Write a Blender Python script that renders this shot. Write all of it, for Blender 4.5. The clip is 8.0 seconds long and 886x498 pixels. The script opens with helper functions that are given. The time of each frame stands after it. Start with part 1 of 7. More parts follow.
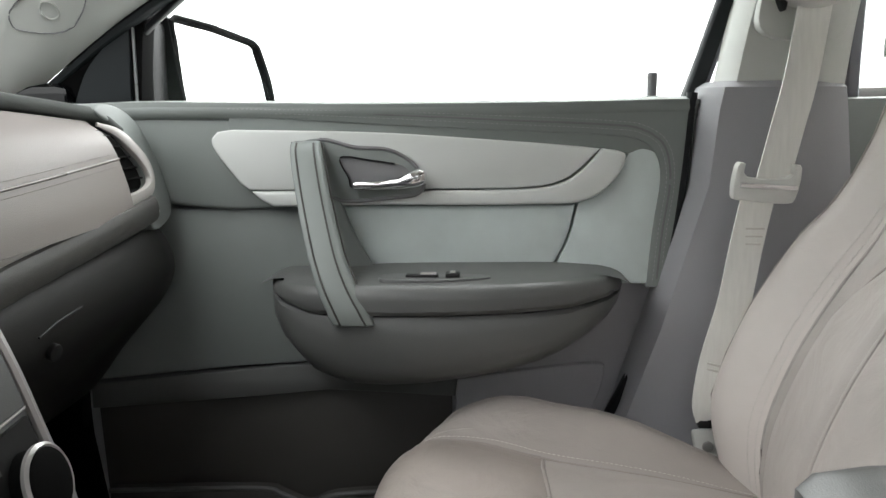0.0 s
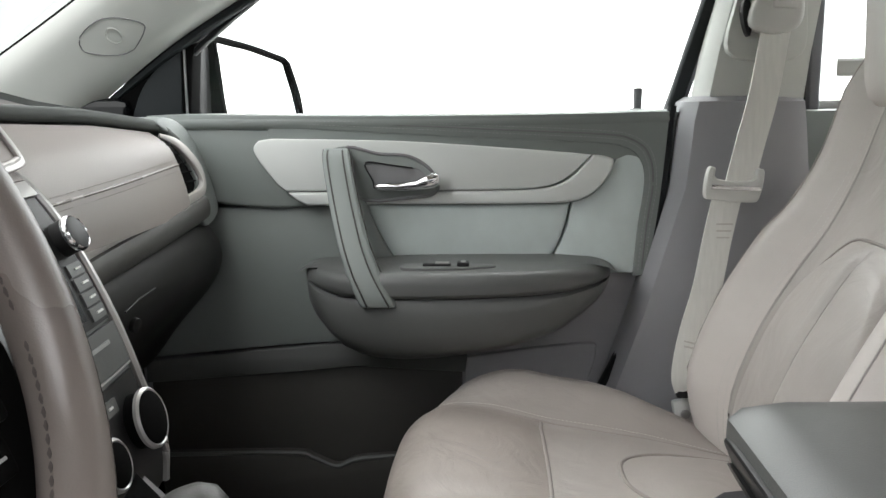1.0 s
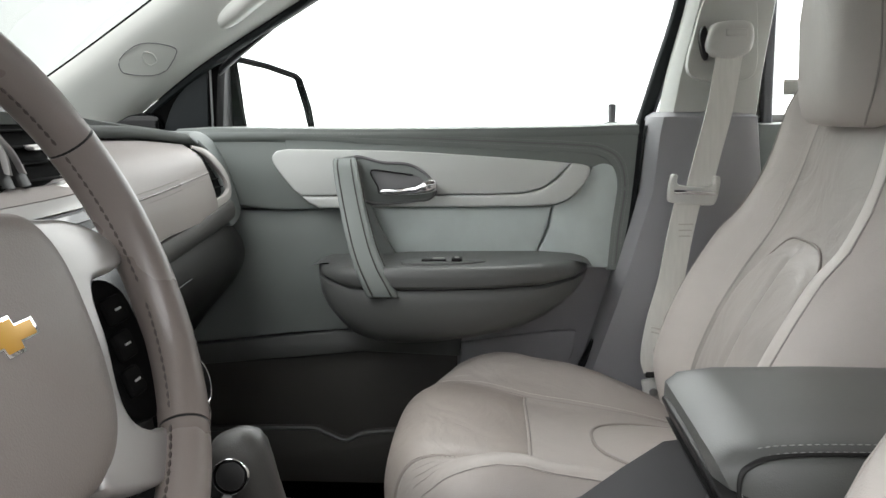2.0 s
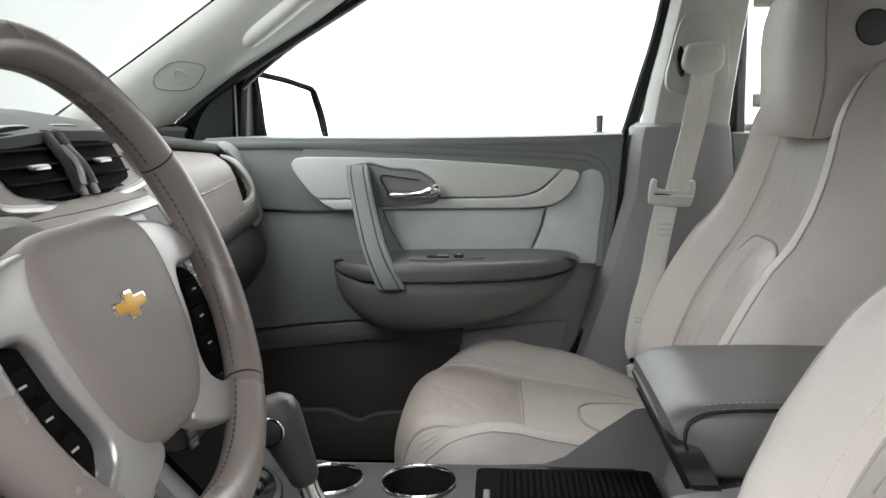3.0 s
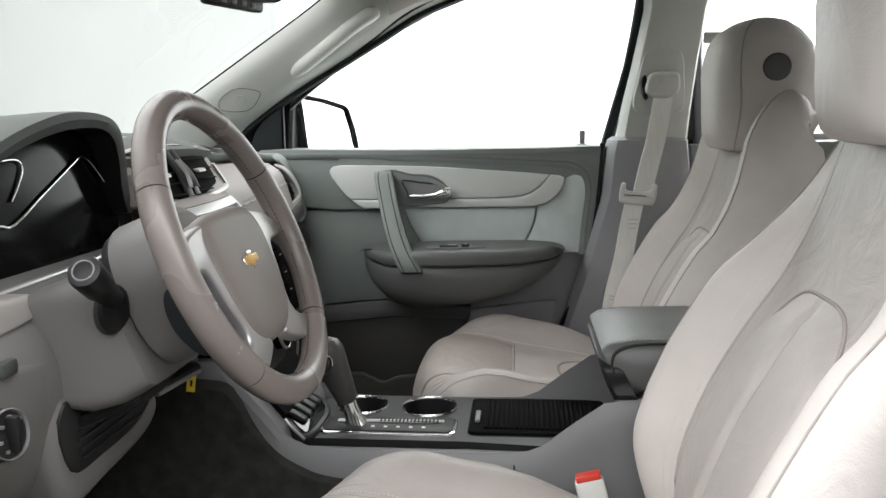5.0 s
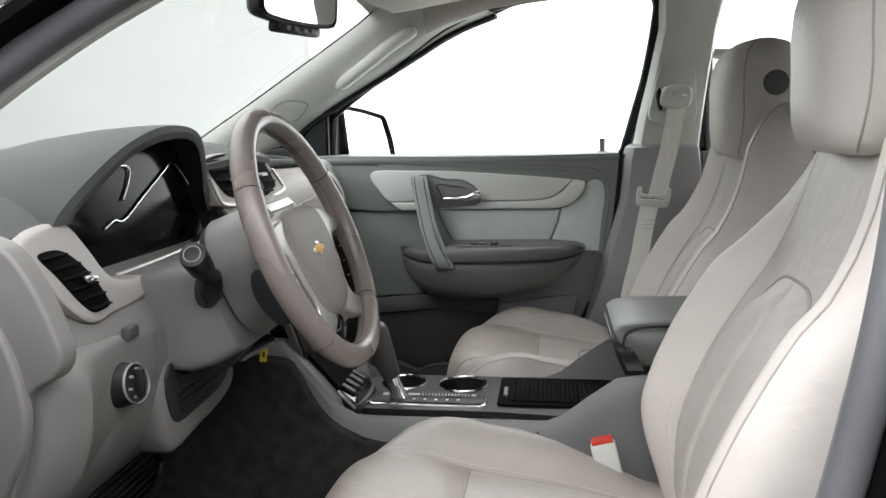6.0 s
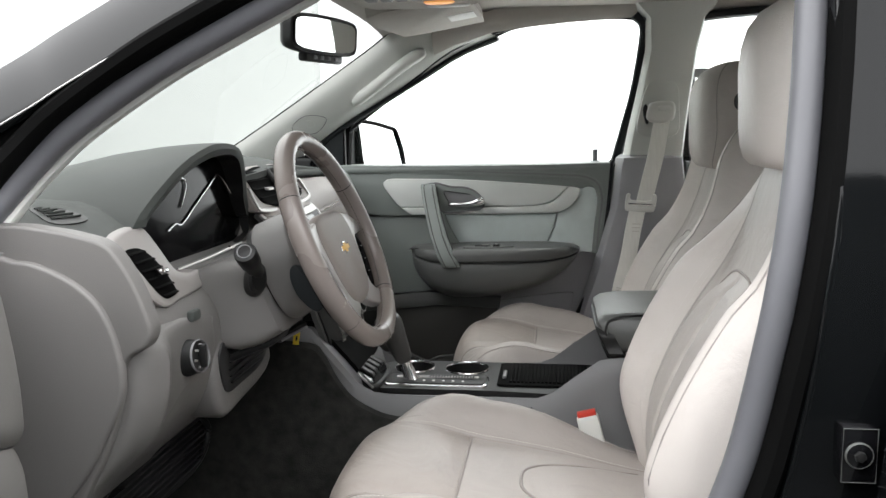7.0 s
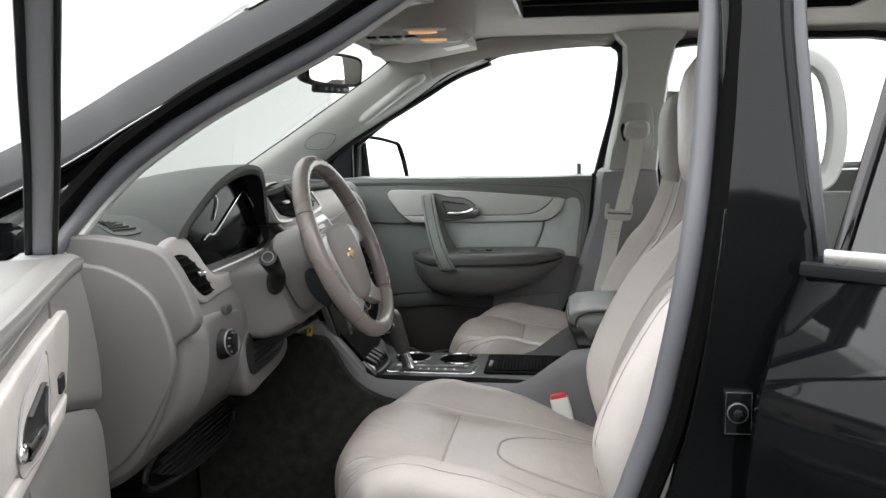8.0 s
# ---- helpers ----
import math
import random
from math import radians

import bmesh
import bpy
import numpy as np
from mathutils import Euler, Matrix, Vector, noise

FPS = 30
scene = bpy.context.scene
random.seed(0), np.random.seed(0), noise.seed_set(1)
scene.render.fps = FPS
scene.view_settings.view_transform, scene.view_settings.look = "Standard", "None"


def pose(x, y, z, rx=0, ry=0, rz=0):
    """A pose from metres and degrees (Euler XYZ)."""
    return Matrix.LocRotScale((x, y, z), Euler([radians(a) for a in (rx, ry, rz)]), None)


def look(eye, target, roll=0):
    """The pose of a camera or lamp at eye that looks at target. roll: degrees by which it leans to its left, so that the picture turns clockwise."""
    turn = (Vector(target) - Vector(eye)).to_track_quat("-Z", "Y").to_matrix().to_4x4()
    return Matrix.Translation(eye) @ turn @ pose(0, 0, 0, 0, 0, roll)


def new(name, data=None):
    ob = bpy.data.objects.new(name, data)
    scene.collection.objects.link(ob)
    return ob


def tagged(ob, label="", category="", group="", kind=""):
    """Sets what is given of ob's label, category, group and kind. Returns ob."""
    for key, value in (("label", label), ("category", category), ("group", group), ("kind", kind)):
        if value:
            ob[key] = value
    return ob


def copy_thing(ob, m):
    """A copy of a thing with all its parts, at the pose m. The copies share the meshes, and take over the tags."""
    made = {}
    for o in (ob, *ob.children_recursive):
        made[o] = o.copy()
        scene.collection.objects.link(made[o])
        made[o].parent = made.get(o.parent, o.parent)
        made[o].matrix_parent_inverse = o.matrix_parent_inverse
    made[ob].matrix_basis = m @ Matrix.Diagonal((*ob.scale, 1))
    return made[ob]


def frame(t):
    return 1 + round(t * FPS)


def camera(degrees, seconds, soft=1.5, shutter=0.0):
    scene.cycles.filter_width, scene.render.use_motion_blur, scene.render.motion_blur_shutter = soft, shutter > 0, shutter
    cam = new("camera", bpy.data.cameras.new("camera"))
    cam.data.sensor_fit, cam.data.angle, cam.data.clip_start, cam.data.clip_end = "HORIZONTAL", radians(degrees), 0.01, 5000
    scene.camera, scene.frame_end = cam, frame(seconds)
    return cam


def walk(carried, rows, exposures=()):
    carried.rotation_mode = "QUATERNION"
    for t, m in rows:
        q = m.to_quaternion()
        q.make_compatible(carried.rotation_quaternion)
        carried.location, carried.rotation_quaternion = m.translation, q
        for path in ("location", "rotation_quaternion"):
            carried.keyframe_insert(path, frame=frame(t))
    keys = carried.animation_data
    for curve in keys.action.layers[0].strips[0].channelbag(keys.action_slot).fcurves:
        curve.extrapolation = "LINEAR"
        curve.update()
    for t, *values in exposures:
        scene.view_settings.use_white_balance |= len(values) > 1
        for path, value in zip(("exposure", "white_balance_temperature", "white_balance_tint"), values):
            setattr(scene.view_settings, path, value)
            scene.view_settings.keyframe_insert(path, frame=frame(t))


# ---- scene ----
cam = camera(56.0, 8.0)
PATH = [
    (0, (0.056, -0.414, 1.202), (-0.041, 1.555, 0.869), -0.2),
    (0.5, (0.059, -0.5, 1.214), (-0.062, 1.47, 0.89), -0.3),
    (1, (0.059, -0.584, 1.218), (-0.058, 1.385, 0.888), -0.3),
    (2.5, (0.089, -0.836, 1.252), (-0.038, 1.134, 0.927), -0.4),
    (3, (0.092, -0.91, 1.259), (-0.042, 1.059, 0.935), -0.5),
    (3.5, (0.097, -0.989, 1.263), (-0.043, 0.98, 0.942), -0.6),
    (4, (0.104, -1.072, 1.271), (-0.041, 0.897, 0.955), -0.6),
    (4.5, (0.137, -1.174, 1.28), (-0.023, 0.794, 0.962), -0.7),
    (6, (0.153, -1.46, 1.299), (-0.098, 0.501, 0.998), -0.8),
    (6.5, (0.149, -1.554, 1.303), (-0.113, 0.406, 1.006), -0.9),
    (7, (0.182, -1.671, 1.323), (-0.087, 0.289, 1.032), -0.9),
    (7.5, (0.228, -1.803, 1.345), (-0.052, 0.156, 1.058), -0.9),
    (8, (0.254, -1.914, 1.365), (-0.039, 0.044, 1.081), -1.0),
]
walk(cam, [(t, look(eye, target, roll)) for t, eye, target, roll in PATH], [(0.0, 0.86), (2.5, 0.72), (4.5, 0.63), (6.0, 0.50), (7.5, 0.47), (8.0, 0.30)])

# ---- light: a white photo booth, evenly lit from all round ----
world = bpy.data.worlds.new("booth_light")
scene.world = world
world.use_nodes = True
wn = world.node_tree
wn.nodes["Background"].inputs["Color"].default_value = (0.985, 0.992, 1.01, 1)
wn.nodes["Background"].inputs["Strength"].default_value = 2.4

# the booth's ceiling is one wide soft light
soft = bpy.data.lights.new("ceiling_softbox", "AREA")
soft.shape, soft.size, soft.size_y, soft.energy, soft.color = "RECTANGLE", 10.0, 9.0, 650, (1.0, 1.0, 1.0)
new("ceiling_softbox", soft).matrix_basis = pose(0.3, 1.2, 3.4)

# ---- materials ----


def material(name, colour, rough=0.5, metal=0.0, grain=900.0, bump=0.1, vary=0.12, blotch=6.0, spec=0.5, coat=0.0, stretch=(1, 1, 1), cells=False, crease=0.0):
    m = bpy.data.materials.new(name)
    m.use_nodes = True
    nt = m.node_tree
    b = nt.nodes["Principled BSDF"]
    b.inputs["Roughness"].default_value = rough
    b.inputs["Metallic"].default_value = metal
    b.inputs["Specular IOR Level"].default_value = spec
    b.inputs["Coat Weight"].default_value = coat
    co = nt.nodes.new("ShaderNodeTexCoord")
    mp = nt.nodes.new("ShaderNodeMapping")
    mp.inputs["Scale"].default_value = stretch
    nt.links.new(co.outputs["Object"], mp.inputs["Vector"])
    n1 = nt.nodes.new("ShaderNodeTexNoise")
    n1.inputs["Scale"].default_value, n1.inputs["Detail"].default_value = blotch, 5.0
    n2 = nt.nodes.new("ShaderNodeTexVoronoi" if cells else "ShaderNodeTexNoise")
    n2.inputs["Scale"].default_value = grain
    for n in (n1, n2):
        nt.links.new(mp.outputs["Vector"], n.inputs["Vector"])
    fine = n2.outputs["Distance"] if cells else n2.outputs["Fac"]
    ramp = nt.nodes.new("ShaderNodeMapRange")
    ramp.inputs["From Min"].default_value, ramp.inputs["From Max"].default_value = 0.3, 0.7
    ramp.inputs["To Min"].default_value, ramp.inputs["To Max"].default_value = 1 - vary, 1 + vary * 0.6
    nt.links.new(n1.outputs["Fac"], ramp.inputs["Value"])
    mul = nt.nodes.new("ShaderNodeVectorMath")
    mul.operation = "SCALE"
    mul.inputs[0].default_value = colour
    nt.links.new(ramp.outputs["Result"], mul.inputs["Scale"])
    nt.links.new(mul.outputs["Vector"], b.inputs["Base Color"])
    rr = nt.nodes.new("ShaderNodeMapRange")
    rr.inputs["From Min"].default_value, rr.inputs["From Max"].default_value = 0.25, 0.75
    rr.inputs["To Min"].default_value, rr.inputs["To Max"].default_value = max(0.02, rough - 0.08), min(1, rough + 0.08)
    nt.links.new(n1.outputs["Fac"], rr.inputs["Value"])
    if rough > 0.1:
        nt.links.new(rr.outputs["Result"], b.inputs["Roughness"])
    if bump:
        bp = nt.nodes.new("ShaderNodeBump")
        bp.inputs["Strength"].default_value, bp.inputs["Distance"].default_value = bump, 0.0006
        nt.links.new(fine, bp.inputs["Height"])
        if crease:
            n3 = nt.nodes.new("ShaderNodeTexNoise")
            n3.inputs["Scale"].default_value, n3.inputs["Detail"].default_value, n3.inputs["Distortion"].default_value = 11.0, 4.0, 1.2
            nt.links.new(co.outputs["Object"], n3.inputs["Vector"])
            bq = nt.nodes.new("ShaderNodeBump")
            bq.inputs["Strength"].default_value, bq.inputs["Distance"].default_value = crease, 0.012
            nt.links.new(n3.outputs["Fac"], bq.inputs["Height"])
            nt.links.new(bq.outputs["Normal"], bp.inputs["Normal"])
        nt.links.new(bp.outputs["Normal"], b.inputs["Normal"])
    return m


def glass(name, tint, gloss=0.06):
    m = bpy.data.materials.new(name)
    m.use_nodes = True
    nt = m.node_tree
    nt.nodes.clear()
    out = nt.nodes.new("ShaderNodeOutputMaterial")
    tr = nt.nodes.new("ShaderNodeBsdfTransparent")
    tr.inputs["Color"].default_value = (*tint, 1)
    gl = nt.nodes.new("ShaderNodeBsdfGlossy")
    gl.inputs["Roughness"].default_value = 0.02
    mx = nt.nodes.new("ShaderNodeMixShader")
    mx.inputs["Fac"].default_value = gloss
    nt.links.new(tr.outputs[0], mx.inputs[1])
    nt.links.new(gl.outputs[0], mx.inputs[2])
    nt.links.new(mx.outputs[0], out.inputs["Surface"])
    return m


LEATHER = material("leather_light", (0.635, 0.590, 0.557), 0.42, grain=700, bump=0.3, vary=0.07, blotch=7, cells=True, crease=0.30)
# same leather for the cushions, darker: their weaker light is in the colour
LEATHER_CUSHION_DIM = material("leather_cushion_dim", (0.405, 0.370, 0.344), 0.44, grain=700, bump=0.3, vary=0.10, blotch=7, cells=True, crease=0.35)
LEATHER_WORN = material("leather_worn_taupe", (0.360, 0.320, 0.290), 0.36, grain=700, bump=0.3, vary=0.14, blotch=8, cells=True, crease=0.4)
LEATHER_MID = material("leather_taupe", (0.44, 0.407, 0.382), 0.38, grain=700, bump=0.3, vary=0.12, blotch=9, cells=True, crease=0.45)
SEAM_TAUPE = material("seam_taupe_thread", (0.33, 0.298, 0.275), 0.55, grain=700, bump=0.2, vary=0.1)
LEATHER_DOOR = material("suede_grey_green", (0.57, 0.632, 0.620), 0.7, grain=1100, bump=0.2, vary=0.10, blotch=14)
SOFT_DARK = material("soft_grey_plastic", (0.215, 0.236, 0.228), 0.5, grain=800, bump=0.25, vary=0.07, blotch=5, cells=True)
PILLAR_LOW = material("pillar_grey_plastic", (0.335, 0.335, 0.350), 0.5, grain=800, bump=0.25, vary=0.06, blotch=5, cells=True)
SOFT_MID = material("mid_grey_plastic", (0.185, 0.184, 0.19), 0.5, grain=800, bump=0.25, vary=0.06, blotch=5, cells=True)
GRIP = material("grip_dark_leather", (0.048, 0.047, 0.044), 0.45, grain=700, bump=0.3, vary=0.10, blotch=9, cells=True)
ARM_DARK = material("armrest_dark_vinyl", (0.098, 0.101, 0.098), 0.38, grain=700, bump=0.25, vary=0.08, blotch=6, cells=True)
# glove box colour taken near black to hold the shade under the dash
GLOVE_SHADED = material("glove_box_vinyl_shaded", (0.018, 0.0176, 0.0165), 0.55, spec=0.25, grain=700, bump=0.25, vary=0.07, blotch=5, cells=True)
TRIM_LIGHT = material("door_insert_light", (0.66, 0.68, 0.66), 0.45, grain=900, bump=0.15, vary=0.04, blotch=4)
PILLAR_LIGHT = material("pillar_trim_light", (0.60, 0.61, 0.58), 0.6, grain=900, bump=0.2, vary=0.05, blotch=5)
HEADLINER = material("headliner_cloth", (0.42, 0.395, 0.36), 0.9, grain=1500, bump=0.3, vary=0.06, blotch=6)
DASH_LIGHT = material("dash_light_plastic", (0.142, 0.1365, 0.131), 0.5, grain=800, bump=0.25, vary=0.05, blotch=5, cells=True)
DASH_TOP = material("dash_top_plastic", (0.060, 0.066, 0.062), 0.65, spec=0.22, grain=800, bump=0.25, vary=0.05, blotch=5, cells=True)
DASH_SKIN = material("dash_taupe_leather", (0.25, 0.224, 0.210), 0.45, grain=700, bump=0.25, vary=0.06, blotch=6, cells=True)
SILVER = material("satin_silver", (0.42, 0.41, 0.40), 0.32, metal=0.65, grain=1500, bump=0.02, vary=0.05)
PALE_SATIN = material("pale_satin_trim", (0.44, 0.42, 0.40), 0.42, metal=0.15, grain=1500, bump=0.02, vary=0.05)
CREAM = material("cream_bezel", (0.30, 0.282, 0.268), 0.4, grain=900, bump=0.08, vary=0.04)
CHROME = material("chrome", (0.85, 0.85, 0.86), 0.08, metal=1.0, bump=0.0, vary=0.03)
BLACK = material("black_plastic", (0.014, 0.014, 0.014), 0.42, spec=0.28, grain=900, bump=0.1, vary=0.2)
GLOSS_BLACK = material("gloss_black", (0.006, 0.006, 0.007), 0.06, bump=0.0, vary=0.1)
VENT_BLACK = material("vent_matt_black", (0.004, 0.004, 0.004), 0.7, bump=0.0, vary=0.2, spec=0.03)
LENS_BLACK = material("cluster_lens_black", (0.004, 0.004, 0.005), 0.14, bump=0.0, vary=0.1, spec=0.12)
RUBBER = material("black_rubber", (0.012, 0.0125, 0.014), 0.55, grain=600, bump=0.1, vary=0.25, spec=0.22)
SEAL_GREY = material("grey_rubber_seal", (0.125, 0.126, 0.138), 0.42, grain=600, bump=0.1, vary=0.12)
PAINT = material("black_car_paint", (0.004, 0.0045, 0.005), 0.06, bump=0.0, vary=0.25, spec=0.30)
WHEEL_SKIN = material("wheel_taupe_leather", (0.185, 0.160, 0.147), 0.27, grain=900, bump=0.10, vary=0.04, blotch=5, cells=True)
WHEEL_HUB = material("wheel_hub_vinyl", (0.20, 0.175, 0.162), 0.5, grain=800, bump=0.25, vary=0.06, cells=True)
THREAD = material("light_thread", (0.66, 0.64, 0.60), 0.7, grain=500, bump=0.1)
THREAD_DARK = material("dark_brown_thread", (0.07, 0.058, 0.052), 0.6, grain=500, bump=0.1)
THREAD_GREY = material("grey_thread", (0.36, 0.37, 0.36), 0.7, grain=500, bump=0.1)
WEB = material("belt_webbing", (0.84, 0.84, 0.80), 0.5, grain=60, bump=0.5, vary=0.05, stretch=(30, 30, 4))
BELT_PLASTIC = material("belt_light_plastic", (0.66, 0.66, 0.63), 0.45, grain=900, bump=0.05, vary=0.04)
CARPET = material("dark_carpet", (0.040, 0.0398, 0.0375), 0.95, spec=0.1, grain=420, bump=1.0, vary=0.35, blotch=40)
MAT_RUBBER = material("floor_mat", (0.016, 0.0155, 0.015), 0.85, spec=0.1, grain=300, bump=0.6, vary=0.25, blotch=20)
RED = material("red_button", (0.62, 0.05, 0.03), 0.4, bump=0.0)
GOLD = material("gold_badge", (0.60, 0.34, 0.06), 0.42, metal=0.4, bump=0.0)
YELLOW = material("yellow_tag", (0.75, 0.55, 0.03), 0.6, bump=0.0)
WHITE = material("white_label", (0.75, 0.75, 0.73), 0.6, bump=0.0)
POCKET = material("pocket_dark_plastic", (0.050, 0.048, 0.044), 0.6, grain=700, bump=0.3, vary=0.12, cells=True)
MIRROR = material("mirror_glass", (0.92, 0.92, 0.92), 0.02, metal=1.0, bump=0.0, vary=0.0)
SCREEN = material("dark_screen", (0.03, 0.032, 0.034), 0.15, bump=0.0, vary=0.1)
FLOOR = material("booth_floor_white", (0.78, 0.78, 0.77), 0.6, grain=60, bump=0.2, vary=0.08, blotch=1.5)
SAIL = material("dark_blue_grey_plastic", (0.016, 0.019, 0.021), 0.55, spec=0.25, grain=800, bump=0.2, vary=0.1, cells=True)
BOOTH_FAR = material("booth_wall_pale_grey", (0.58, 0.60, 0.585), 0.8, grain=30, bump=0.2, vary=0.05, blotch=0.5)
APRON = material("dark_apron_rubber", (0.03, 0.031, 0.03), 0.7, grain=60, bump=0.3, vary=0.2, blotch=1.5)
BOOTH_GREEN = material("booth_wall_green_grey", (0.50, 0.62, 0.57), 0.7, grain=40, bump=0.2, vary=0.08, blotch=0.7)
BOOTH_WALL = material("booth_door_grey_green", (0.014, 0.018, 0.017), 0.6, grain=80, bump=0.2, vary=0.25, blotch=0.8)
CLEAR = glass("clear_glass", (0.97, 0.985, 0.975), 0.02)
SHIELD = glass("windshield_glass", (0.46, 0.47, 0.462))
TINTED = glass("tinted_glass", (0.05, 0.06, 0.055))
AMBER = bpy.data.materials.new("amber_lamp")
AMBER.use_nodes = True
AMBER.node_tree.nodes["Principled BSDF"].inputs["Base Color"].default_value = (0.9, 0.45, 0.15, 1)
AMBER.node_tree.nodes["Principled BSDF"].inputs["Emission Color"].default_value = (1.0, 0.42, 0.12, 1)
AMBER.node_tree.nodes["Principled BSDF"].inputs["Emission Strength"].default_value = 0.45

# ---- mesh helpers ----


def V(*a):
    return Vector(a)


def finish(name, bm, mat, parent=None, label="", sharp=38):
    """Link a bmesh as one mesh object, smooth but for its sharp edges."""
    bmesh.ops.recalc_face_normals(bm, faces=bm.faces)
    for f in bm.faces:
        f.smooth = True
    for e in bm.edges:
        if len(e.link_faces) == 2 and e.calc_face_angle(0) > radians(sharp):
            e.smooth = False
    me = bpy.data.meshes.new(name)
    bm.to_mesh(me)
    bm.free()
    me.materials.append(mat)
    ob = new(name, me)
    if parent:
        ob.parent = parent
    if label:
        ob["label"] = label
    return ob


part = finish


def thing(name, label, category, kind="", group=""):
    return tagged(new(name), label, category, group, kind)


def spline(pts, n=6, closed=False):
    """Points along a smooth curve through pts."""
    p = [Vector(q) for q in pts]
    k = len(p)
    out = []
    for i in range(k if closed else k - 1):
        if closed:
            a, b, c, d = p[i - 1], p[i], p[(i + 1) % k], p[(i + 2) % k]
        else:
            b, c = p[i], p[i + 1]
            a = p[i - 1] if i else b * 2 - c
            d = p[i + 2] if i + 2 < k else c * 2 - b
        for j in range(n):
            t = j / n
            out.append(0.5 * (2 * b + (c - a) * t + (2 * a - 5 * b + 4 * c - d) * t * t + (3 * b - a - 3 * c + d) * t ** 3))
    if not closed:
        out.append(p[-1])
    return out


def loft(rings, cap=True, closed=True, loop=False):
    """A skin over rings of equally many points."""
    bm = bmesh.new()
    vs = [[bm.verts.new(p) for p in r] for r in rings]
    n = len(rings[0])
    m = len(rings)
    for i in range(m if loop else m - 1):
        a, b = vs[i], vs[(i + 1) % m]
        for j in range(n if closed else n - 1):
            k = (j + 1) % n
            bm.faces.new((a[j], a[k], b[k], b[j]))
    if cap and closed and not loop:
        bm.faces.new(vs[0][::-1])
        bm.faces.new(vs[-1])
    return bm


def oval(centre, u, v, a, b, power=2.0, n=20):
    """A ring round centre in the plane of u and v; higher powers are squarer."""
    c, u, v = Vector(centre), Vector(u).normalized(), Vector(v).normalized()
    out = []
    for i in range(n):
        t = 2 * math.pi * i / n
        x, y = math.cos(t), math.sin(t)
        e = 2.0 / power
        out.append(c + u * (a * math.copysign(abs(x) ** e, x)) + v * (b * math.copysign(abs(y) ** e, y)))
    return out


def tube(path, a, b=None, up=(0, 0, 1), power=2.0, n=10, closed=False, taper=None):
    """A bar along path; a: half its width across up, b: half its height along up."""
    b = b or a
    path = [Vector(p) for p in path]
    m = len(path)
    rings = []
    for i, p in enumerate(path):
        if closed:
            t = path[(i + 1) % m] - path[i - 1]
        else:
            t = path[min(i + 1, m - 1)] - path[max(i - 1, 0)]
        t.normalize()
        side = t.cross(Vector(up))
        if side.length < 1e-4:
            side = t.cross(Vector((1, 0.01, 0)))
        side.normalize()
        top = side.cross(t)
        k = taper(i / (m - 1)) if taper else 1.0
        rings.append(oval(p, side, top, a * k, b * k, power, n))
    return loft(rings, loop=closed)


def rounded(bm, width, segments=2, only=None):
    edges = [e for e in bm.edges if (only is None or only(e)) and len(e.link_faces) == 2 and e.calc_face_angle(0) > 0.45]
    if edges and width:
        bmesh.ops.bevel(bm, geom=edges, offset=width, segments=segments, affect="EDGES", profile=0.5, clamp_overlap=True)
    return bm


def box(centre, size, bevel=0.004, turn=None, segments=2):
    bm = bmesh.new()
    bmesh.ops.create_cube(bm, size=1.0, matrix=Matrix.Diagonal((*size, 1)))
    rounded(bm, bevel, segments)
    m = Matrix.Translation(centre) @ (turn if turn else Matrix())
    bmesh.ops.transform(bm, matrix=m, verts=bm.verts)
    return bm


def disc(centre, axis, radius, depth, bevel=0.002, n=28, r2=None):
    """A round body from centre, depth along axis."""
    ax = Vector(axis).normalized()
    u = ax.orthogonal().normalized()
    v = ax.cross(u)
    r2 = radius if r2 is None else r2
    c = Vector(centre)
    rows = [(0, radius), (depth - bevel, r2), (depth - bevel * 0.3, r2 - bevel * 0.3), (depth, r2 - bevel)]
    return loft([oval(c + ax * d, u, v, r, r, 2, n) for d, r in rows])


def ringband(centre, axis, r_out, r_in, depth, n=32):
    """A flat ring with rounded rim."""
    ax = Vector(axis).normalized()
    u = ax.orthogonal().normalized()
    v = ax.cross(u)
    c = Vector(centre)
    mid = (r_out + r_in) / 2
    rows = [(r_out, 0), (r_out, depth * 0.6), (mid, depth), (r_in, depth * 0.6), (r_in, 0)]
    rings = [oval(c + ax * d, u, v, r, r, 2, n) for r, d in rows]
    return loft(rings, loop=True)


def slab(outline, near, far, bevel=0.005, axis="y", segments=2):
    """A plate with that outline: (x, z) pairs across y, (y, z) across x, (x, y) across z; its near face has rounded edges."""
    def at(p, d):
        if axis == "y":
            return (p[0], d, p[1])
        return (d, p[0], p[1]) if axis == "x" else (p[0], p[1], d)
    bm = bmesh.new()
    a = [bm.verts.new(at(p, near)) for p in outline]
    b = [bm.verts.new(at(p, far)) for p in outline]
    n = len(outline)
    face = bm.faces.new(a)
    bm.faces.new(b[::-1])
    for i in range(n):
        j = (i + 1) % n
        bm.faces.new((a[i], b[i], b[j], a[j]))
    bmesh.ops.recalc_face_normals(bm, faces=bm.faces)
    if bevel:
        bmesh.ops.bevel(bm, geom=list(face.edges), offset=bevel, segments=segments, affect="EDGES", profile=0.5, clamp_overlap=True)
    return bm


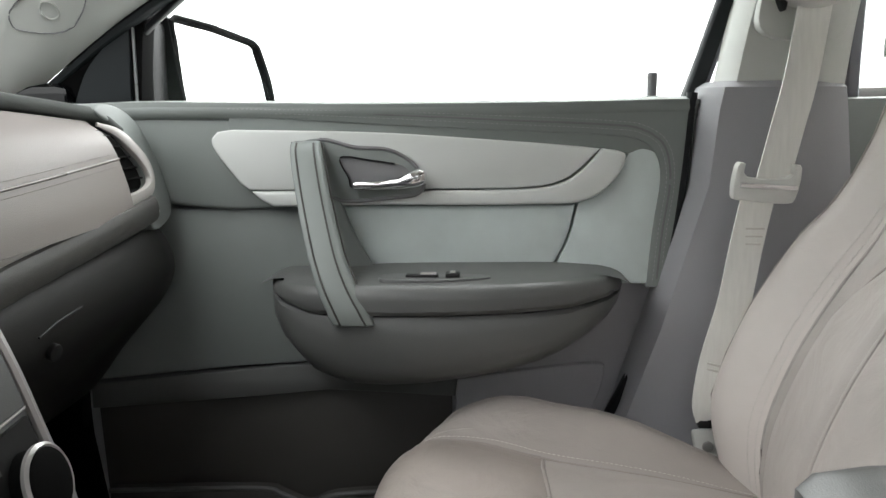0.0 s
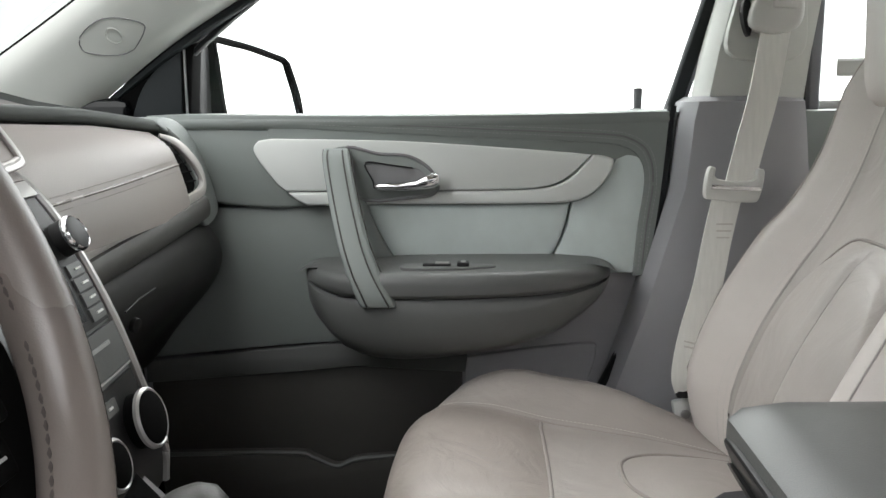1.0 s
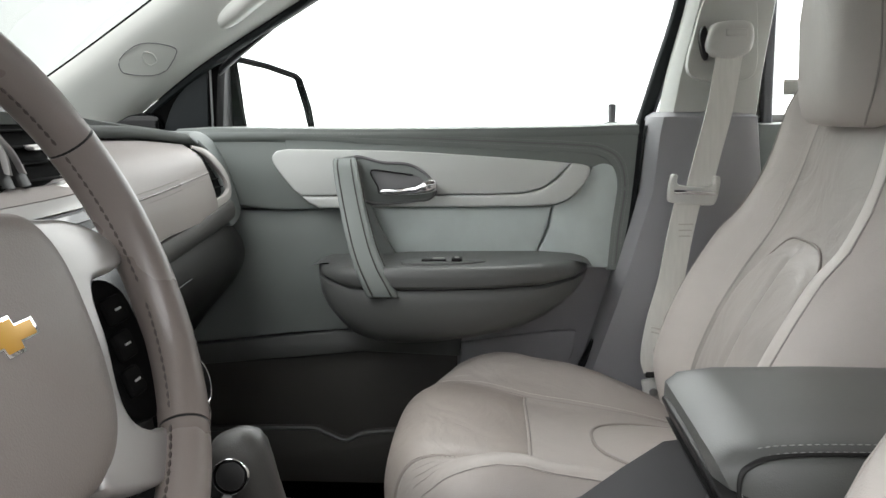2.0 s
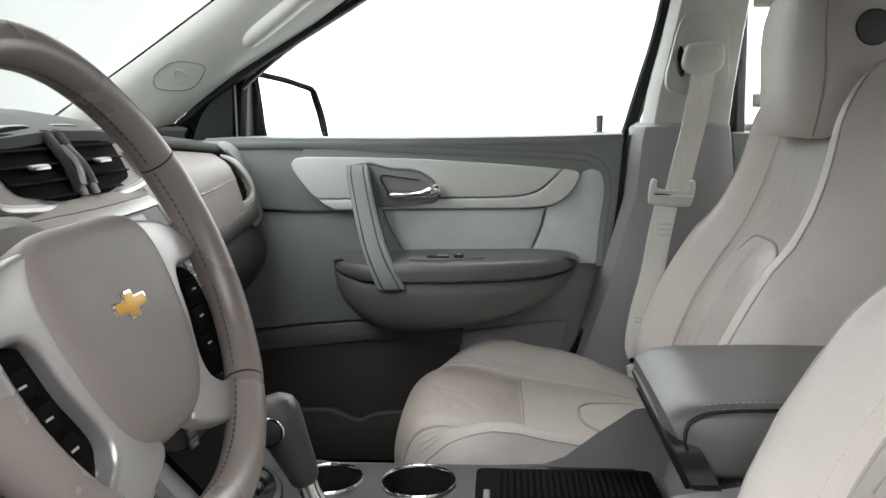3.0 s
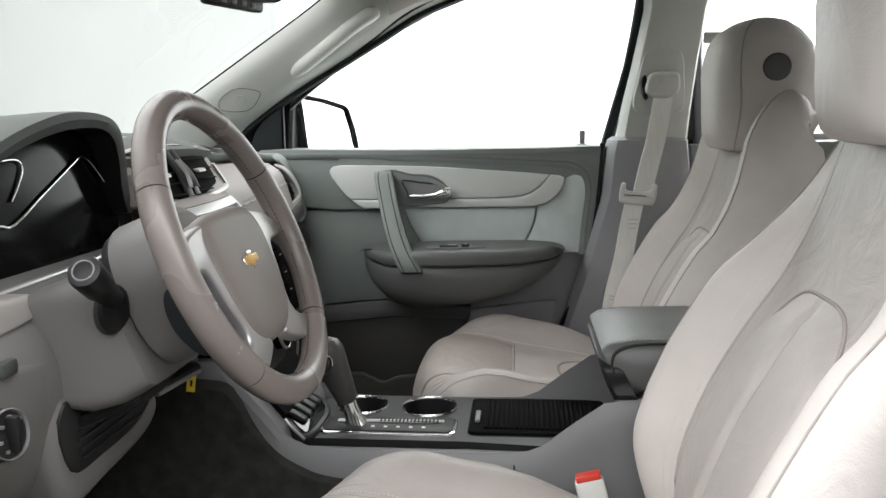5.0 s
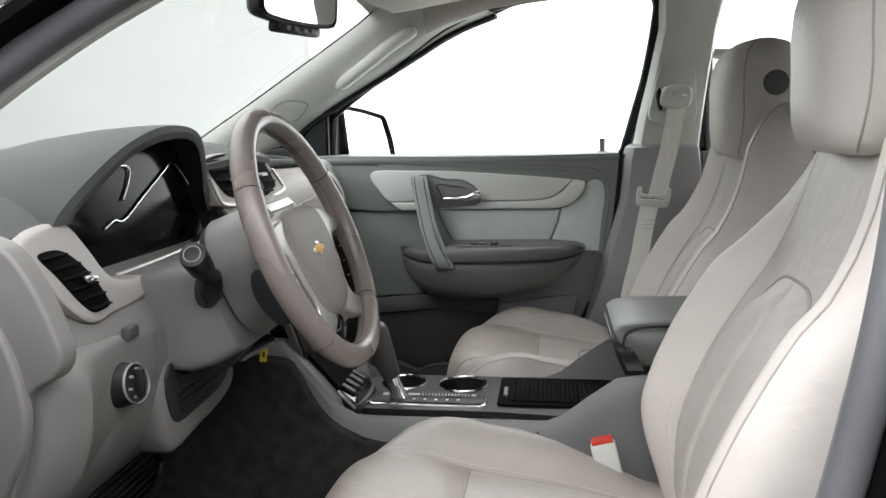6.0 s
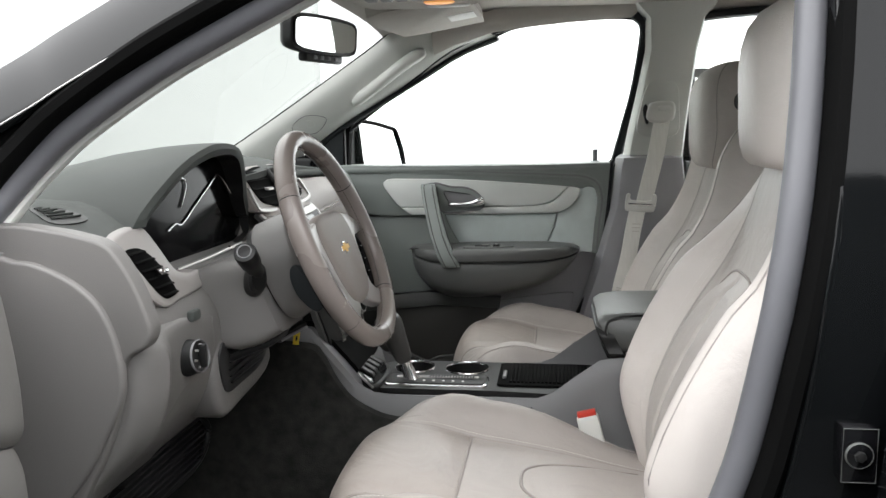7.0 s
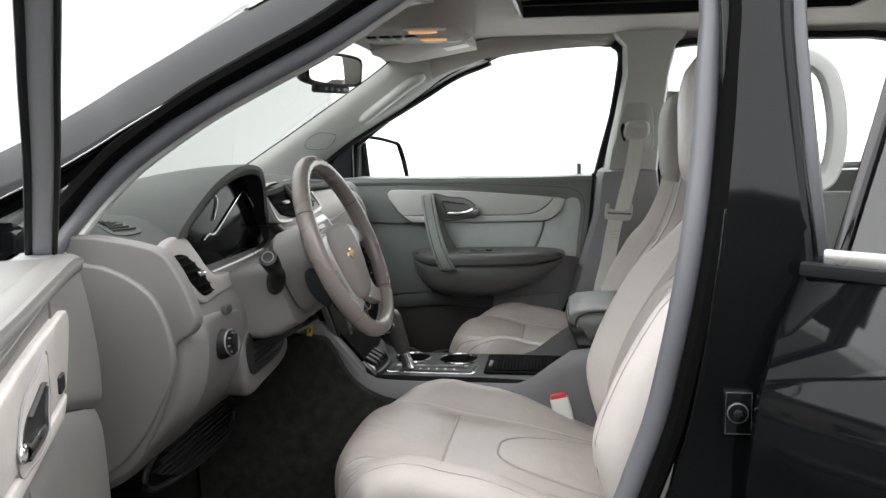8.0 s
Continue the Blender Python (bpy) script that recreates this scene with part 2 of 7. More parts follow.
def sheet(surface, us, vs, thick):
    """A curved panel: surface(u, v) gives (point, outward normal); thick: how far it goes back."""
    bm = bmesh.new()
    front, back = [], []
    for u in us:
        rf, rb = [], []
        for v in vs:
            p, n = surface(u, v)
            rf.append(bm.verts.new(p))
            rb.append(bm.verts.new(p - n * thick))
        front.append(rf)
        back.append(rb)
    a, b = len(us), len(vs)
    for i in range(a - 1):
        for j in range(b - 1):
            bm.faces.new((front[i][j], front[i + 1][j], front[i + 1][j + 1], front[i][j + 1]))
            bm.faces.new((back[i][j], back[i][j + 1], back[i + 1][j + 1], back[i + 1][j]))
    for i in range(a - 1):
        for j in (0, b - 1):
            bm.faces.new((front[i][j], back[i][j], back[i + 1][j], front[i + 1][j]))
    for j in range(b - 1):
        for i in (0, a - 1):
            bm.faces.new((front[i][j], front[i][j + 1], back[i][j + 1], back[i][j]))
    return bm


def stitches(path, step=0.0065, length=0.0042, r=0.0006):
    """Short stitches in a row along path, as one mesh."""
    path = [Vector(p) for p in path]
    bm = bmesh.new()
    walked, due = 0.0, 0.0
    for a, b in zip(path, path[1:]):
        d = b - a
        l = d.length
        if l < 1e-9:
            continue
        d.normalize()
        s = d.orthogonal().normalized()
        t = d.cross(s)
        while due < walked + l:
            c = a + d * (due - walked)
            vs = []
            for e, k in ((-0.5, 0.4), (0.0, 1.0), (0.5, 0.4)):
                vs.append([bm.verts.new(c + d * length * e + (s * math.cos(q) + t * math.sin(q)) * r * k) for q in (0, 1.5708, 3.1416, 4.7124)])
            for p, q in zip(vs, vs[1:]):
                for j in range(4):
                    bm.faces.new((p[j], p[(j + 1) % 4], q[(j + 1) % 4], q[j]))
            due += step
        walked += l
    return bm


def flip(bm, side):
    """To the driver's side."""
    if side < 0:
        bmesh.ops.transform(bm, matrix=Matrix.Diagonal((1, -1, 1, 1)), verts=bm.verts)
    return bm


def smooth01(t):
    t = max(0.0, min(1.0, t))
    return t * t * (3 - 2 * t)


def along(table, x):
    """A value from (x, value) pairs, joined by straight lines."""
    if x <= table[0][0]:
        return table[0][1]
    for (a, p), (b, q) in zip(table, table[1:]):
        if x <= b:
            return p + (q - p) * (x - a) / (b - a)
    return table[-1][1]


def steps(a, b, n):
    return [a + (b - a) * i / (n - 1) for i in range(n)]


def lay_back(bm, z0, rate):
    """Lean a body back, as the dash face does."""
    for v in bm.verts:
        v.co.x -= (v.co.z - z0) * rate
    return bm


def curve2(pts, n=5, closed=False):
    return [(p.x, p.y) for p in spline([V(a, b, 0) for a, b in pts], n, closed)]



# ---- the setting: floor, and the car's fixed shell ----
bm = bmesh.new()
bmesh.ops.create_grid(bm, x_segments=8, y_segments=8, size=60)
ground = finish("ground", bm, FLOOR)
tagged(ground, "white smooth floor of a photo booth", "floor", kind="structure")

tagged(finish("apron", box((1.0, -2.93, 0.002), (16.0, 4.25, 0.012), 0.003), APRON), "dark rubber apron beside the car", "floor", kind="structure")
south = finish("wall_south", box((1.0, -5.0, 1.35), (16.0, 0.2, 2.7), 0.02), BOOTH_WALL)
tagged(south, "dark grey-green wall of the booth behind the camera", "wall", kind="structure")
pale = finish("wall_west", box((-8.0, -4.2, 1.3), (0.2, 5.0, 2.6), 0.02), BOOTH_GREEN)
tagged(pale, "pale green-grey wall of the booth", "wall", kind="structure")
west = finish("wall_north", box((-7.3, 7.0, 3.0), (10.0, 0.2, 6.0), 0.02), BOOTH_FAR)
tagged(west, "pale grey wall of the booth beyond the windshield", "wall", kind="structure")

front = finish("wall_front", box((-8.0, 2.6, 2.6), (0.2, 8.6, 5.2), 0.02), BOOTH_FAR)
tagged(front, "pale grey wall of the booth ahead of the car", "wall", kind="structure")

shell = thing("car_shell", "black painted body shell of a car with its doors open", "car body", kind="structure")
WIN = [(-0.56, 1.212), (-0.411, 1.332), (-0.296, 1.412), (-0.109, 1.540), (0.072, 1.593), (0.248, 1.608), (0.375, 1.608), (0.418, 1.580), (0.397, 1.407), (0.346, 1.214)]


def lean(z):
    """How far out the side windows stand at that height."""
    return 0.845 - 0.30 * (z - 1.20)


# floor pan, firewall, roof and tail
part("floor_pan", box((0.55, 0, 0.40), (3.0, 1.62, 0.08), 0.02), CARPET, shell, "dark carpeted floor")
part("firewall", box((-1.0, 0, 0.80), (0.06, 1.62, 0.86), 0.02), CARPET, shell)
part("tunnel", box((0.25, 0, 0.50), (2.2, 0.20, 0.16), 0.05), CARPET, shell)
part("tunnel_cover", box((-0.64, 0, 0.62), (0.72, 0.26, 0.40), 0.05), CARPET, shell)
rows = []
for x in steps(-0.30, 2.05, 12):
    z = 1.745 - 0.030 * ((x - 0.55) / 0.9) ** 2
    rows.append([V(x, y, z - 0.05 * (abs(y) / 0.72) ** 3) for y in steps(-0.70, 0.70, 15)] + [V(x, y, z - 0.02 - 0.05 * (abs(y) / 0.72) ** 3) for y in steps(0.70, -0.70, 15)])
part("roof_skin", loft(rows), PAINT, shell)
part("tail", box((2.08, 0, 0.80), (0.08, 1.60, 0.9), 0.03), PAINT, shell)
for s in (1, -1):
    part("rocker", box((0.30, s * 0.83, 0.40), (2.6, 0.16, 0.16), 0.03), PAINT, shell)
    # cowl side and hinge pillar
    part("hinge_pillar", box((-0.66, s * 0.84, 0.82), (0.24, 0.13, 0.84), 0.02), PAINT, shell)
    part("front_fender", box((-1.35, s * 0.90, 0.82), (1.2, 0.10, 0.62), 0.05), PAINT, shell)
    part("quarter_panel", box((1.78, s * 0.83, 0.80), (0.60, 0.14, 0.82), 0.03), PAINT, shell)
    part("d_pillar", tube([V(1.72, s * 0.80, 1.20), V(1.86, s * 0.72, 1.45), V(1.95, s * 0.66, 1.68)], 0.06, 0.10, (1, 0, 0), 4, 12), PILLAR_LIGHT, shell)
    part("c_pillar", tube([V(1.34, s * 0.80, 0.9), V(1.36, s * 0.77, 1.30), V(1.34, s * 0.68, 1.66)], 0.05, 0.07, (1, 0, 0), 4, 12), PILLAR_LIGHT, shell)
part("bonnet", box((-1.45, 0, 1.10), (0.95, 1.70, 0.04), 0.02, Euler((0, radians(-6), 0)).to_matrix().to_4x4()), PAINT, shell)

# roof rails, outside: a painted band, a dark channel and the door seal
# how far inboard the windshield pillars and the roof's edge stand
INBOARD = [(-0.70, 0.760), (-0.53, 0.735), (-0.45, 0.716), (-0.30, 0.700), (-0.10, 0.690), (0.07, 0.686), (0.22, 0.700), (0.38, 0.724), (0.60, 0.735), (1.6, 0.735)]
RAIL = [(-0.66, 1.285), (-0.53, 1.345), (-0.45, 1.390), (-0.40, 1.419), (-0.30, 1.473), (-0.20, 1.523), (-0.10, 1.572), (0.0, 1.622), (0.10, 1.655), (0.30, 1.690), (0.55, 1.708), (0.85, 1.712), (1.2, 1.70), (1.6, 1.665)]
for s in (1, -1):
    out, up = (0.125, 0.020) if s > 0 else (0.0, 0.0)
    line = spline([V(x, s * (along(INBOARD, x) + 0.012 + out), z + up) for x, z in RAIL], 5)
    if s > 0:
        part("roof_rail", tube(line, 0.030, 0.030, (0, -s * 0.4, 1), 2.8, 18), PAINT, shell, "black painted roof rail")
    else:
        rings = []
        for p in line:
            fade = smooth01((p.x + 0.10) / 0.35)
            top, low = p + V(-0.012, 0.014, 0.026), p + V(0.012, -0.022, -0.040 + 0.006 * fade)
            rings.append([top + V(0, 0.05, -0.006)] + [top.lerp(low, k) + V(0, -1, 0.55).normalized() * 0.004 * (1 - (2 * k - 1) ** 2) for k in (0, 0.06, 0.2, 0.4, 0.6, 0.8, 0.94, 1)] + [low + V(0.002, 0.006, -0.006), low + V(0.004, 0.040, -0.004)])
        part("roof_rail", loft(rings), PAINT, shell, "black painted roof rail")
        # thin silver tube in place of a lamp's reflection along the paint's lower edge
        part("rail_glint", tube([r[8] + V(0, -0.001, 0) for r in rings], 0.0013, n=8), SILVER, shell, "silver line standing in for the highlight along the rail's edge")
    line = spline([V(x + 0.010, s * (along(INBOARD, x) + 0.006 + out), z - 0.040 + up) for x, z in RAIL], 5)
    part("rail_channel", tube(line, 0.014, 0.022, (0, 0, 1), 3, 12), VENT_BLACK, shell)
    line = spline([V(x + 0.006, s * (along(INBOARD, x) + 0.020 + out), z - 0.030 + up) for x, z in RAIL], 5)
    part("rail_lip", tube(line, 0.0030, 0.0030, (0, 0, 1), 2, 8), GLOSS_BLACK, shell)
# door seal of the driver's opening
SEAL = [(0.10, 0.52), (0.19, 0.60), (0.265, 0.70), (0.322, 0.83), (0.347, 0.90), (0.373, 0.98), (0.392, 1.07), (0.406, 1.15), (0.419, 1.24), (0.430, 1.34), (0.437, 1.44), (0.442, 1.516), (0.434, 1.580), (0.38, 1.622), (0.22, 1.628), (0.07, 1.598), (0.0, 1.556), (-0.10, 1.497), (-0.20, 1.448), (-0.30, 1.397), (-0.40, 1.332), (-0.45, 1.290), (-0.49, 1.240), (-0.512, 1.185), (-0.520, 1.10), (-0.51, 0.85), (-0.48, 0.60), (-0.40, 0.52)]


def seal_y(z):
    return 0.812 - (0.22 * (z - 1.2) if z > 1.2 else -0.02 * (1.2 - z))


def edge_y(x, z):
    """The front opening's edge: upright at the door pillar, inboard along the windshield pillar."""
    k = smooth01((0.42 - x) / 0.30) * smooth01((z - 1.12) / 0.16)
    return seal_y(z) + (along(INBOARD, x) - seal_y(z)) * k


for s in (1, -1):
    path = spline([V(x, s * edge_y(x, z), z) for x, z in (SEAL if s < 0 else SEAL[:12])], 5)
    part("door_seal", tube(path, 0.016, 0.017, (0, s, 0), 2.4, 12), SEAL_GREY, shell, "grey rubber door seal")
    path = spline([V(x + (0.024 if x > 0 else 0), s * (edge_y(x, z) + 0.020), z + (0.024 if x < 0.40 and z > 1.15 else 0)) for x, z in (SEAL if s < 0 else SEAL[:12])], 5)
    part("seal_lip", tube(path, 0.012, 0.021, (0, s, 0), 3, 10), VENT_BLACK, shell)
    if s < 0:
        path = spline([V(x + 0.006, s * (edge_y(x, z) - 0.022), z - 0.006) for x, z in SEAL[14:24]], 5)
        part("pillar_edge", tube(path, 0.012, 0.010, (0, s, 0), 3, 10), PILLAR_LIGHT, shell, "pale grey inner edge of the windshield pillar")
    # rear door's seal
    SEAL2 = [(0.60, 0.52), (0.585, 0.80), (0.580, 1.0), (0.572, 1.18), (0.562, 1.30), (0.548, 1.52), (0.57, 1.60), (0.70, 1.628), (1.0, 1.63), (1.22, 1.60), (1.30, 1.40), (1.28, 1.1), (1.1, 0.7), (1.0, 0.52)]
    path = spline([V(x, s * seal_y(z), z) for x, z in SEAL2], 5)
    part("door_seal", tube(path, 0.012, 0.016, (0, s, 0), 2.4, 12), SEAL_GREY, shell, "grey rubber door seal")
    path = spline([V(x - (0.022 if x < 0.7 else 0), s * (seal_y(z) + 0.022), z) for x, z in SEAL2[:7]], 5)
    part("seal_lip", tube(path, 0.008, 0.020, (0, s, 0), 3, 10), RUBBER, shell)
    # painted outer face of the pillar between the doors
    rings = []
    for z, x0, x1 in ((0.45, 0.26, 0.60), (0.70, 0.320, 0.585), (0.83, 0.366, 0.580), (0.90, 0.388, 0.578), (0.98, 0.408, 0.572), (1.07, 0.424, 0.568), (1.15, 0.434, 0.564), (1.239, 0.445, 0.556), (1.38, 0.449, 0.540), (1.515, 0.448, 0.526), (1.62, 0.440, 0.53)):
        y = seal_y(z) + 0.046 - 0.010 * smooth01((z - 1.0) / 0.5)
        c, w = (x0 + x1) / 2, (x1 - x0) / 2
        rings.append([V(c - w, s * (y - 0.05), z), V(c - w, s * (y - 0.006), z), V(c - w + 0.005, s * y, z), V(c - w * 0.3, s * (y + 0.004), z), V(c + w * 0.3, s * (y + 0.004), z), V(c + w - 0.005, s * y, z), V(c + w, s * (y - 0.006), z), V(c + w, s * (y - 0.05), z)])
    part("pillar_skin", loft(rings), PAINT, shell, "glossy black door pillar")
    for k, first in ((1, 3), (6, 6)):
        edge = spline([r[k] + V(0.0035 if k == 1 else -0.0035, s * 0.002, 0) for r in rings[first:]], 4)
        part("pillar_bead", tube(edge, 0.0042, 0.0042, (0, s, 0), 2, 10), PAINT, shell)
# striker on the driver's door pillar
striker = part("striker_plate", box((0.466, -0.868, 1.010), (0.034, 0.020, 0.056), 0.003), GLOSS_BLACK, shell, "black latch striker plate")
part("striker_edge", tube([V(0.4505, -0.8785, 0.9835), V(0.4505, -0.8785, 1.0365), V(0.4815, -0.8785, 1.0365), V(0.4815, -0.8785, 0.9835)], 0.0005, closed=True, n=6), ARM_DARK, striker)
part("striker_bolt", disc((0.464, -0.879, 1.012), (0, -1, 0), 0.0125, 0.006, 0.002), GLOSS_BLACK, striker)
part("bolt_ring", ringband((0.464, -0.882, 1.012), (0, -1, 0), 0.0128, 0.0112, 0.003), ARM_DARK, striker)
part("bolt_head", disc((0.464, -0.883, 1.012), (0, -1, 0), 0.0055, 0.006, 0.0015, 6), BLACK, striker)

# ---- inner trim: pillars, roof lining ----
for s in (1, -1):
    # windshield pillar trim, from the screen's edge to the door frame
    a_trim = thing("pillar_trim", "pale grey windshield pillar trim with a moulded plate", "pillar trim", kind="structure")
    screen_edge = spline([V(-0.86, s * 0.735, 1.215), V(-0.794, s * 0.725, 1.258), V(-0.643, s * 0.715, 1.350), V(-0.506, s * 0.70, 1.435), V(-0.332, s * 0.68, 1.545), V(-0.245, s * 0.655, 1.605), V(-0.15, s * 0.63, 1.650)], 5)
    door_edge = spline([V(-0.62, s * 0.80, 1.190), V(-0.566, s * 0.795, 1.232), V(-0.452, s * 0.785, 1.314), V(-0.318, s * 0.768, 1.396), V(-0.185, s * 0.748, 1.486), V(-0.100, s * 0.732, 1.541), V(0.012, s * 0.712, 1.580)], 5)
    if s > 0:
        door_edge = spline([V(-0.64, 0.80, 1.190), V(-0.575, 0.795, 1.245), V(-0.462, 0.785, 1.326), V(-0.330, 0.768, 1.401), V(-0.205, 0.760, 1.472), V(-0.100, 0.755, 1.532), V(0.012, 0.735, 1.572)], 5)
    else:
        screen_edge = [p + V(0.03, 0.085, -0.02) for p in screen_edge]
        door_edge = [p + V(-0.006, 0.066, 0.012) for p in door_edge]
    rings = []
    for p, q in zip(screen_edge, door_edge):
        out = []
        d = q - p
        n = V(0.25, -s, -0.25).normalized()
        for t in steps(0, 1, 9):
            out.append(p + d * t + n * 0.022 * (1 - (2 * t - 1) ** 4))
        for t in steps(1, 0, 5):
            out.append(p + d * t - n * 0.02)
        rings.append(out)
    part("screen_seal", tube([p + V(-0.006, s * 0.006, -0.002) for p in screen_edge], 0.0035, 0.005, (0, s, 0), 3, 8), VENT_BLACK, a_trim, "black windshield seal")
    part("trim_body", loft(rings), PILLAR_LIGHT, a_trim)
    if s > 0:
        part("trim_seal", tube([p + V(0.005, 0.012, -0.005) for p in door_edge], 0.008, 0.014, (0, 1, 0), 3, 10), SAIL, a_trim, "dark seal along the pillar trim")
    nrm = V(0.25, -s, -0.25).normalized()
    skin_pts = [a.lerp(b, u).lerp(c.lerp(e, u), w) for r, q in zip(rings, rings[1:]) for a, b, c, e in zip(r[:8], r[1:9], q[:8], q[1:9]) for u in (0, 0.33, 0.67) for w in (0, 0.25, 0.5, 0.75)]

    def on_trim(x, z, lift):
        near = min(skin_pts, key=lambda q: (q.x - x) ** 2 + (q.z - z) ** 2)
        return V(x, near.y, z) + nrm * lift
    ol = curve2([(-0.588, 1.322), (-0.580, 1.338), (-0.542, 1.360), (-0.498, 1.357), (-0.489, 1.344), (-0.526, 1.309), (-0.580, 1.309)], 4, True)
    mid = on_trim(-0.536, 1.335, 0)
    low = [on_trim(x, z, 0.0) for x, z in ol]
    part("plate_groove", tube([p + nrm * 0.0006 for p in low], 0.0010, closed=True, n=6), SOFT_MID, a_trim)
    ringpts = [on_trim(-0.536 + 0.011 * math.cos(a), 1.335 + 0.011 * math.sin(a), 0.0006) for a in steps(0, math.tau * 15 / 16, 16)]
    part("plate_mark", tube(ringpts, 0.0016, 0.0012, closed=True, n=6), PILLAR_LIGHT, a_trim)
    inset = 0.07 if s < 0 else 0.0
    path = spline([V(-0.405, s * (0.738 - inset), 1.392), V(-0.375, s * (0.725 - inset), 1.412), V(-0.31, s * (0.712 - inset), 1.456), V(-0.25, s * (0.700 - inset), 1.497), V(-0.205, s * (0.692 - inset), 1.522), V(-0.185, s * (0.700 - inset), 1.527)], 6)
    part("grab_handle", tube(path, 0.021, 0.017, (-0.5, 0, 0.8), 2.6, 14, taper=lambda t: 0.35 + 0.65 * min(1, 5 * t, 5 * (1 - t)) ** 0.5), PILLAR_LIGHT, a_trim, "pale grey pillar grab handle")
    # roof side trim over the doors
    rings = []
    for x, z in ((-0.16, 1.535), (-0.10, 1.561), (0.007, 1.593), (0.128, 1.606), (0.248, 1.616), (0.382, 1.621), (0.52, 1.624), (0.65, 1.628), (0.9, 1.63), (1.3, 1.62), (1.7, 1.60)):
        i = -0.075 * smooth01((0.42 - x) / 0.25) if s < 0 else 0.0
        rings.append([V(x, s * (0.745 + i), z - 0.006), V(x, s * (0.70 + i), z - 0.014), V(x, s * (0.665 + i), z + 0.012), V(x, s * (0.655 + i), z + 0.04), V(x, s * (0.70 + i), z + 0.055 + 0.3 * i), V(x, s * (0.76 + i), z + 0.02)])
    tagged(part("roof_side_trim", loft(rings), HEADLINER), "grey-brown cloth roof side trim", "roof trim", kind="structure")
# roof lining with the sunroof's opening
rows = []
bm = bmesh.new()
xs = [-0.30, -0.22, -0.12, -0.02, 0.08, 0.125, 0.145, 0.3, 0.5, 0.7, 0.93, 0.96, 1.15, 1.5, 1.95]
ys = [-0.68, -0.60, -0.50, -0.42, -0.355, -0.335, -0.15, 0.0, 0.15, 0.335, 0.355, 0.42, 0.50, 0.60, 0.68]


def lining(x, y):
    z = 1.658 - 0.022 * (abs(y) / 0.68) ** 4 - 0.08 * max(0.0, (0.06 - x) / 0.36) ** 2 * 0.8
    z -= 0.06 * smooth01((-0.30 - y) / 0.35) * smooth01((0.10 - x) / 0.30)
    if x < -0.08 and y < 0:
        x += 0.8 * (-0.08 - x) * smooth01(-y / 0.40)
    return V(x, y, z)


grid = {(i, j): bm.verts.new(lining(x, y)) for i, x in enumerate(xs) for j, y in enumerate(ys)}
for i in range(len(xs) - 1):
    for j in range(len(ys) - 1):
        if xs[i] >= 0.125 and xs[i + 1] <= 0.96 and abs(ys[j]) <= 0.336 and abs(ys[j + 1]) <= 0.336:
            continue
        bm.faces.new((grid[i, j], grid[i + 1, j], grid[i + 1, j + 1], grid[i, j + 1]))
top = bmesh.ops.extrude_face_region(bm, geom=bm.faces[:])
bmesh.ops.translate(bm, vec=(0, 0, 0.025), verts=[v for v in top["geom"] if isinstance(v, bmesh.types.BMVert)])
tagged(finish("ceiling", bm, HEADLINER), "grey-brown cloth roof lining with a sunroof opening", "roof lining", kind="structure")
sun = thing("sunroof", "closed dark glass sunroof in a black frame", "sunroof", kind="structure")
part("frame", tube([V(0.135, -0.33, 1.662), V(0.95, -0.33, 1.662), V(0.95, 0.33, 1.662), V(0.135, 0.33, 1.662)], 0.010, 0.016, (0, 0, 1), 4, 8, True), BLACK, sun)
part("pane", box((0.54, 0, 1.70), (0.86, 0.70, 0.006), 0.002), GLOSS_BLACK, sun)

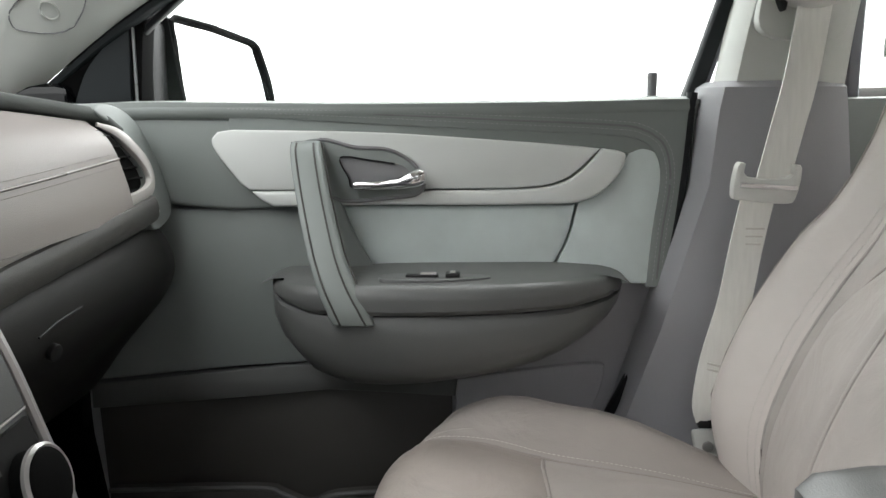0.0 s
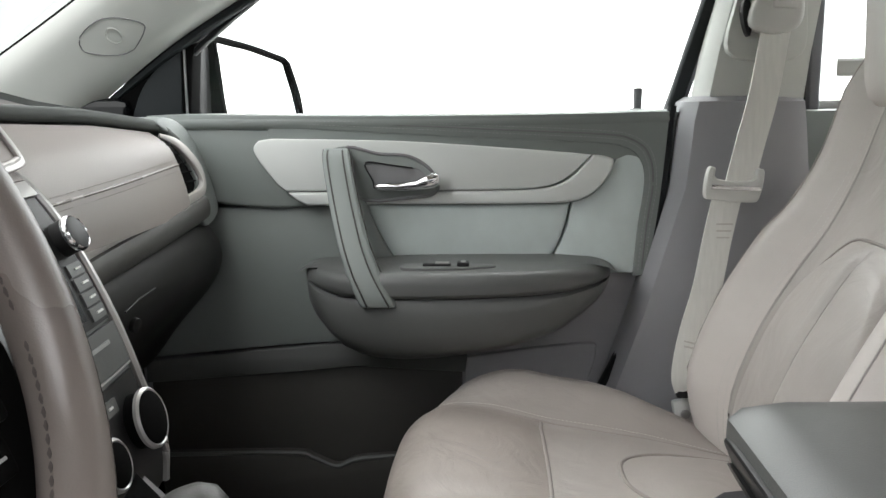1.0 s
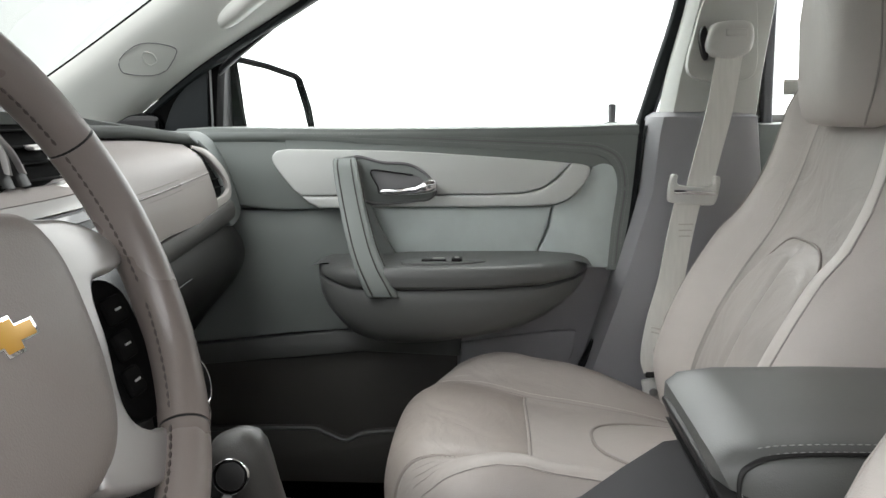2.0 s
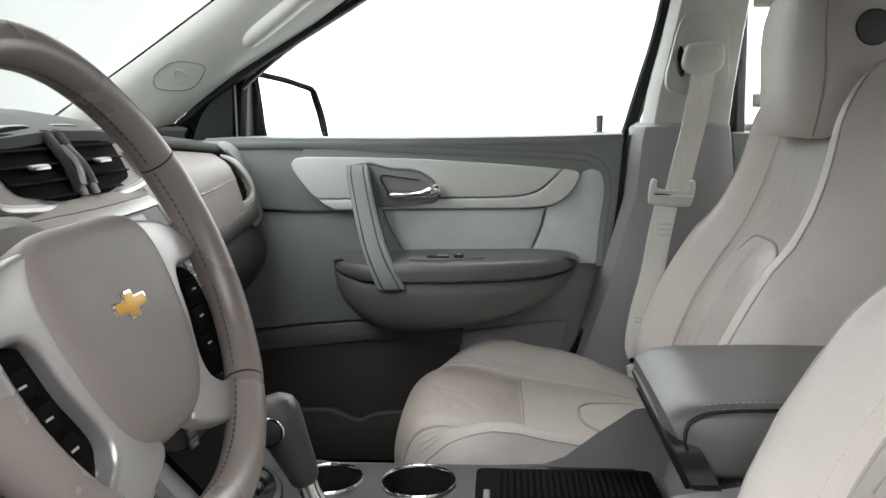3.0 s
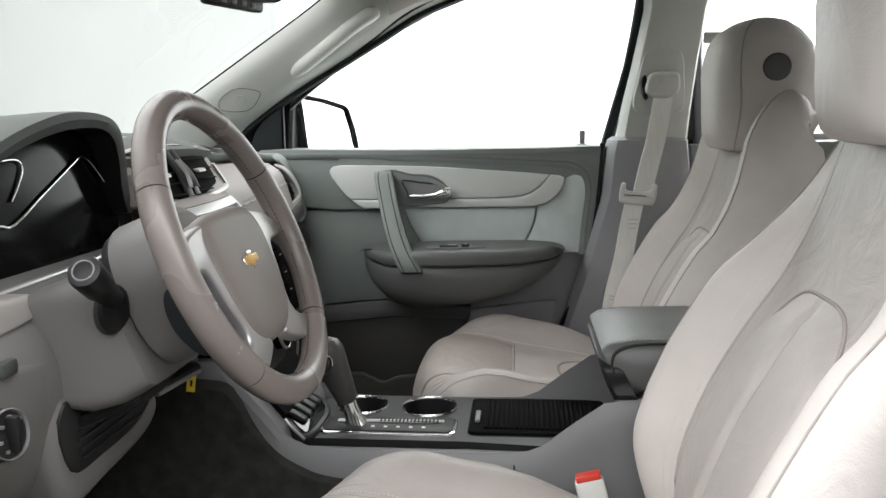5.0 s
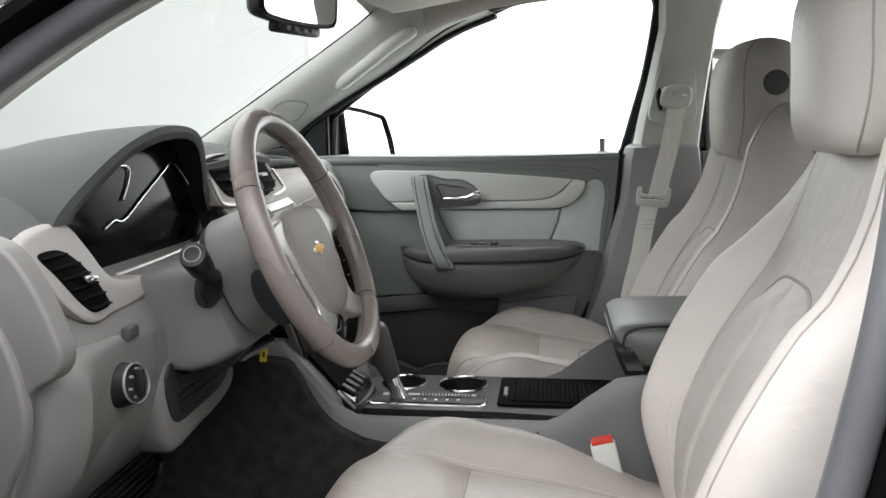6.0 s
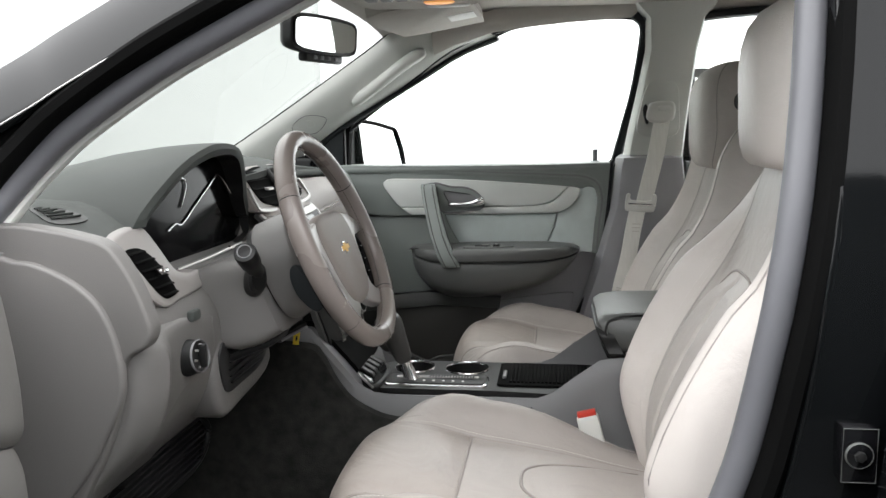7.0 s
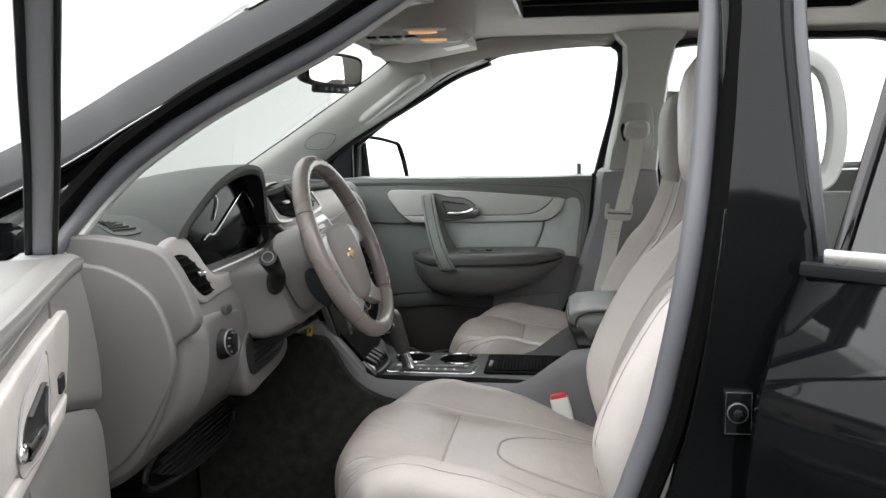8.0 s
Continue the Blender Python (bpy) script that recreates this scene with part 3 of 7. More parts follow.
# passenger-side pillar between the doors, inner trim
for s in (1, -1):
    dx = 0.0 if s > 0 else 0.10
    b_trim = thing("door_pillar_trim", "pale grey upper and dark grey lower trim of the door pillar", "pillar trim", kind="structure")
    rings = []
    for z, x0, x1, y in ((1.222, 0.368, 0.530, 0.705), (1.30, 0.380, 0.536, 0.700), (1.40, 0.400, 0.546, 0.690), (1.52, 0.420, 0.558, 0.670), (1.60, 0.415, 0.575, 0.655), (1.66, 0.36, 0.62, 0.640)):
        x0 += dx * 0.7
        rings.append([V(x0, s * (y + 0.065), z), V(x0, s * (y + 0.03), z), V(x0 + 0.014, s * (y + 0.004), z), V(x0 + 0.04, s * y, z), V(x1 - 0.03, s * y, z), V(x1 - 0.008, s * (y + 0.006), z), V(x1, s * (y + 0.03), z), V(x1, s * (y + 0.065), z)])
    part("upper_trim", loft(rings), PILLAR_LIGHT, b_trim, "pale grey upper pillar trim")
    rings = []
    for z, x0, x1, y in ((0.45, 0.16, 0.60, 0.735), (0.60, 0.185, 0.59, 0.725), (0.76, 0.240, 0.572, 0.715), (0.90, 0.285, 0.560, 0.705), (1.10, 0.338, 0.545, 0.695), (1.20, 0.346, 0.533, 0.692), (1.228, 0.352, 0.530, 0.694), (1.236, 0.364, 0.524, 0.702)):
        x0 += dx
        rings.append([V(x0, s * 0.80, z), V(x0, s * (y + 0.035), z), V(x0 + 0.016, s * (y + 0.008), z), V(x0 + 0.055, s * y, z), V(x1 - 0.03, s * (y + 0.004), z), V(x1 - 0.006, s * (y + 0.012), z), V(x1, s * (y + 0.03), z), V(x1, s * 0.80, z)])
    if s > 0:
        part("pillar_seal", tube(spline([V(0.338, 0.752, 1.222), V(0.330, 0.752, 1.11), V(0.319, 0.752, 1.013), V(0.298, 0.752, 0.902), V(0.267, 0.752, 0.823), V(0.237, 0.752, 0.759), V(0.195, 0.752, 0.68)], 5), 0.0065, 0.012, (0, 1, 0), 3, 10), RUBBER, b_trim, "black rubber door seal")
    part("lower_trim", loft(rings), PILLAR_LOW, b_trim, "dark grey lower pillar trim")
    if s > 0:
        part("recess_panel", slab([(p.x, p.y) for p in spline([V(0.402, 1.30, 0), V(0.408, 1.36, 0), V(0.432, 1.432, 0), V(0.50, 1.430, 0), V(0.512, 1.36, 0), V(0.508, 1.295, 0), V(0.45, 1.285, 0)], 4, True)], s * 0.684, s * 0.705, 0.003), PILLAR_LIGHT, b_trim)
    # grab handle behind the pillar
    path = spline([V(0.555, s * 0.690, 1.455), V(0.59, s * 0.672, 1.450), V(0.615, s * 0.668, 1.425), V(0.628, s * 0.668, 1.36), V(0.622, s * 0.668, 1.30), V(0.600, s * 0.675, 1.278), V(0.56, s * 0.69, 1.276)], 6)
    part("grab_handle", tube(path, 0.013, 0.015, (0, 1, 0), 3, 12), PILLAR_LIGHT, b_trim, "pale grey pillar grab handle")

# ---- glass ----
rows = []
for t in steps(0, 1, 10):
    x, z = -0.90 + 0.66 * t, 1.19 + 0.435 * t + 0.02 * math.sin(math.pi * t)
    w = 0.860 - 0.10 * t
    rows.append([V(x - 0.02 * (1 - (y / w) ** 2), y, z - (0.09 * t + 0.05 * math.sin(math.pi * t)) * max(0.0, -y / w) ** 2 - 0.035 * max(0.0, y / w) ** 4) for y in steps(0.125 - w, w, 17)])
bm = bmesh.new()
vs = [[bm.verts.new(p) for p in r] for r in rows]
for a, b in zip(vs, vs[1:]):
    for j in range(16):
        bm.faces.new((a[j], a[j + 1], b[j + 1], b[j]))
shield = finish("windshield", bm, SHIELD)
shield.visible_shadow = False
tagged(shield, "clear windshield with a faint green tint", "windshield", kind="structure")
part("windshield_seal", tube([p + V(0.012, 0, -0.010) for p in rows[-1]], 0.010, 0.006, (0, 0, 1), 3, 8), RUBBER, shell)

# ---- front doors ----


PULL = [(-0.1855, 0.724, 1.1585, 0.017, 0.004), (-0.1855, 0.718, 1.156, 0.0195, 0.012), (-0.183, 0.706, 1.146, 0.021, 0.016), (-0.177, 0.690, 1.122, 0.0215, 0.017), (-0.168, 0.670, 1.090, 0.0215, 0.018), (-0.157, 0.648, 1.055, 0.022, 0.019), (-0.144, 0.624, 1.018, 0.0225, 0.020), (-0.129, 0.604, 0.985, 0.024, 0.020), (-0.114, 0.595, 0.957, 0.026, 0.020), (-0.1075, 0.594, 0.944, 0.0268, 0.020), (-0.105, 0.594, 0.9385, 0.027, 0.019), (-0.1045, 0.596, 0.936, 0.026, 0.017)]


def front_door(side, label):
    """A front door in its shut place; side 1 is the passenger's, -1 the driver's."""
    door = thing("front_door", label, "car door")

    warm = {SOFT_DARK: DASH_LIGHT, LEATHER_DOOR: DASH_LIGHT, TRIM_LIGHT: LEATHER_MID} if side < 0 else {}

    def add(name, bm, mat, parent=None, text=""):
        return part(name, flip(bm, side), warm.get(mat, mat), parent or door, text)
    # outer skin and core
    rings = []
    for z, y in ((0.46, 0.88), (0.60, 0.915), (0.80, 0.94), (1.0, 0.935), (1.12, 0.90), (1.205, 0.868)):
        x1 = along([(0.46, 0.36), (0.7, 0.40), (0.9, 0.425), (1.2, 0.430)], z)
        rings.append([V(-0.60, 0.83, z), V(-0.60, y - 0.01, z), V(-0.585, y, z), V(-0.1, y + 0.012, z), V(x1 - 0.02, y, z), V(x1, y - 0.012, z), V(x1, 0.83, z)])
    add("outer_skin", loft(rings), PAINT, None, "glossy black painted outer skin")
    core = curve2([(0.355, 1.205), (0.347, 1.10), (0.330, 0.97), (0.288, 0.85), (0.245, 0.74), (0.20, 0.64), (0.13, 0.53)], 4)
    add("inner_core", slab(core + [(-0.52, 0.53), (-0.56, 0.8), (-0.575, 1.205)], 0.782, 0.84, 0.006), PILLAR_LOW, None, "mid grey inner door panel")
    # lower panel: big dark field with a crease and a pocket
    add("lower_panel", slab(curve2([(-0.54, 1.09), (-0.40, 1.062), (-0.28, 1.066), (-0.10, 1.07), (0.10, 1.0), (0.10, 0.85)], 4) + [(0.02, 0.826), (-0.17, 0.836), (-0.30, 0.826), (-0.54, 0.800)], 0.757, 0.79, 0.006), SOFT_DARK, None, "dark grey moulded lower panel")
    add("pocket_rim", slab(curve2([(-0.53, 0.798), (-0.30, 0.822), (-0.17, 0.832), (0.02, 0.818)], 4) + [(0.015, 0.785), (-0.17, 0.793), (-0.27, 0.782), (-0.53, 0.758)], 0.7535, 0.79, 0.004), ARM_DARK)
    add("pocket_liner", slab([(-0.53, 0.780), (-0.27, 0.795), (0.010, 0.808), (0.010, 0.56), (-0.52, 0.56)], 0.772, 0.795, 0.004), POCKET, None, "dark lining of the map pocket")
    add("pocket_front", slab(curve2([(-0.50, 0.640), (-0.28, 0.648), (-0.24, 0.640), (-0.20, 0.625), (-0.16, 0.640), (-0.05, 0.650), (0.02, 0.66)], 4) + [(0.02, 0.54), (-0.50, 0.54)], 0.725, 0.75, 0.006), POCKET, None, "dark front of the map pocket")
    add("pocket_lip", tube(spline([V(-0.50, 0.727, 0.641), V(-0.28, 0.727, 0.649), V(-0.24, 0.727, 0.641), V(-0.20, 0.727, 0.626), V(-0.16, 0.727, 0.641), V(-0.05, 0.727, 0.651), V(0.02, 0.727, 0.661)], 5), 0.0035), ARM_DARK)
    add("reflector_panel", slab(curve2([(0.016, 0.806), (0.12, 0.822), (0.222, 0.833), (0.233, 0.820), (0.228, 0.79), (0.210, 0.745), (0.19, 0.70)], 4) + [(0.016, 0.70)], 0.770, 0.795, 0.006), PILLAR_LOW, None, "raised grey panel behind the pocket")
    # upper cap with its curl down the rear edge
    cap = curve2([(-0.545, 1.196), (-0.45, 1.211), (-0.30, 1.211), (-0.10, 1.209), (0.177, 1.211), (0.335, 1.214), (0.343, 1.205)], 4)[:-1]
    cap += curve2([(0.343, 1.20), (0.334, 1.096), (0.318, 0.975), (0.312, 0.955)], 4) + [(0.284, 0.953)]
    cap += curve2([(0.284, 0.955), (0.290, 1.035), (0.298, 1.105), (0.290, 1.140), (0.268, 1.158), (0.230, 1.165), (0.084, 1.172), (-0.10, 1.181), (-0.25, 1.190), (-0.40, 1.192)], 4)[1:]
    add("upper_cap", slab(cap, 0.742, 0.86, 0.004, segments=2), SOFT_DARK, None, "soft dark grey padded door cap")
    add("cap_roll", tube(spline([V(-0.50, 0.764, 1.196), V(-0.40, 0.764, 1.199), V(-0.10, 0.764, 1.1975), V(0.177, 0.764, 1.1995), V(0.325, 0.764, 1.2025), V(0.336, 0.764, 1.194)], 5), 0.0235, 0.0150, (0, 0, 1), 2.4, 14), SOFT_DARK)
    for d, mat in ((0.0, THREAD_GREY), (0.011, THREAD_GREY)):
        line = spline([V(0.2925 + d, 0.7412, 0.965), V(0.298 + d, 0.7412, 1.035), V(0.306 + d, 0.7412, 1.105), V(0.297 + d * 0.9, 0.7412, 1.147 + d * 0.6), V(0.272 + d * 0.4, 0.7412, 1.167 + d * 0.9), V(0.23, 0.7412, 1.1735 + d), V(0.084, 0.7412, 1.1805 + d), V(-0.10, 0.7412, 1.1895 + d * 0.8), V(-0.30, 0.7415, 1.199 + d * 0.3)], 10)
        add("stitching", stitches(line), mat)
    add("cap_groove", tube(spline([V(0.298, 0.7435, 0.965), V(0.3035, 0.7435, 1.035), V(0.3115, 0.7435, 1.105), V(0.302, 0.7435, 1.150), V(0.274, 0.7435, 1.1715), V(0.23, 0.7435, 1.179), V(0.084, 0.7435, 1.186), V(-0.10, 0.7435, 1.1945), V(-0.30, 0.7435, 1.2005)], 8), 0.0022), SOFT_MID)
    # front wing of the panel, in front of the pale insert
    wing = [(-0.53, 1.197), (-0.25, 1.186), (-0.20, 1.15), (-0.20, 1.0665)] + curve2([(-0.235, 1.0625), (-0.30, 1.0605), (-0.37, 1.066), (-0.45, 1.079), (-0.53, 1.102)], 4)
    add("cap_base", slab([(-0.30, 1.200), (-0.30, 1.165), (-0.10, 1.160), (0.085, 1.150), (0.24, 1.14), (0.30, 1.14), (0.30, 1.19)], 0.7445, 0.79, 0.002), SOFT_DARK)
    add("front_wing", slab(wing, 0.7475, 0.79, 0.006, segments=3), SOFT_DARK, None, "dark grey front section of the panel")
    # pale insert in two pieces
    up = curve2([(-0.294, 1.1735), (-0.094, 1.1695), (0.085, 1.158), (0.175, 1.151), (0.214, 1.147)], 5) + curve2([(0.190, 1.122), (0.163, 1.104), (0.115, 1.094), (-0.023, 1.0915), (-0.15, 1.090), (-0.272, 1.0895)], 5) + curve2([(-0.285, 1.100), (-0.304, 1.124), (-0.319, 1.146), (-0.3225, 1.160), (-0.314, 1.1705)], 4)
    add("insert", slab(up, 0.735, 0.79, 0.0045, segments=3), TRIM_LIGHT, None, "pale grey door insert")
    low = curve2([(0.2165, 1.1475), (0.240, 1.144), (0.249, 1.136), (0.240, 1.112), (0.215, 1.086), (0.185, 1.074), (0.14, 1.071), (0.04, 1.0695), (-0.096, 1.0692), (-0.18, 1.067), (-0.238, 1.0665)], 5) + [(-0.256, 1.076)] + curve2([(-0.269, 1.0875), (-0.15, 1.088), (-0.023, 1.0895), (0.117, 1.092), (0.166, 1.102), (0.193, 1.1205)], 5)
    add("insert_strip", slab(low, 0.733, 0.79, 0.0045, segments=3), TRIM_LIGHT, None, "pale grey lower insert strip")
    # padded field and the suede field behind it
    add("centre_pad", slab(curve2([(-0.170, 1.067), (0.04, 1.067), (0.183, 1.070)], 3) + curve2([(0.176, 1.034), (0.165, 1.005), (0.147, 0.968)], 3) + [(-0.12, 0.968)], 0.744, 0.79, 0.006, segments=3), LEATHER_DOOR, None, "padded grey-green centre field")
    add("rear_pad", slab(curve2([(0.1865, 1.0715), (0.214, 1.083), (0.238, 1.108), (0.248, 1.130), (0.256, 1.142), (0.274, 1.148), (0.294, 1.138), (0.303, 1.10), (0.298, 1.03), (0.292, 0.958)], 4) + [(0.151, 0.958)] + curve2([(0.150, 0.970), (0.168, 1.005), (0.1795, 1.034)], 3), 0.7440, 0.79, 0.003, segments=2), LEATHER_DOOR, None, "suede grey-green rear field")
    # armrest: pad above, pod below
    bottom = [(-0.240, 0.955), (-0.222, 0.908), (-0.200, 0.882), (-0.168, 0.855), (-0.130, 0.840), (-0.085, 0.836), (0.0, 0.843), (0.07, 0.855), (0.125, 0.869), (0.17, 0.888), (0.206, 0.912), (0.228, 0.932), (0.249, 0.960)]
    reach = [(-0.241, 0.765), (-0.237, 0.715), (-0.228, 0.670), (-0.205, 0.632), (-0.165, 0.602), (-0.10, 0.582), (0.0, 0.576), (0.10, 0.588), (0.17, 0.612), (0.215, 0.645), (0.238, 0.680), (0.246, 0.715), (0.250, 0.765)]
    lid = [(-0.240, 0.972), (-0.228, 0.978), (-0.15, 0.982), (-0.06, 0.987), (0.16, 0.989), (0.22, 0.985), (0.24, 0.980), (0.25, 0.973)]
    xs = [-0.2395, -0.234, -0.224, -0.208, -0.188, -0.165, -0.14, -0.11, -0.07, -0.02, 0.04, 0.09, 0.13, 0.165, 0.195, 0.218, 0.234, 0.243, 0.2485]
    rings, lids = [], []
    for x in xs:
        zb, yr, zt = along(bottom, x), along(reach, x), along(lid, x)
        seam = along([(-0.24, 0.964), (-0.21, 0.955), (-0.16, 0.946), (0.16, 0.953), (0.22, 0.960), (0.25, 0.967)], x) - 0.002
        zb = min(zb, seam - 0.004)
        h = seam - zb
        g = 0.775 - yr
        rings.append([V(x, 0.775, zb + 0.004)] + [V(x, 0.775 - g * k, zb + h * q) for k, q in ((0.45, 0.0), (0.66, 0.03), (0.80, 0.10), (0.90, 0.22), (0.955, 0.36), (0.985, 0.54), (0.995, 0.75), (0.985, 0.93))] + [V(x, yr + 0.008, seam), V(x, 0.775, seam)])
        seam += 0.0025
        k = max(0.004, min(0.018, zt - seam))
        lids.append([V(x, 0.775, seam), V(x, yr + 0.004, seam), V(x, yr - 0.002, seam + 0.006)] + [V(x, yr + 0.016 - 0.018 * math.cos(a), zt - k + k * math.sin(a) * 0.96) for a in steps(0, 1.5708, 6)] + [V(x, 0.66, zt + 0.001), V(x, 0.775, zt - 0.001)])
    if side < 0:
        rings, lids = [[[p - V(0, 0, 0.045) for p in r] for r in rr] for rr in (rings, lids)]
    add("armrest_pod", loft(rings), ARM_DARK, None, "dark grey curved pod under the armrest")
    add("armrest_pad", loft(lids), ARM_DARK, None, "dark padded armrest")
    # pull handle
    rings = [oval((x, y, z), (1, 0, 0), (0, 1, 0), a, b, 5, 24) for x, y, z, a, b in PULL]
    if side > 0:
        grip = add("pull_handle", loft(rings), SOFT_DARK, None, "dark grey diagonal pull handle")
        for k in (-0.55, 0.62):
            inner = [V(x + k * a, y - b * 1.01, z) for x, y, z, a, b in PULL[1:-1]]
            add("grip_line", tube(spline(inner, 5), 0.0013), POCKET, grip)
        for k in (-1.02, 1.02):
            inner = [V(x + k * a, y + b * 0.2, z) for x, y, z, a, b in PULL[1:-2]]
            add("grip_edge", tube(spline(inner, 5), 0.0018), POCKET, grip)
        add("handle_recess", slab(curve2([(-0.205, 1.156), (-0.165, 1.158), (-0.150, 1.10), (-0.130, 1.04), (-0.10, 0.985), (-0.075, 0.965)], 4) + [(-0.13, 0.965), (-0.165, 1.03), (-0.193, 1.10)], 0.7305, 0.77, 0.003), SOFT_DARK)
    else:
        # the front of the panel swells into the cabin, with a crease across it
        edge = [(0.50, 0.740), (0.60, 0.726), (0.75, 0.7225), (0.90, 0.722), (0.985, 0.7255), (1.06, 0.726), (1.10, 0.729), (1.15, 0.735), (1.20, 0.745)]

        def crease(x):
            return along([(-0.52, 0.990), (-0.40, 1.028), (-0.30, 1.056), (-0.22, 1.068), (0.0, 1.068)], x)

        def upper(u, v):
            x = -0.505 + 0.245 * u
            z0 = crease(x)
            z = z0 + (1.200 - z0) * v
            y = along(edge, z) + (0.742 - along(edge, z)) * smooth01((x + 0.505) / 0.19) + 0.016 * max(0.0, 1 - 9 * u) ** 2 + 0.010 * max(0.0, 1 - 9 * v) ** 2
            return V(x, y, z), V(0, -1, 0)

        def lower(u, v):
            x = -0.502 + 0.402 * u
            z0 = crease(x) - 0.002
            z = 0.52 + (z0 - 0.52) * v
            y = along(edge, z) + 0.003 + 0.012 * smooth01((x + 0.46) / 0.20) + 0.016 * max(0.0, 1 - 12 * u) ** 2 + 0.008 * max(0.0, 1 - 14 * (1 - v)) ** 2
            return V(x, y, z), V(0, -1, 0)
        fine = [0.0, 0.02, 0.05, 0.08, 0.12] + steps(0.18, 1, 12)
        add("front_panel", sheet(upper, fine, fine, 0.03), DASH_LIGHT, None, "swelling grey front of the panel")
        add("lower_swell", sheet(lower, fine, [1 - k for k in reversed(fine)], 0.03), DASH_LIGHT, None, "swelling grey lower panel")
        add("mirror_switch", box((-0.237, 0.7335, 1.108), (0.026, 0.004, 0.018), 0.0015), BLACK, None, "flush black lock switch")
    # inner opener: bezel, cup, chrome lever
    bez = curve2([(-0.175, 1.1565), (-0.12, 1.1495), (-0.074, 1.146), (-0.042, 1.128), (-0.026, 1.103), (-0.034, 1.087), (-0.060, 1.0815), (-0.155, 1.081)], 5, True)
    sunk = 0.0 if side > 0 else 0.0045
    bezel = add("opener_bezel", slab(bez, 0.7285 + sunk, 0.77, 0.003), SOFT_DARK if side > 0 else TRIM_LIGHT, None, "dark grey opener surround" if side > 0 else "pale opener surround")
    add("bezel_rim", tube([V(x, 0.7292 + sunk, z) for x, z in bez], 0.0028 if side > 0 else 0.001, closed=True, n=8), SOFT_MID, bezel)
    cup = curve2([(-0.141, 1.136), (-0.10, 1.132), (-0.062, 1.127), (-0.045, 1.116), (-0.040, 1.103), (-0.052, 1.0945), (-0.120, 1.093), (-0.130, 1.108)], 5, True)
    add("opener_cup", slab(cup, 0.7275 + sunk, 0.74, 0.001), SOFT_MID if side > 0 else BLACK, bezel, "grey hollow behind the lever")
    # black line drawn for the shade inside the hollow's border
    shade_line = spline([V(-0.052, 0.7272, 1.0945), V(-0.120, 0.7272, 1.093), V(-0.130, 0.7272, 1.108), V(-0.141, 0.7272, 1.136), V(-0.10, 0.7272, 1.132), V(-0.066, 0.7272, 1.1275)], 5)
    add("cup_shade", tube([p + V(0, sunk, 0) for p in shade_line], 0.0035, 0.0012, (0, 0, 1), 2, 8), BLACK, bezel)
    lever = []
    for x, z, a, b in ((-0.124, 1.098, 0.003, 0.004), (-0.118, 1.0985, 0.006, 0.006), (-0.09, 1.0985, 0.0065, 0.0065), (-0.06, 1.101, 0.008, 0.008), (-0.045, 1.106, 0.0115, 0.011), (-0.033, 1.109, 0.0125, 0.011), (-0.025, 1.110, 0.010, 0.008), (-0.0215, 1.110, 0.004, 0.003)):
        lever.append(oval((x, 0.7165, z), (0, 0, 1), (0, 1, 0), a, b, 2.3, 16))
    if side < 0:
        lever = [[V(p.x, 0.7305 + (p.y - 0.7165) * 0.35, 1.104 + (p.z - 1.104) * 0.7) for p in r] for r in lever]
    add("lever", loft(lever), CHROME, bezel, "chrome opener lever")
    # window switches on the armrest
    drop = 0.045 if side < 0 else 0.0
    plate = add("switch_plate", slab(curve2([(-0.075, 0.632), (-0.066, 0.645), (0.0, 0.646), (0.056, 0.642), (0.06, 0.622), (0.0, 0.604), (-0.06, 0.604), (-0.076, 0.615)], 4, True), 0.9905 - drop, 0.975 - drop, 0.0012, axis="z"), ARM_DARK, None, "flush switch plate")
    add("switch", box((-0.022, 0.625, 0.9915 - drop), (0.042, 0.012, 0.005), 0.002), BLACK, plate)
    add("switch", box((-0.014, 0.625, 0.9945 - drop), (0.020, 0.009, 0.003), 0.001), SILVER, plate)
    add("switch", box((0.017, 0.627, 0.9930 - drop), (0.018, 0.018, 0.007), 0.002), BLACK, plate)
    add("switch", box((0.017, 0.625, 0.9968 - drop), (0.007, 0.011, 0.002), 0.001), SILVER, plate)
    # lock knob
    lock = add("lock_collar", disc((0.293, 0.800, 1.2125), (0, 0, 1), 0.014, 0.006, 0.002), SOFT_DARK)
    add("lock_pin", disc((0.293, 0.800, 1.215), (0, 0, 1), 0.0065, 0.036, 0.003, 16, 0.0075), SOFT_MID, lock)
    # window frame, sail panel, glass
    if side > 0:
        frame_line = spline([V(x, lean(z) - 0.004, z) for x, z in WIN], 5)
        add("window_frame", tube(frame_line, 0.005, 0.008, (0, 1, 0), 3.5, 12), RUBBER, None, "black rubber-lined window frame")
        upright = spline([V(x, lean(z) - 0.030, z) for x, z in ((0.388, 1.612), (0.414, 1.586), (0.414, 1.53), (0.397, 1.407), (0.374, 1.31), (0.349, 1.206))], 5)
        add("window_upright", tube(upright, 0.013, 0.014, (0, 1, 0), 3.5, 12), SAIL, None, "black rubber-lined frame upright")
        add("upright_line", tube([p + V(0.012, -0.014, 0) for p in upright[2:]], 0.0025, 0.003, n=8), SEAL_GREY)
    else:
        frame_line = spline([V(x, lean(z) - 0.042, z) for x, z in WIN], 5)
        add("window_frame", tube(frame_line, 0.016, 0.016, (0, 1, 0), 2.4, 16), PILLAR_LOW, None, "grey inner window frame")
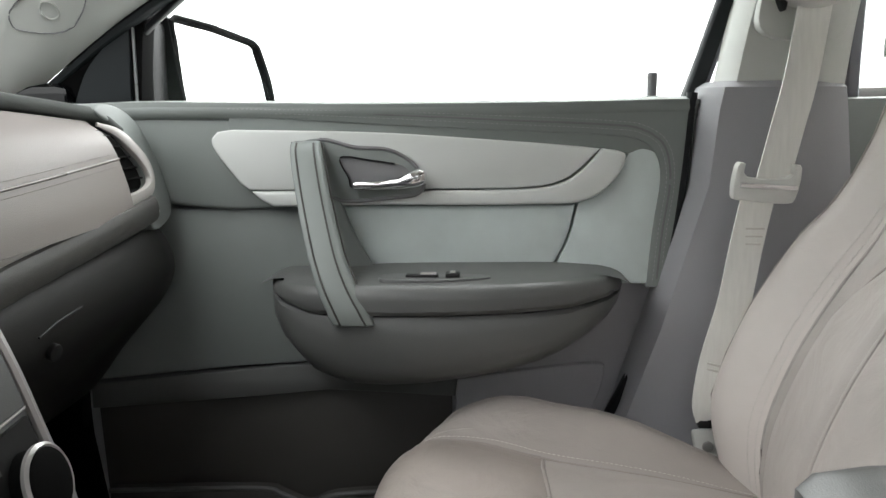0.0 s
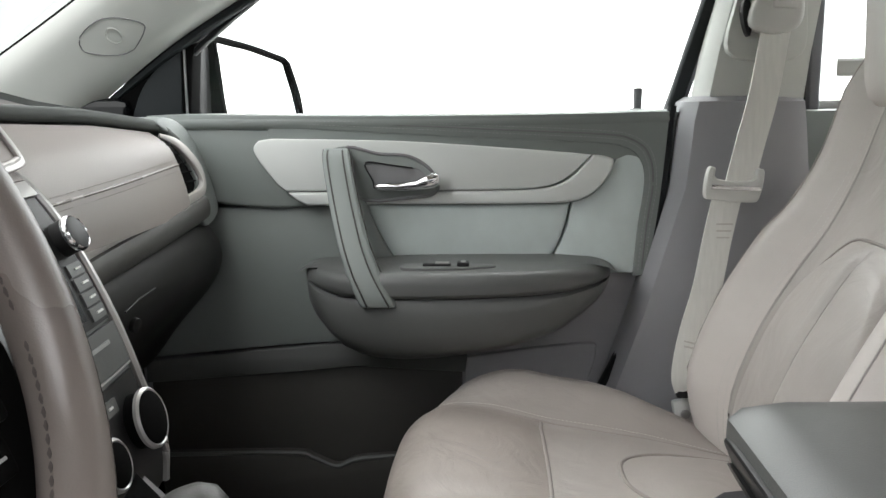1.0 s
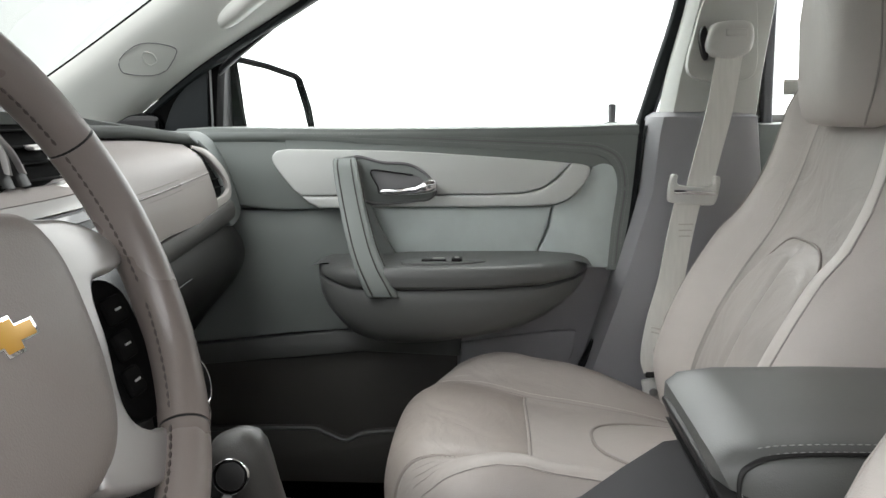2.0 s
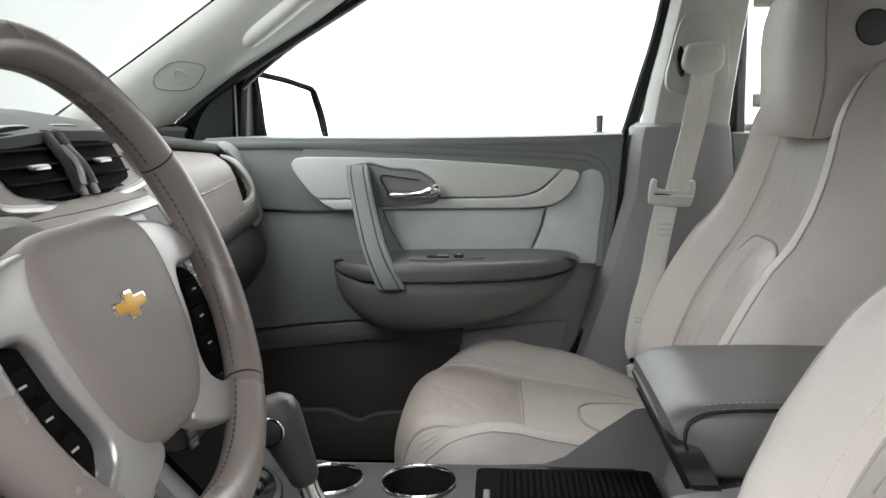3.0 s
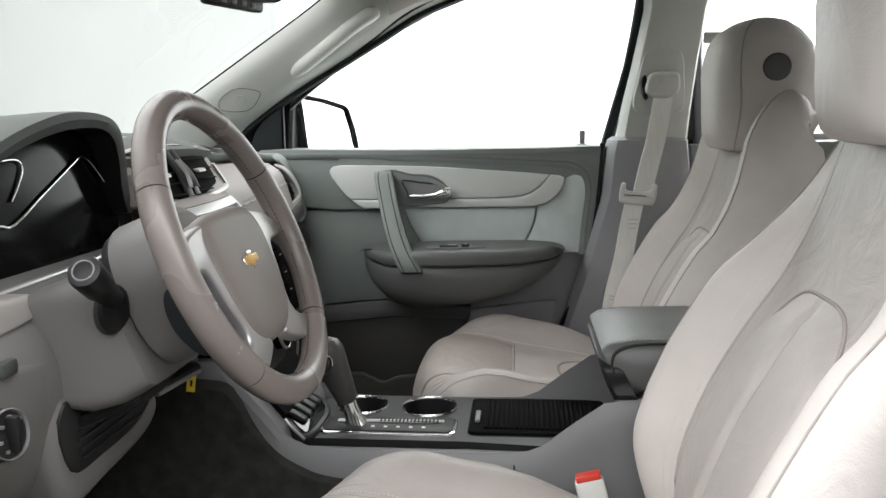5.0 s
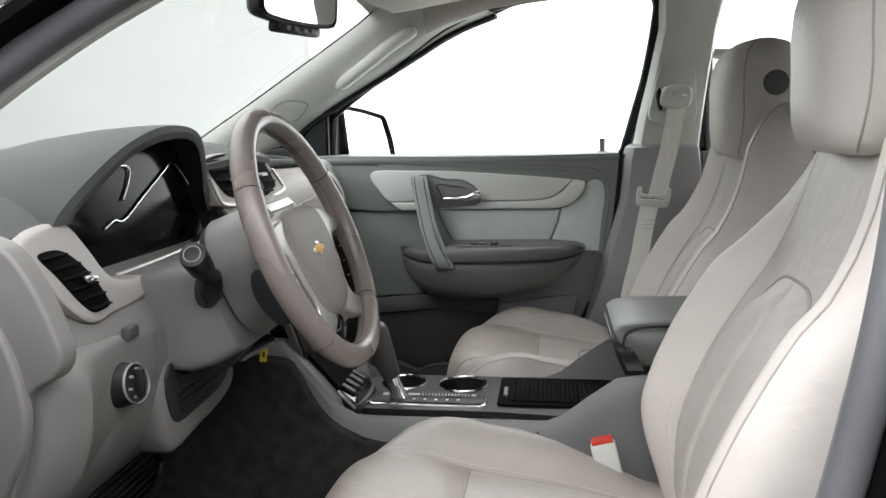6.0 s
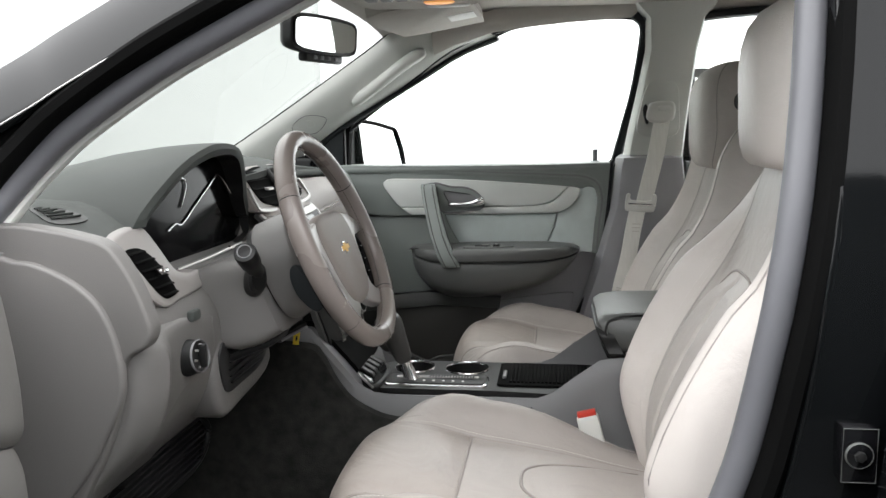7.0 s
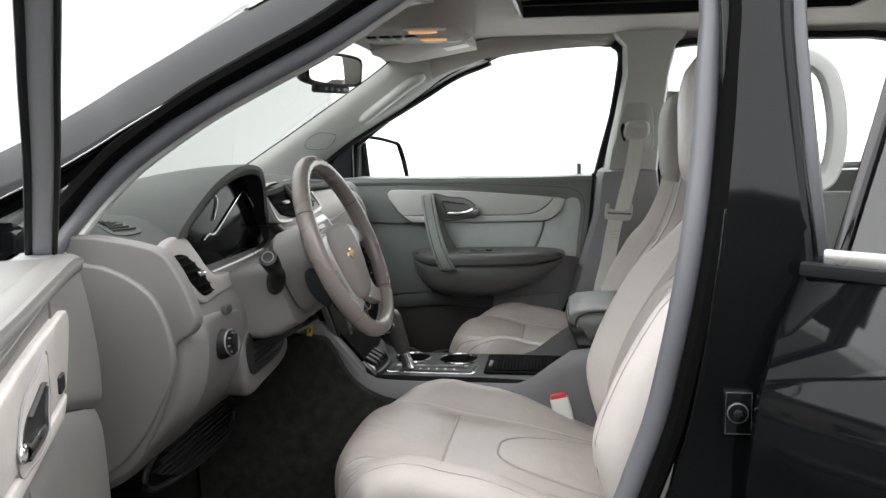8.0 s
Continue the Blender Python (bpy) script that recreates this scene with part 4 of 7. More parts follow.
        for d, w in ((-0.0155, 0.004), (0.017, 0.006)):
            add("frame_rubber", tube([p + V(0, d, 0) for p in frame_line], 0.015, w, (0, 1, 0), 3.0, 10), RUBBER)
    if side > 0:
        band = curve2([(-0.573, 1.206), (-0.566, 1.237), (-0.551, 1.265), (-0.517, 1.297), (-0.482, 1.324), (-0.435, 1.356), (-0.390, 1.380), (-0.322, 1.418), (-0.254, 1.459)], 3) + curve2([(-0.255, 1.446), (-0.322, 1.407), (-0.379, 1.373), (-0.407, 1.357), (-0.425, 1.338), (-0.434, 1.307), (-0.442, 1.206)], 3)
        add("sail_frame", slab(band, 0.795, 0.835, 0.003), VENT_BLACK, None, "black front corner of the window frame")
        add("sail_panel", slab(curve2([(-0.542, 1.206), (-0.522, 1.254), (-0.496, 1.286), (-0.473, 1.308), (-0.452, 1.326)], 3) + [(-0.456, 1.206)], 0.791, 0.80, 0.002), SAIL, None, "dark triangular mirror sail panel")
        add("sail_bar", box((-0.4475, 0.794, 1.262), (0.003, 0.008, 0.112), 0.001), SOFT_MID)
    pane = [(x, z) for x, z in curve2(WIN, 3)]
    bm = bmesh.new()
    a = [bm.verts.new((x, lean(z), z)) for x, z in pane]
    b = [bm.verts.new((x, lean(z) + 0.004, z)) for x, z in pane]
    bm.faces.new(a)
    bm.faces.new(b[::-1])
    for i in range(len(a)):
        j = (i + 1) % len(a)
        bm.faces.new((a[i], b[i], b[j], a[j]))
    add("window_pane", bm, CLEAR, None, "clear side window glass")
    add("belt_seal", tube([V(-0.45, 0.838, 1.203), V(0.345, 0.838, 1.207)], 0.008, 0.006, n=8), RUBBER)
    # outside mirror
    ring0 = [V(-0.433, 0.930, 1.198), V(-0.440, 0.928, 1.280), V(-0.447, 0.930, 1.347), V(-0.404, 1.015, 1.336), V(-0.357, 1.102, 1.316), V(-0.338, 1.105, 1.250), V(-0.328, 1.105, 1.190), V(-0.379, 1.015, 1.183)]
    nose = V(-0.877, 0.48, 0)
    c = sum(ring0, V(0, 0, 0)) / 8
    r0 = [q for a, b in zip(ring0, ring0[1:] + ring0[:1]) for q in (a.lerp(b, 0.10), a.lerp(b, 0.5), a.lerp(b, 0.90))]
    housing = add("mirror_housing", loft([[p * 0.955 + c * 0.045 + nose * 0.012 for p in r0], [p - nose * 0.006 for p in r0], [p + nose * 0.02 for p in r0], [c + (p - c) * 0.97 + nose * 0.06 for p in r0], [c + (p - c) * 0.82 + nose * 0.105 for p in r0], [c + (p - c) * 0.45 + nose * 0.13 for p in r0]]), GLOSS_BLACK, None, "black outside mirror housing")
    add("mirror_pane", loft([[c + (p - c) * 0.955 - nose * 0.002 for p in r0], [c + (p - c) * 0.955 + nose * 0.008 for p in r0]]), MIRROR, housing, "outside mirror glass")
    rim = [p - nose * 0.006 for p in r0]
    add("mirror_rim", tube(rim, 0.0055, 0.0055, n=8, closed=True), VENT_BLACK, housing, "black mirror rim")
    add("mirror_cheek", slab([(-0.487, 1.19), (-0.473, 1.324), (-0.453, 1.350), (-0.443, 1.343), (-0.420, 1.19)], 0.918, 0.932, 0.002), VENT_BLACK, housing)
    add("mirror_arm", box((-0.475, 0.915, 1.262), (0.052, 0.10, 0.150), 0.010), BLACK, housing)
    return door


front_door(1, "grey trimmed passenger door, shut, with a pale insert")
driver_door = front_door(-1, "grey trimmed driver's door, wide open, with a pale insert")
HINGE = V(-0.530, -0.962, 0)
HUNG = V(-0.50, -0.90, 0)
OPEN_FRONT = 66
driver_door.matrix_basis = Matrix.Translation(HINGE) @ pose(0, 0, 0, 0, 0, -OPEN_FRONT) @ Matrix.Translation(-HUNG)

# ---- rear doors ----


def rear_door(side, label):
    door = thing("rear_door", label, "car door")

    def add(name, bm, mat, parent=None, text=""):
        return part(name, flip(bm, side), mat, parent or door, text)
    rings = []
    for z, y, x0 in ((0.46, 0.885, 0.50), (0.60, 0.93, 0.492), (0.80, 0.965, 0.488), (0.95, 0.970, 0.487), (1.05, 0.955, 0.49), (1.13, 0.925, 0.495), (1.19, 0.890, 0.505), (1.215, 0.872, 0.51)):
        x1 = along([(0.46, 1.15), (0.8, 1.28), (1.215, 1.40)], z)
        rings.append([V(x0 + 0.01, 0.80, z), V(x0, y - 0.012, z), V(x0 + 0.012, y, z), V(0.75, y + 0.010, z), V(x1 - 0.1, y + 0.004, z), V(x1, y - 0.01, z), V(x1, 0.80, z)])
    add("outer_skin", loft(rings), PAINT, None, "glossy black painted outer skin")
    add("belt_trim", tube([V(0.535, 0.878, 1.218), V(0.9, 0.878, 1.226), V(1.36, 0.872, 1.24)], 0.006, 0.011, (0, 0, 1), 4, 10), SILVER, None, "bright belt strip")
    add("belt_rubber", tube([V(0.51, 0.884, 1.203), V(0.9, 0.884, 1.210), V(1.38, 0.876, 1.222)], 0.008, 0.009, (0, 0, 1), 4, 10), RUBBER)
    inner = curve2([(0.545, 1.215), (0.555, 1.0), (0.56, 0.8), (0.60, 0.55)], 4)
    add("inner_panel", slab(inner + [(1.05, 0.55), (1.26, 0.85), (1.36, 1.23)], 0.76, 0.83, 0.008), SOFT_DARK, None, "dark grey inner panel")
    add("inner_pad", slab([(0.62, 1.16), (0.62, 0.98), (1.15, 0.98), (1.25, 1.16)], 0.745, 0.78, 0.008), LEATHER_DOOR)
    win = [(0.565, 1.22), (0.560, 1.35), (0.548, 1.52), (0.575, 1.59), (0.70, 1.612), (1.0, 1.615), (1.20, 1.59), (1.33, 1.42), (1.38, 1.24)]
    if side > 0:
        win = [(x - (0.050 if x < 0.6 else 0.0), z) for x, z in win]
    add("window_frame", tube(spline([V(x, lean(z) - 0.03, z) for x, z in win], 4), 0.012, 0.026, (0, 1, 0), 3.5, 12), RUBBER, None, "black window frame")
    if side < 0:
        # black front edge of the tinted window
        add("window_edge", tube(spline([V(0.548, 0.872, 1.222), V(0.558, 0.846, 1.31), V(0.568, 0.820, 1.40), V(0.578, 0.790, 1.50), V(0.60, 0.765, 1.58)], 4), 0.009, 0.005, (0, 1, 0), 3.5, 10), GLOSS_BLACK, None, "black edge of the window")
        win = [(0.552, 1.22), (0.562, 1.31), (0.572, 1.40), (0.582, 1.50), (0.605, 1.58)] + win[4:]
    pane = curve2(win, 3)
    out = 0.0 if side > 0 else 0.028
    bm = bmesh.new()
    a = [bm.verts.new((x, lean(z) + out, z)) for x, z in pane]
    b = [bm.verts.new((x, lean(z) + out + 0.004, z)) for x, z in pane]
    bm.faces.new(a)
    bm.faces.new(b[::-1])
    for i in range(len(a)):
        j = (i + 1) % len(a)
        bm.faces.new((a[i], b[i], b[j], a[j]))
    add("window_pane", bm, CLEAR if side > 0 else TINTED, None, "side window glass" if side > 0 else "dark tinted window glass")
    return door


rear_door(1, "grey trimmed rear passenger door, shut")
open_rear = rear_door(-1, "glossy black rear door with tinted glass, standing open")
HINGE2 = V(0.53, -0.88, 0)
OPEN_REAR = 44
open_rear.matrix_basis = Matrix.Translation(HINGE2 + V(0.024, 0, -0.012)) @ pose(0, 0, 0, 0, 0, -OPEN_REAR) @ Matrix.Translation(-HINGE2)

# ---- seats ----


def frame_of(profile, way=1):
    """Points and outward normals along a side profile of (x, z) pairs; the outside lies to the left of the way."""
    pts = [V(p.x, 0, p.y) for p in spline([V(a, b, 0) for a, b in profile], 6)]
    out = []
    for i, p in enumerate(pts):
        t = (pts[min(i + 1, len(pts) - 1)] - pts[max(i - 1, 0)]).normalized()
        out.append((p, V(-t.z, 0, t.x) * way))
    return out


def padded(profile, width, bolster, depth, way=1, setback=None, rise=(0.50, 0.30), inner=None):
    """Surface of a seat pad: along its profile (u 0..1) and across it (v -1..1), with raised sides."""
    line = frame_of(profile, way)

    def at(u, v, lift=0.0):
        k = u * (len(line) - 1)
        i = min(int(k), len(line) - 2)
        f = k - i
        p = line[i][0].lerp(line[i + 1][0], f)
        n = line[i][1].lerp(line[i + 1][1], f).normalized()
        a = abs(v)
        h = bolster(u) * (smooth01((a - rise[0]) / rise[1]) - 0.15 * smooth01((a - 0.84) / 0.16))
        if a > 0.80:
            h -= depth * 0.34 * (1 - math.sqrt(max(0, 1 - ((a - 0.80) / 0.20) ** 2)))
        h += 0.006 * (1 - min(1, (a / 0.5) ** 2))
        if inner and v > 0:
            h += inner(u) * smooth01((a - rise[0]) / rise[1])
        w = width(u)
        back_off = setback(u) * smooth01((a - 0.30) / 0.85) if setback else 0.0
        return p + V(back_off, v * w, 0) + n * (h + lift), n
    return at


def seat_body(at, us, vs, depth_of):
    rings = []
    for u in us:
        ring = [at(u, v)[0] for v in vs]
        d = depth_of(u)
        c, n = at(u, 0.0)
        for v in (1.0, 0.97, 0.6, 0.0, -0.6, -0.97, -1.0):
            y = at(u, v)[0].y
            ring.append(V(c.x, y, c.z) - n * d * (0.55 if abs(v) == 1 else 1.0))
        rings.append(ring)
    return loft(rings)


def on(at, pairs, lift=0.0012, n=6):
    return [at(max(0, min(1, p.x)), p.y, lift)[0] for p in spline([V(a, b, 0) for a, b in pairs], n)]


CUSHION = [(-0.100, 0.560), (-0.138, 0.630), (-0.155, 0.690), (-0.156, 0.745), (-0.140, 0.782), (-0.105, 0.797), (-0.040, 0.790), (0.035, 0.770), (0.120, 0.757), (0.200, 0.746), (0.300, 0.727), (0.400, 0.712)]
BACK = [(0.615, 1.325), (0.585, 1.338), (0.552, 1.326), (0.527, 1.292), (0.510, 1.250), (0.490, 1.170), (0.462, 1.092), (0.425, 1.030), (0.387, 0.960), (0.358, 0.885), (0.348, 0.830), (0.350, 0.770), (0.366, 0.700)]
HEAD = [(1.256, 0.512, 0.026, 0.074), (1.260, 0.517, 0.050, 0.096), (1.270, 0.524, 0.066, 0.108), (1.290, 0.538, 0.086, 0.115), (1.320, 0.551, 0.102, 0.119), (1.355, 0.555, 0.107, 0.121), (1.395, 0.552, 0.106, 0.121), (1.430, 0.548, 0.099, 0.119), (1.458, 0.545, 0.088, 0.114), (1.480, 0.543, 0.070, 0.103), (1.495, 0.543, 0.046, 0.084), (1.502, 0.544, 0.020, 0.050)]


def seat(label, group, back_at=(0.0, 0.0), slope=0.0):
    """A front seat; back_at: how far its back stands behind and above the usual place; slope: how far its inner shoulder falls back."""
    s = thing("car_seat", label, "car seat", group=group)
    bx, bz = back_at
    vs = [-1, -0.985, -0.96, -0.92, -0.87, -0.82, -0.78, -0.74, -0.70, -0.65, -0.60, -0.55, -0.50, -0.42, -0.3, -0.15, 0, 0.15, 0.3, 0.42, 0.50, 0.55, 0.60, 0.65, 0.70, 0.74, 0.78, 0.82, 0.87, 0.92, 0.96, 0.985, 1]
    # cushion
    at = padded(CUSHION, lambda u: 0.264 - 0.02 * (1 - smooth01(u / 0.35)), lambda u: 0.055 * smooth01((u - 0.40) / 0.22) * (1 - smooth01((u - 0.70) / 0.28)), 0.13, 1, lambda u: 0.062 * (1 - smooth01((u - 0.30) / 0.36)))
    part("cushion", seat_body(at, steps(0, 1, 48), vs, lambda u: along([(0, 0.03), (0.2, 0.10), (0.5, 0.15), (1, 0.14)], u)), LEATHER_CUSHION_DIM, s, "pale grey leather cushion with raised sides, darkened for weaker light")
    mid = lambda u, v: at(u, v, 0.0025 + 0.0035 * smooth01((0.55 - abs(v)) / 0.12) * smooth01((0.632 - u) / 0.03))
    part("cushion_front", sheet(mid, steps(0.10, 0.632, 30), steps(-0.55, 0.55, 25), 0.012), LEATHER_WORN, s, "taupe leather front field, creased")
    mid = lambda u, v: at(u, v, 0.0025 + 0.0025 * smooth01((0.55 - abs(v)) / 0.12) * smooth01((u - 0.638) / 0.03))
    part("cushion_rear", sheet(mid, steps(0.638, 0.975, 18), steps(-0.55, 0.55, 25), 0.012), LEATHER_CUSHION_DIM, s, "pale taupe leather rear field")

    def nose(u, v):
        """The padded tongue that rises behind the arched seam."""
        k = 0.735 + 0.22 * (abs(v) / 0.46) ** 3
        uu = k + (0.985 - k) * u
        return at(uu, v, 0.0055 + 0.006 * smooth01(u / 0.3) * smooth01((0.46 - abs(v)) / 0.12))
    part("cushion_tongue", sheet(nose, steps(0, 1, 14), steps(-0.44, 0.44, 23), 0.014), LEATHER_CUSHION_DIM, s, "padded tongue behind an arched seam")
    part("tongue_seam", tube([nose(0, v)[0] for v in steps(-0.44, 0.44, 36)], 0.0026), SEAM_TAUPE, s, "sewn arched seam")
    part("cross_seam", tube(on(at, [(0.635, -0.55), (0.635, -0.2), (0.635, 0.2), (0.635, 0.55)], 0.0014), 0.0030), SEAM_TAUPE, s, "dark sewn cross seam")
    for v in (-1, 1):
        part("seam", tube(on(at, [(0.12, v * 0.557), (0.3, v * 0.557), (0.6, v * 0.557), (0.975, v * 0.557)], 0.0005), 0.0022), SEAM_TAUPE, s)
        part("stitching", stitches(on(at, [(0.30, v * 0.585), (0.45, v * 0.585), (0.7, v * 0.585), (0.975, v * 0.585)], 0.0012, 20), 0.006, 0.004, 0.0006), THREAD, s)
        part("seam", tube(on(at, [(0.22, v * 0.78), (0.32, v * 0.82), (0.42, v * 0.86), (0.6, v * 0.88), (0.97, v * 0.88)], 0.0004), 0.0012), LEATHER_MID, s)
        # creases worn into the side pad's nose
        for i, (u0, u1, a0, a1) in enumerate(((0.34, 0.50, 0.66, 0.71), (0.33, 0.47, 0.72, 0.76), (0.36, 0.54, 0.61, 0.64))):
            part("crease", tube(on(at, [(u0, v * a0), (0.5 * (u0 + u1), v * (0.5 * (a0 + a1) + 0.012)), (u1, v * a1)], -0.0006, 8), 0.0026, 0.0016, (0, 0, 1), 2, 8, taper=lambda t: 0.15 + 0.85 * math.sin(math.pi * t)), LEATHER_CUSHION_DIM, s)
    # backrest
    prof = [(x + bx, z + bz) for x, z in BACK]
    back = padded(prof, lambda u: along([(0, 0.170), (0.08, 0.196), (0.16, 0.206), (0.25, 0.214), (0.36, 0.228), (0.50, 0.250), (0.66, 0.262), (0.9, 0.262), (1, 0.240)], u), lambda u: 0.058 * smooth01((u - 0.32) / 0.24) * (1 - 0.50 * smooth01((u - 0.76) / 0.2)) + 0.036 * smooth01((u - 0.04) / 0.10) * (1 - smooth01((u - 0.30) / 0.22)), 0.14, -1, rise=(0.50, 0.30), inner=lambda u: -slope * smooth01((u - 0.02) / 0.08) * (1 - smooth01((u - 0.30) / 0.22)))
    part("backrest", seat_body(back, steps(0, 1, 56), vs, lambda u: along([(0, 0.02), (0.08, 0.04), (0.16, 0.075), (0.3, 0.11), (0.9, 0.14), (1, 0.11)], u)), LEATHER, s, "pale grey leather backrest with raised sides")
    half = lambda u: along([(0, 0.50), (0.3, 0.52), (0.5, 0.56), (1, 0.56)], u)
    part("back_field", sheet(lambda u, v: back(u, v * half(u), 0.0022), steps(0.30, 0.965, 30), steps(-1, 1, 23), 0.012), LEATHER_MID, s, "taupe leather centre field of the back")

    def lower(u, v):
        """The pleated lower field, arched at its top, with a ridge up its middle."""
        k = 0.495 + 0.17 * abs(v) ** 4
        uu = k + (0.955 - k) * u
        puff = smooth01((1 - abs(v)) / 0.16) * smooth01(u / 0.10)
        pleat = smooth01(abs(v) / 0.10)
        return back(uu, v * 0.50, 0.0035 + 0.0100 * puff * (0.25 + 0.75 * pleat))
    part("back_pleats", sheet(lower, steps(0, 1, 36), [-1, -0.97, -0.92, -0.85, -0.75, -0.6, -0.45, -0.3, -0.2, -0.13, -0.09, -0.06, -0.03, 0, 0.03, 0.06, 0.09, 0.13, 0.2, 0.3, 0.45, 0.6, 0.75, 0.85, 0.92, 0.97, 1], 0.014), LEATHER_MID, s, "pleated lower field under an arched seam")
    arch = [lower(0, v)[0] for v in steps(-1, 1, 40)]
    part("arch_seam", tube(arch, 0.0022), SEAM_TAUPE, s, "sewn arched seam")
    part("ridge", tube(on(back, [(0.955, 0.0), (0.80, 0.0), (0.68, 0.0), (0.545, 0.0)], 0.0062, 8), 0.0050, 0.0034, (0, 1, 0), 2, 10), LEATHER_MID, s, "raised rib up the middle of the back")
    for v in (-1, 1):
        part("seam", tube(on(back, [(u, v * (half(u) + 0.008)) for u in (0.22, 0.34, 0.5, 0.7, 0.965)], 0.0006), 0.0022), LEATHER_MID, s)
        for d in (0.035, 0.065):
            part("stitching", stitches(on(back, [(u, v * (half(u) + d)) for u in (0.34, 0.42, 0.5, 0.7, 0.965)], 0.0010, 20), 0.006, 0.0042, 0.0006), THREAD, s)
        part("seam", tube(on(back, [(0.06, v * 0.80), (0.16, v * 0.84), (0.3, v * 0.86), (0.6, v * 0.87), (0.97, v * 0.87)], 0.0003), 0.0013), LEATHER_MID, s)
        part("airbag_tag", slab([(0.470 + bx, 0.915 + bz), (0.486 + bx, 0.920 + bz), (0.474 + bx, 0.962 + bz), (0.458 + bx, 0.957 + bz)], v * 0.2545, v * 0.245, 0.001), WHITE, s, "small white sewn tag")
    # headrest: a deep pad, flat in front, rounded over the back
    rings = []
    for z, cx, a, b in HEAD:
        ring = []
        for p in oval((cx + bx, 0, z + bz), (1, 0, 0), (0, 1, 0), a, b, 3.0, 44):
            if p.x > cx + bx:
                p.y *= 1 - 0.30 * ((p.x - cx - bx) / a) ** 2
            ring.append(p)
        rings.append(ring)
    head = part("headrest", loft(rings), LEATHER, s, "pale grey leather headrest")
    for v in (-1, 1):
        edge = []
        for z, cx, a, b in HEAD[1:-1]:
            c = V(cx + bx - 0.62 * a, v * b * (1 - 0.62 ** 3.0) ** (1 / 3.0), z + bz)
            edge.append(c + V(0, v * 0.0002, 0))
        part("seam", tube(spline(edge, 5), 0.0014), LEATHER_MID, head)
        for d in (0.008, 0.014):
            row = spline([p + V(d, v * 0.0022 * (d / 0.008), 0) for p in edge], 14)
            part("stitching", stitches(row, 0.006, 0.004, 0.0006), THREAD, head)
        part("post", disc((0.552 + bx, v * 0.06, 1.225 + bz), (0, 0, 1), 0.007, 0.06, 0.001, 12), CHROME, head)
        part("button", disc((0.546 + bx, v * 0.1195, 1.408 + bz), (0, v, 0), 0.0235, 0.0035, 0.0015, 28), ARM_DARK, head, "dark grey round release button")
        part("button_ring", ringband((0.546 + bx, v * 0.1195, 1.408 + bz), (0, v, 0), 0.0245, 0.0225, 0.0036), POCKET, head)
    # side skirts and rails
    for v in (-1, 1):
        part("side_skirt", slab(curve2([(-0.06, 0.66), (0.10, 0.675), (0.30, 0.68), (0.44, 0.70), (0.46, 0.62), (0.30, 0.56), (-0.04, 0.57)], 4, True), v * 0.262, v * 0.235, 0.008), DASH_LIGHT, s)
        part("rail", box((0.16, v * 0.19, 0.47), (0.55, 0.04, 0.06), 0.005), BLACK, s)
        for x in (-0.05, 0.36):
            part("bracket", box((x, v * 0.19, 0.54), (0.05, 0.03, 0.12), 0.005), BLACK, s)
    return s


driver_seat = seat("pale grey leather driver's seat with taupe centre fields", "front seats", (0.0, 0.0), 0.052)
driver_seat.matrix_basis = pose(0, -0.41, 0)
passenger_seat = seat("pale grey leather passenger seat with taupe centre fields", "front seats", (-0.042, -0.040))
passenger_seat.matrix_basis = pose(0.095, 0.41, 0)
for sy, text in ((-0.42, "pale grey leather second-row seat behind the driver"), (0.42, "pale grey leather second-row seat behind the passenger")):
    rear = copy_thing(driver_seat, pose(0.86, sy, -0.02))
    rear["label"] = text
    rear["group"] = "second-row seats"

# ---- steering wheel ----
wheel = thing("steering_wheel", "taupe leather steering wheel with silver spokes", "steering wheel")
TILT_W = 22.6
wheel.matrix_basis = Matrix.Translation((-0.162, -0.384, 1.149)) @ pose(0, 0, 0, 0, -TILT_W, 0)
# local: x out to the driver, y to the passenger, z up in the wheel's plane
R = 0.1685


def rim_path(a0, a1, n, r=R):
    return [V(0, r * math.sin(a), r * math.cos(a)) for a in steps(radians(a0), radians(a1), n)]


def rim_piece(a0, a1, n, r, fat=1.0):
    rings = []
    for p in rim_path(a0, a1, n):
        u = p.normalized()
        rings.append(oval(p, u, (1, 0, 0), r * fat, r * fat, 2.2, 20))
    return loft(rings)


part("rim_top", rim_piece(-62, 62, 48, 0.0156), WHEEL_SKIN, wheel, "taupe leather upper rim")
part("rim_side", rim_piece(62.6, 133, 28, 0.0160), WHEEL_SKIN, wheel)
part("rim_side", rim_piece(-133, -62.6, 28, 0.0160), WHEEL_SKIN, wheel)
part("rim_bottom", rim_piece(133.6, 226.4, 34, 0.0156), WHEEL_SKIN, wheel)
for a in (62.3, -62.3, 133.3, -133.3):
    part("rim_joint", rim_piece(a - 0.35, a + 0.35, 3, 0.0154), BLACK, wheel)
for a0, a1 in ((-60, 60), (64, 98), (-98, -64), (104, 131), (-131, -104), (136, 224)):
    for dx in (0.0,):
        inner = [V(dx, (R - 0.0158) * math.sin(a), (R - 0.0158) * math.cos(a)) for a in steps(radians(a0), radians(a1), 50)]
        part("rim_stitching", stitches(inner, 0.0062, 0.0050, 0.0013), THREAD_DARK, wheel)
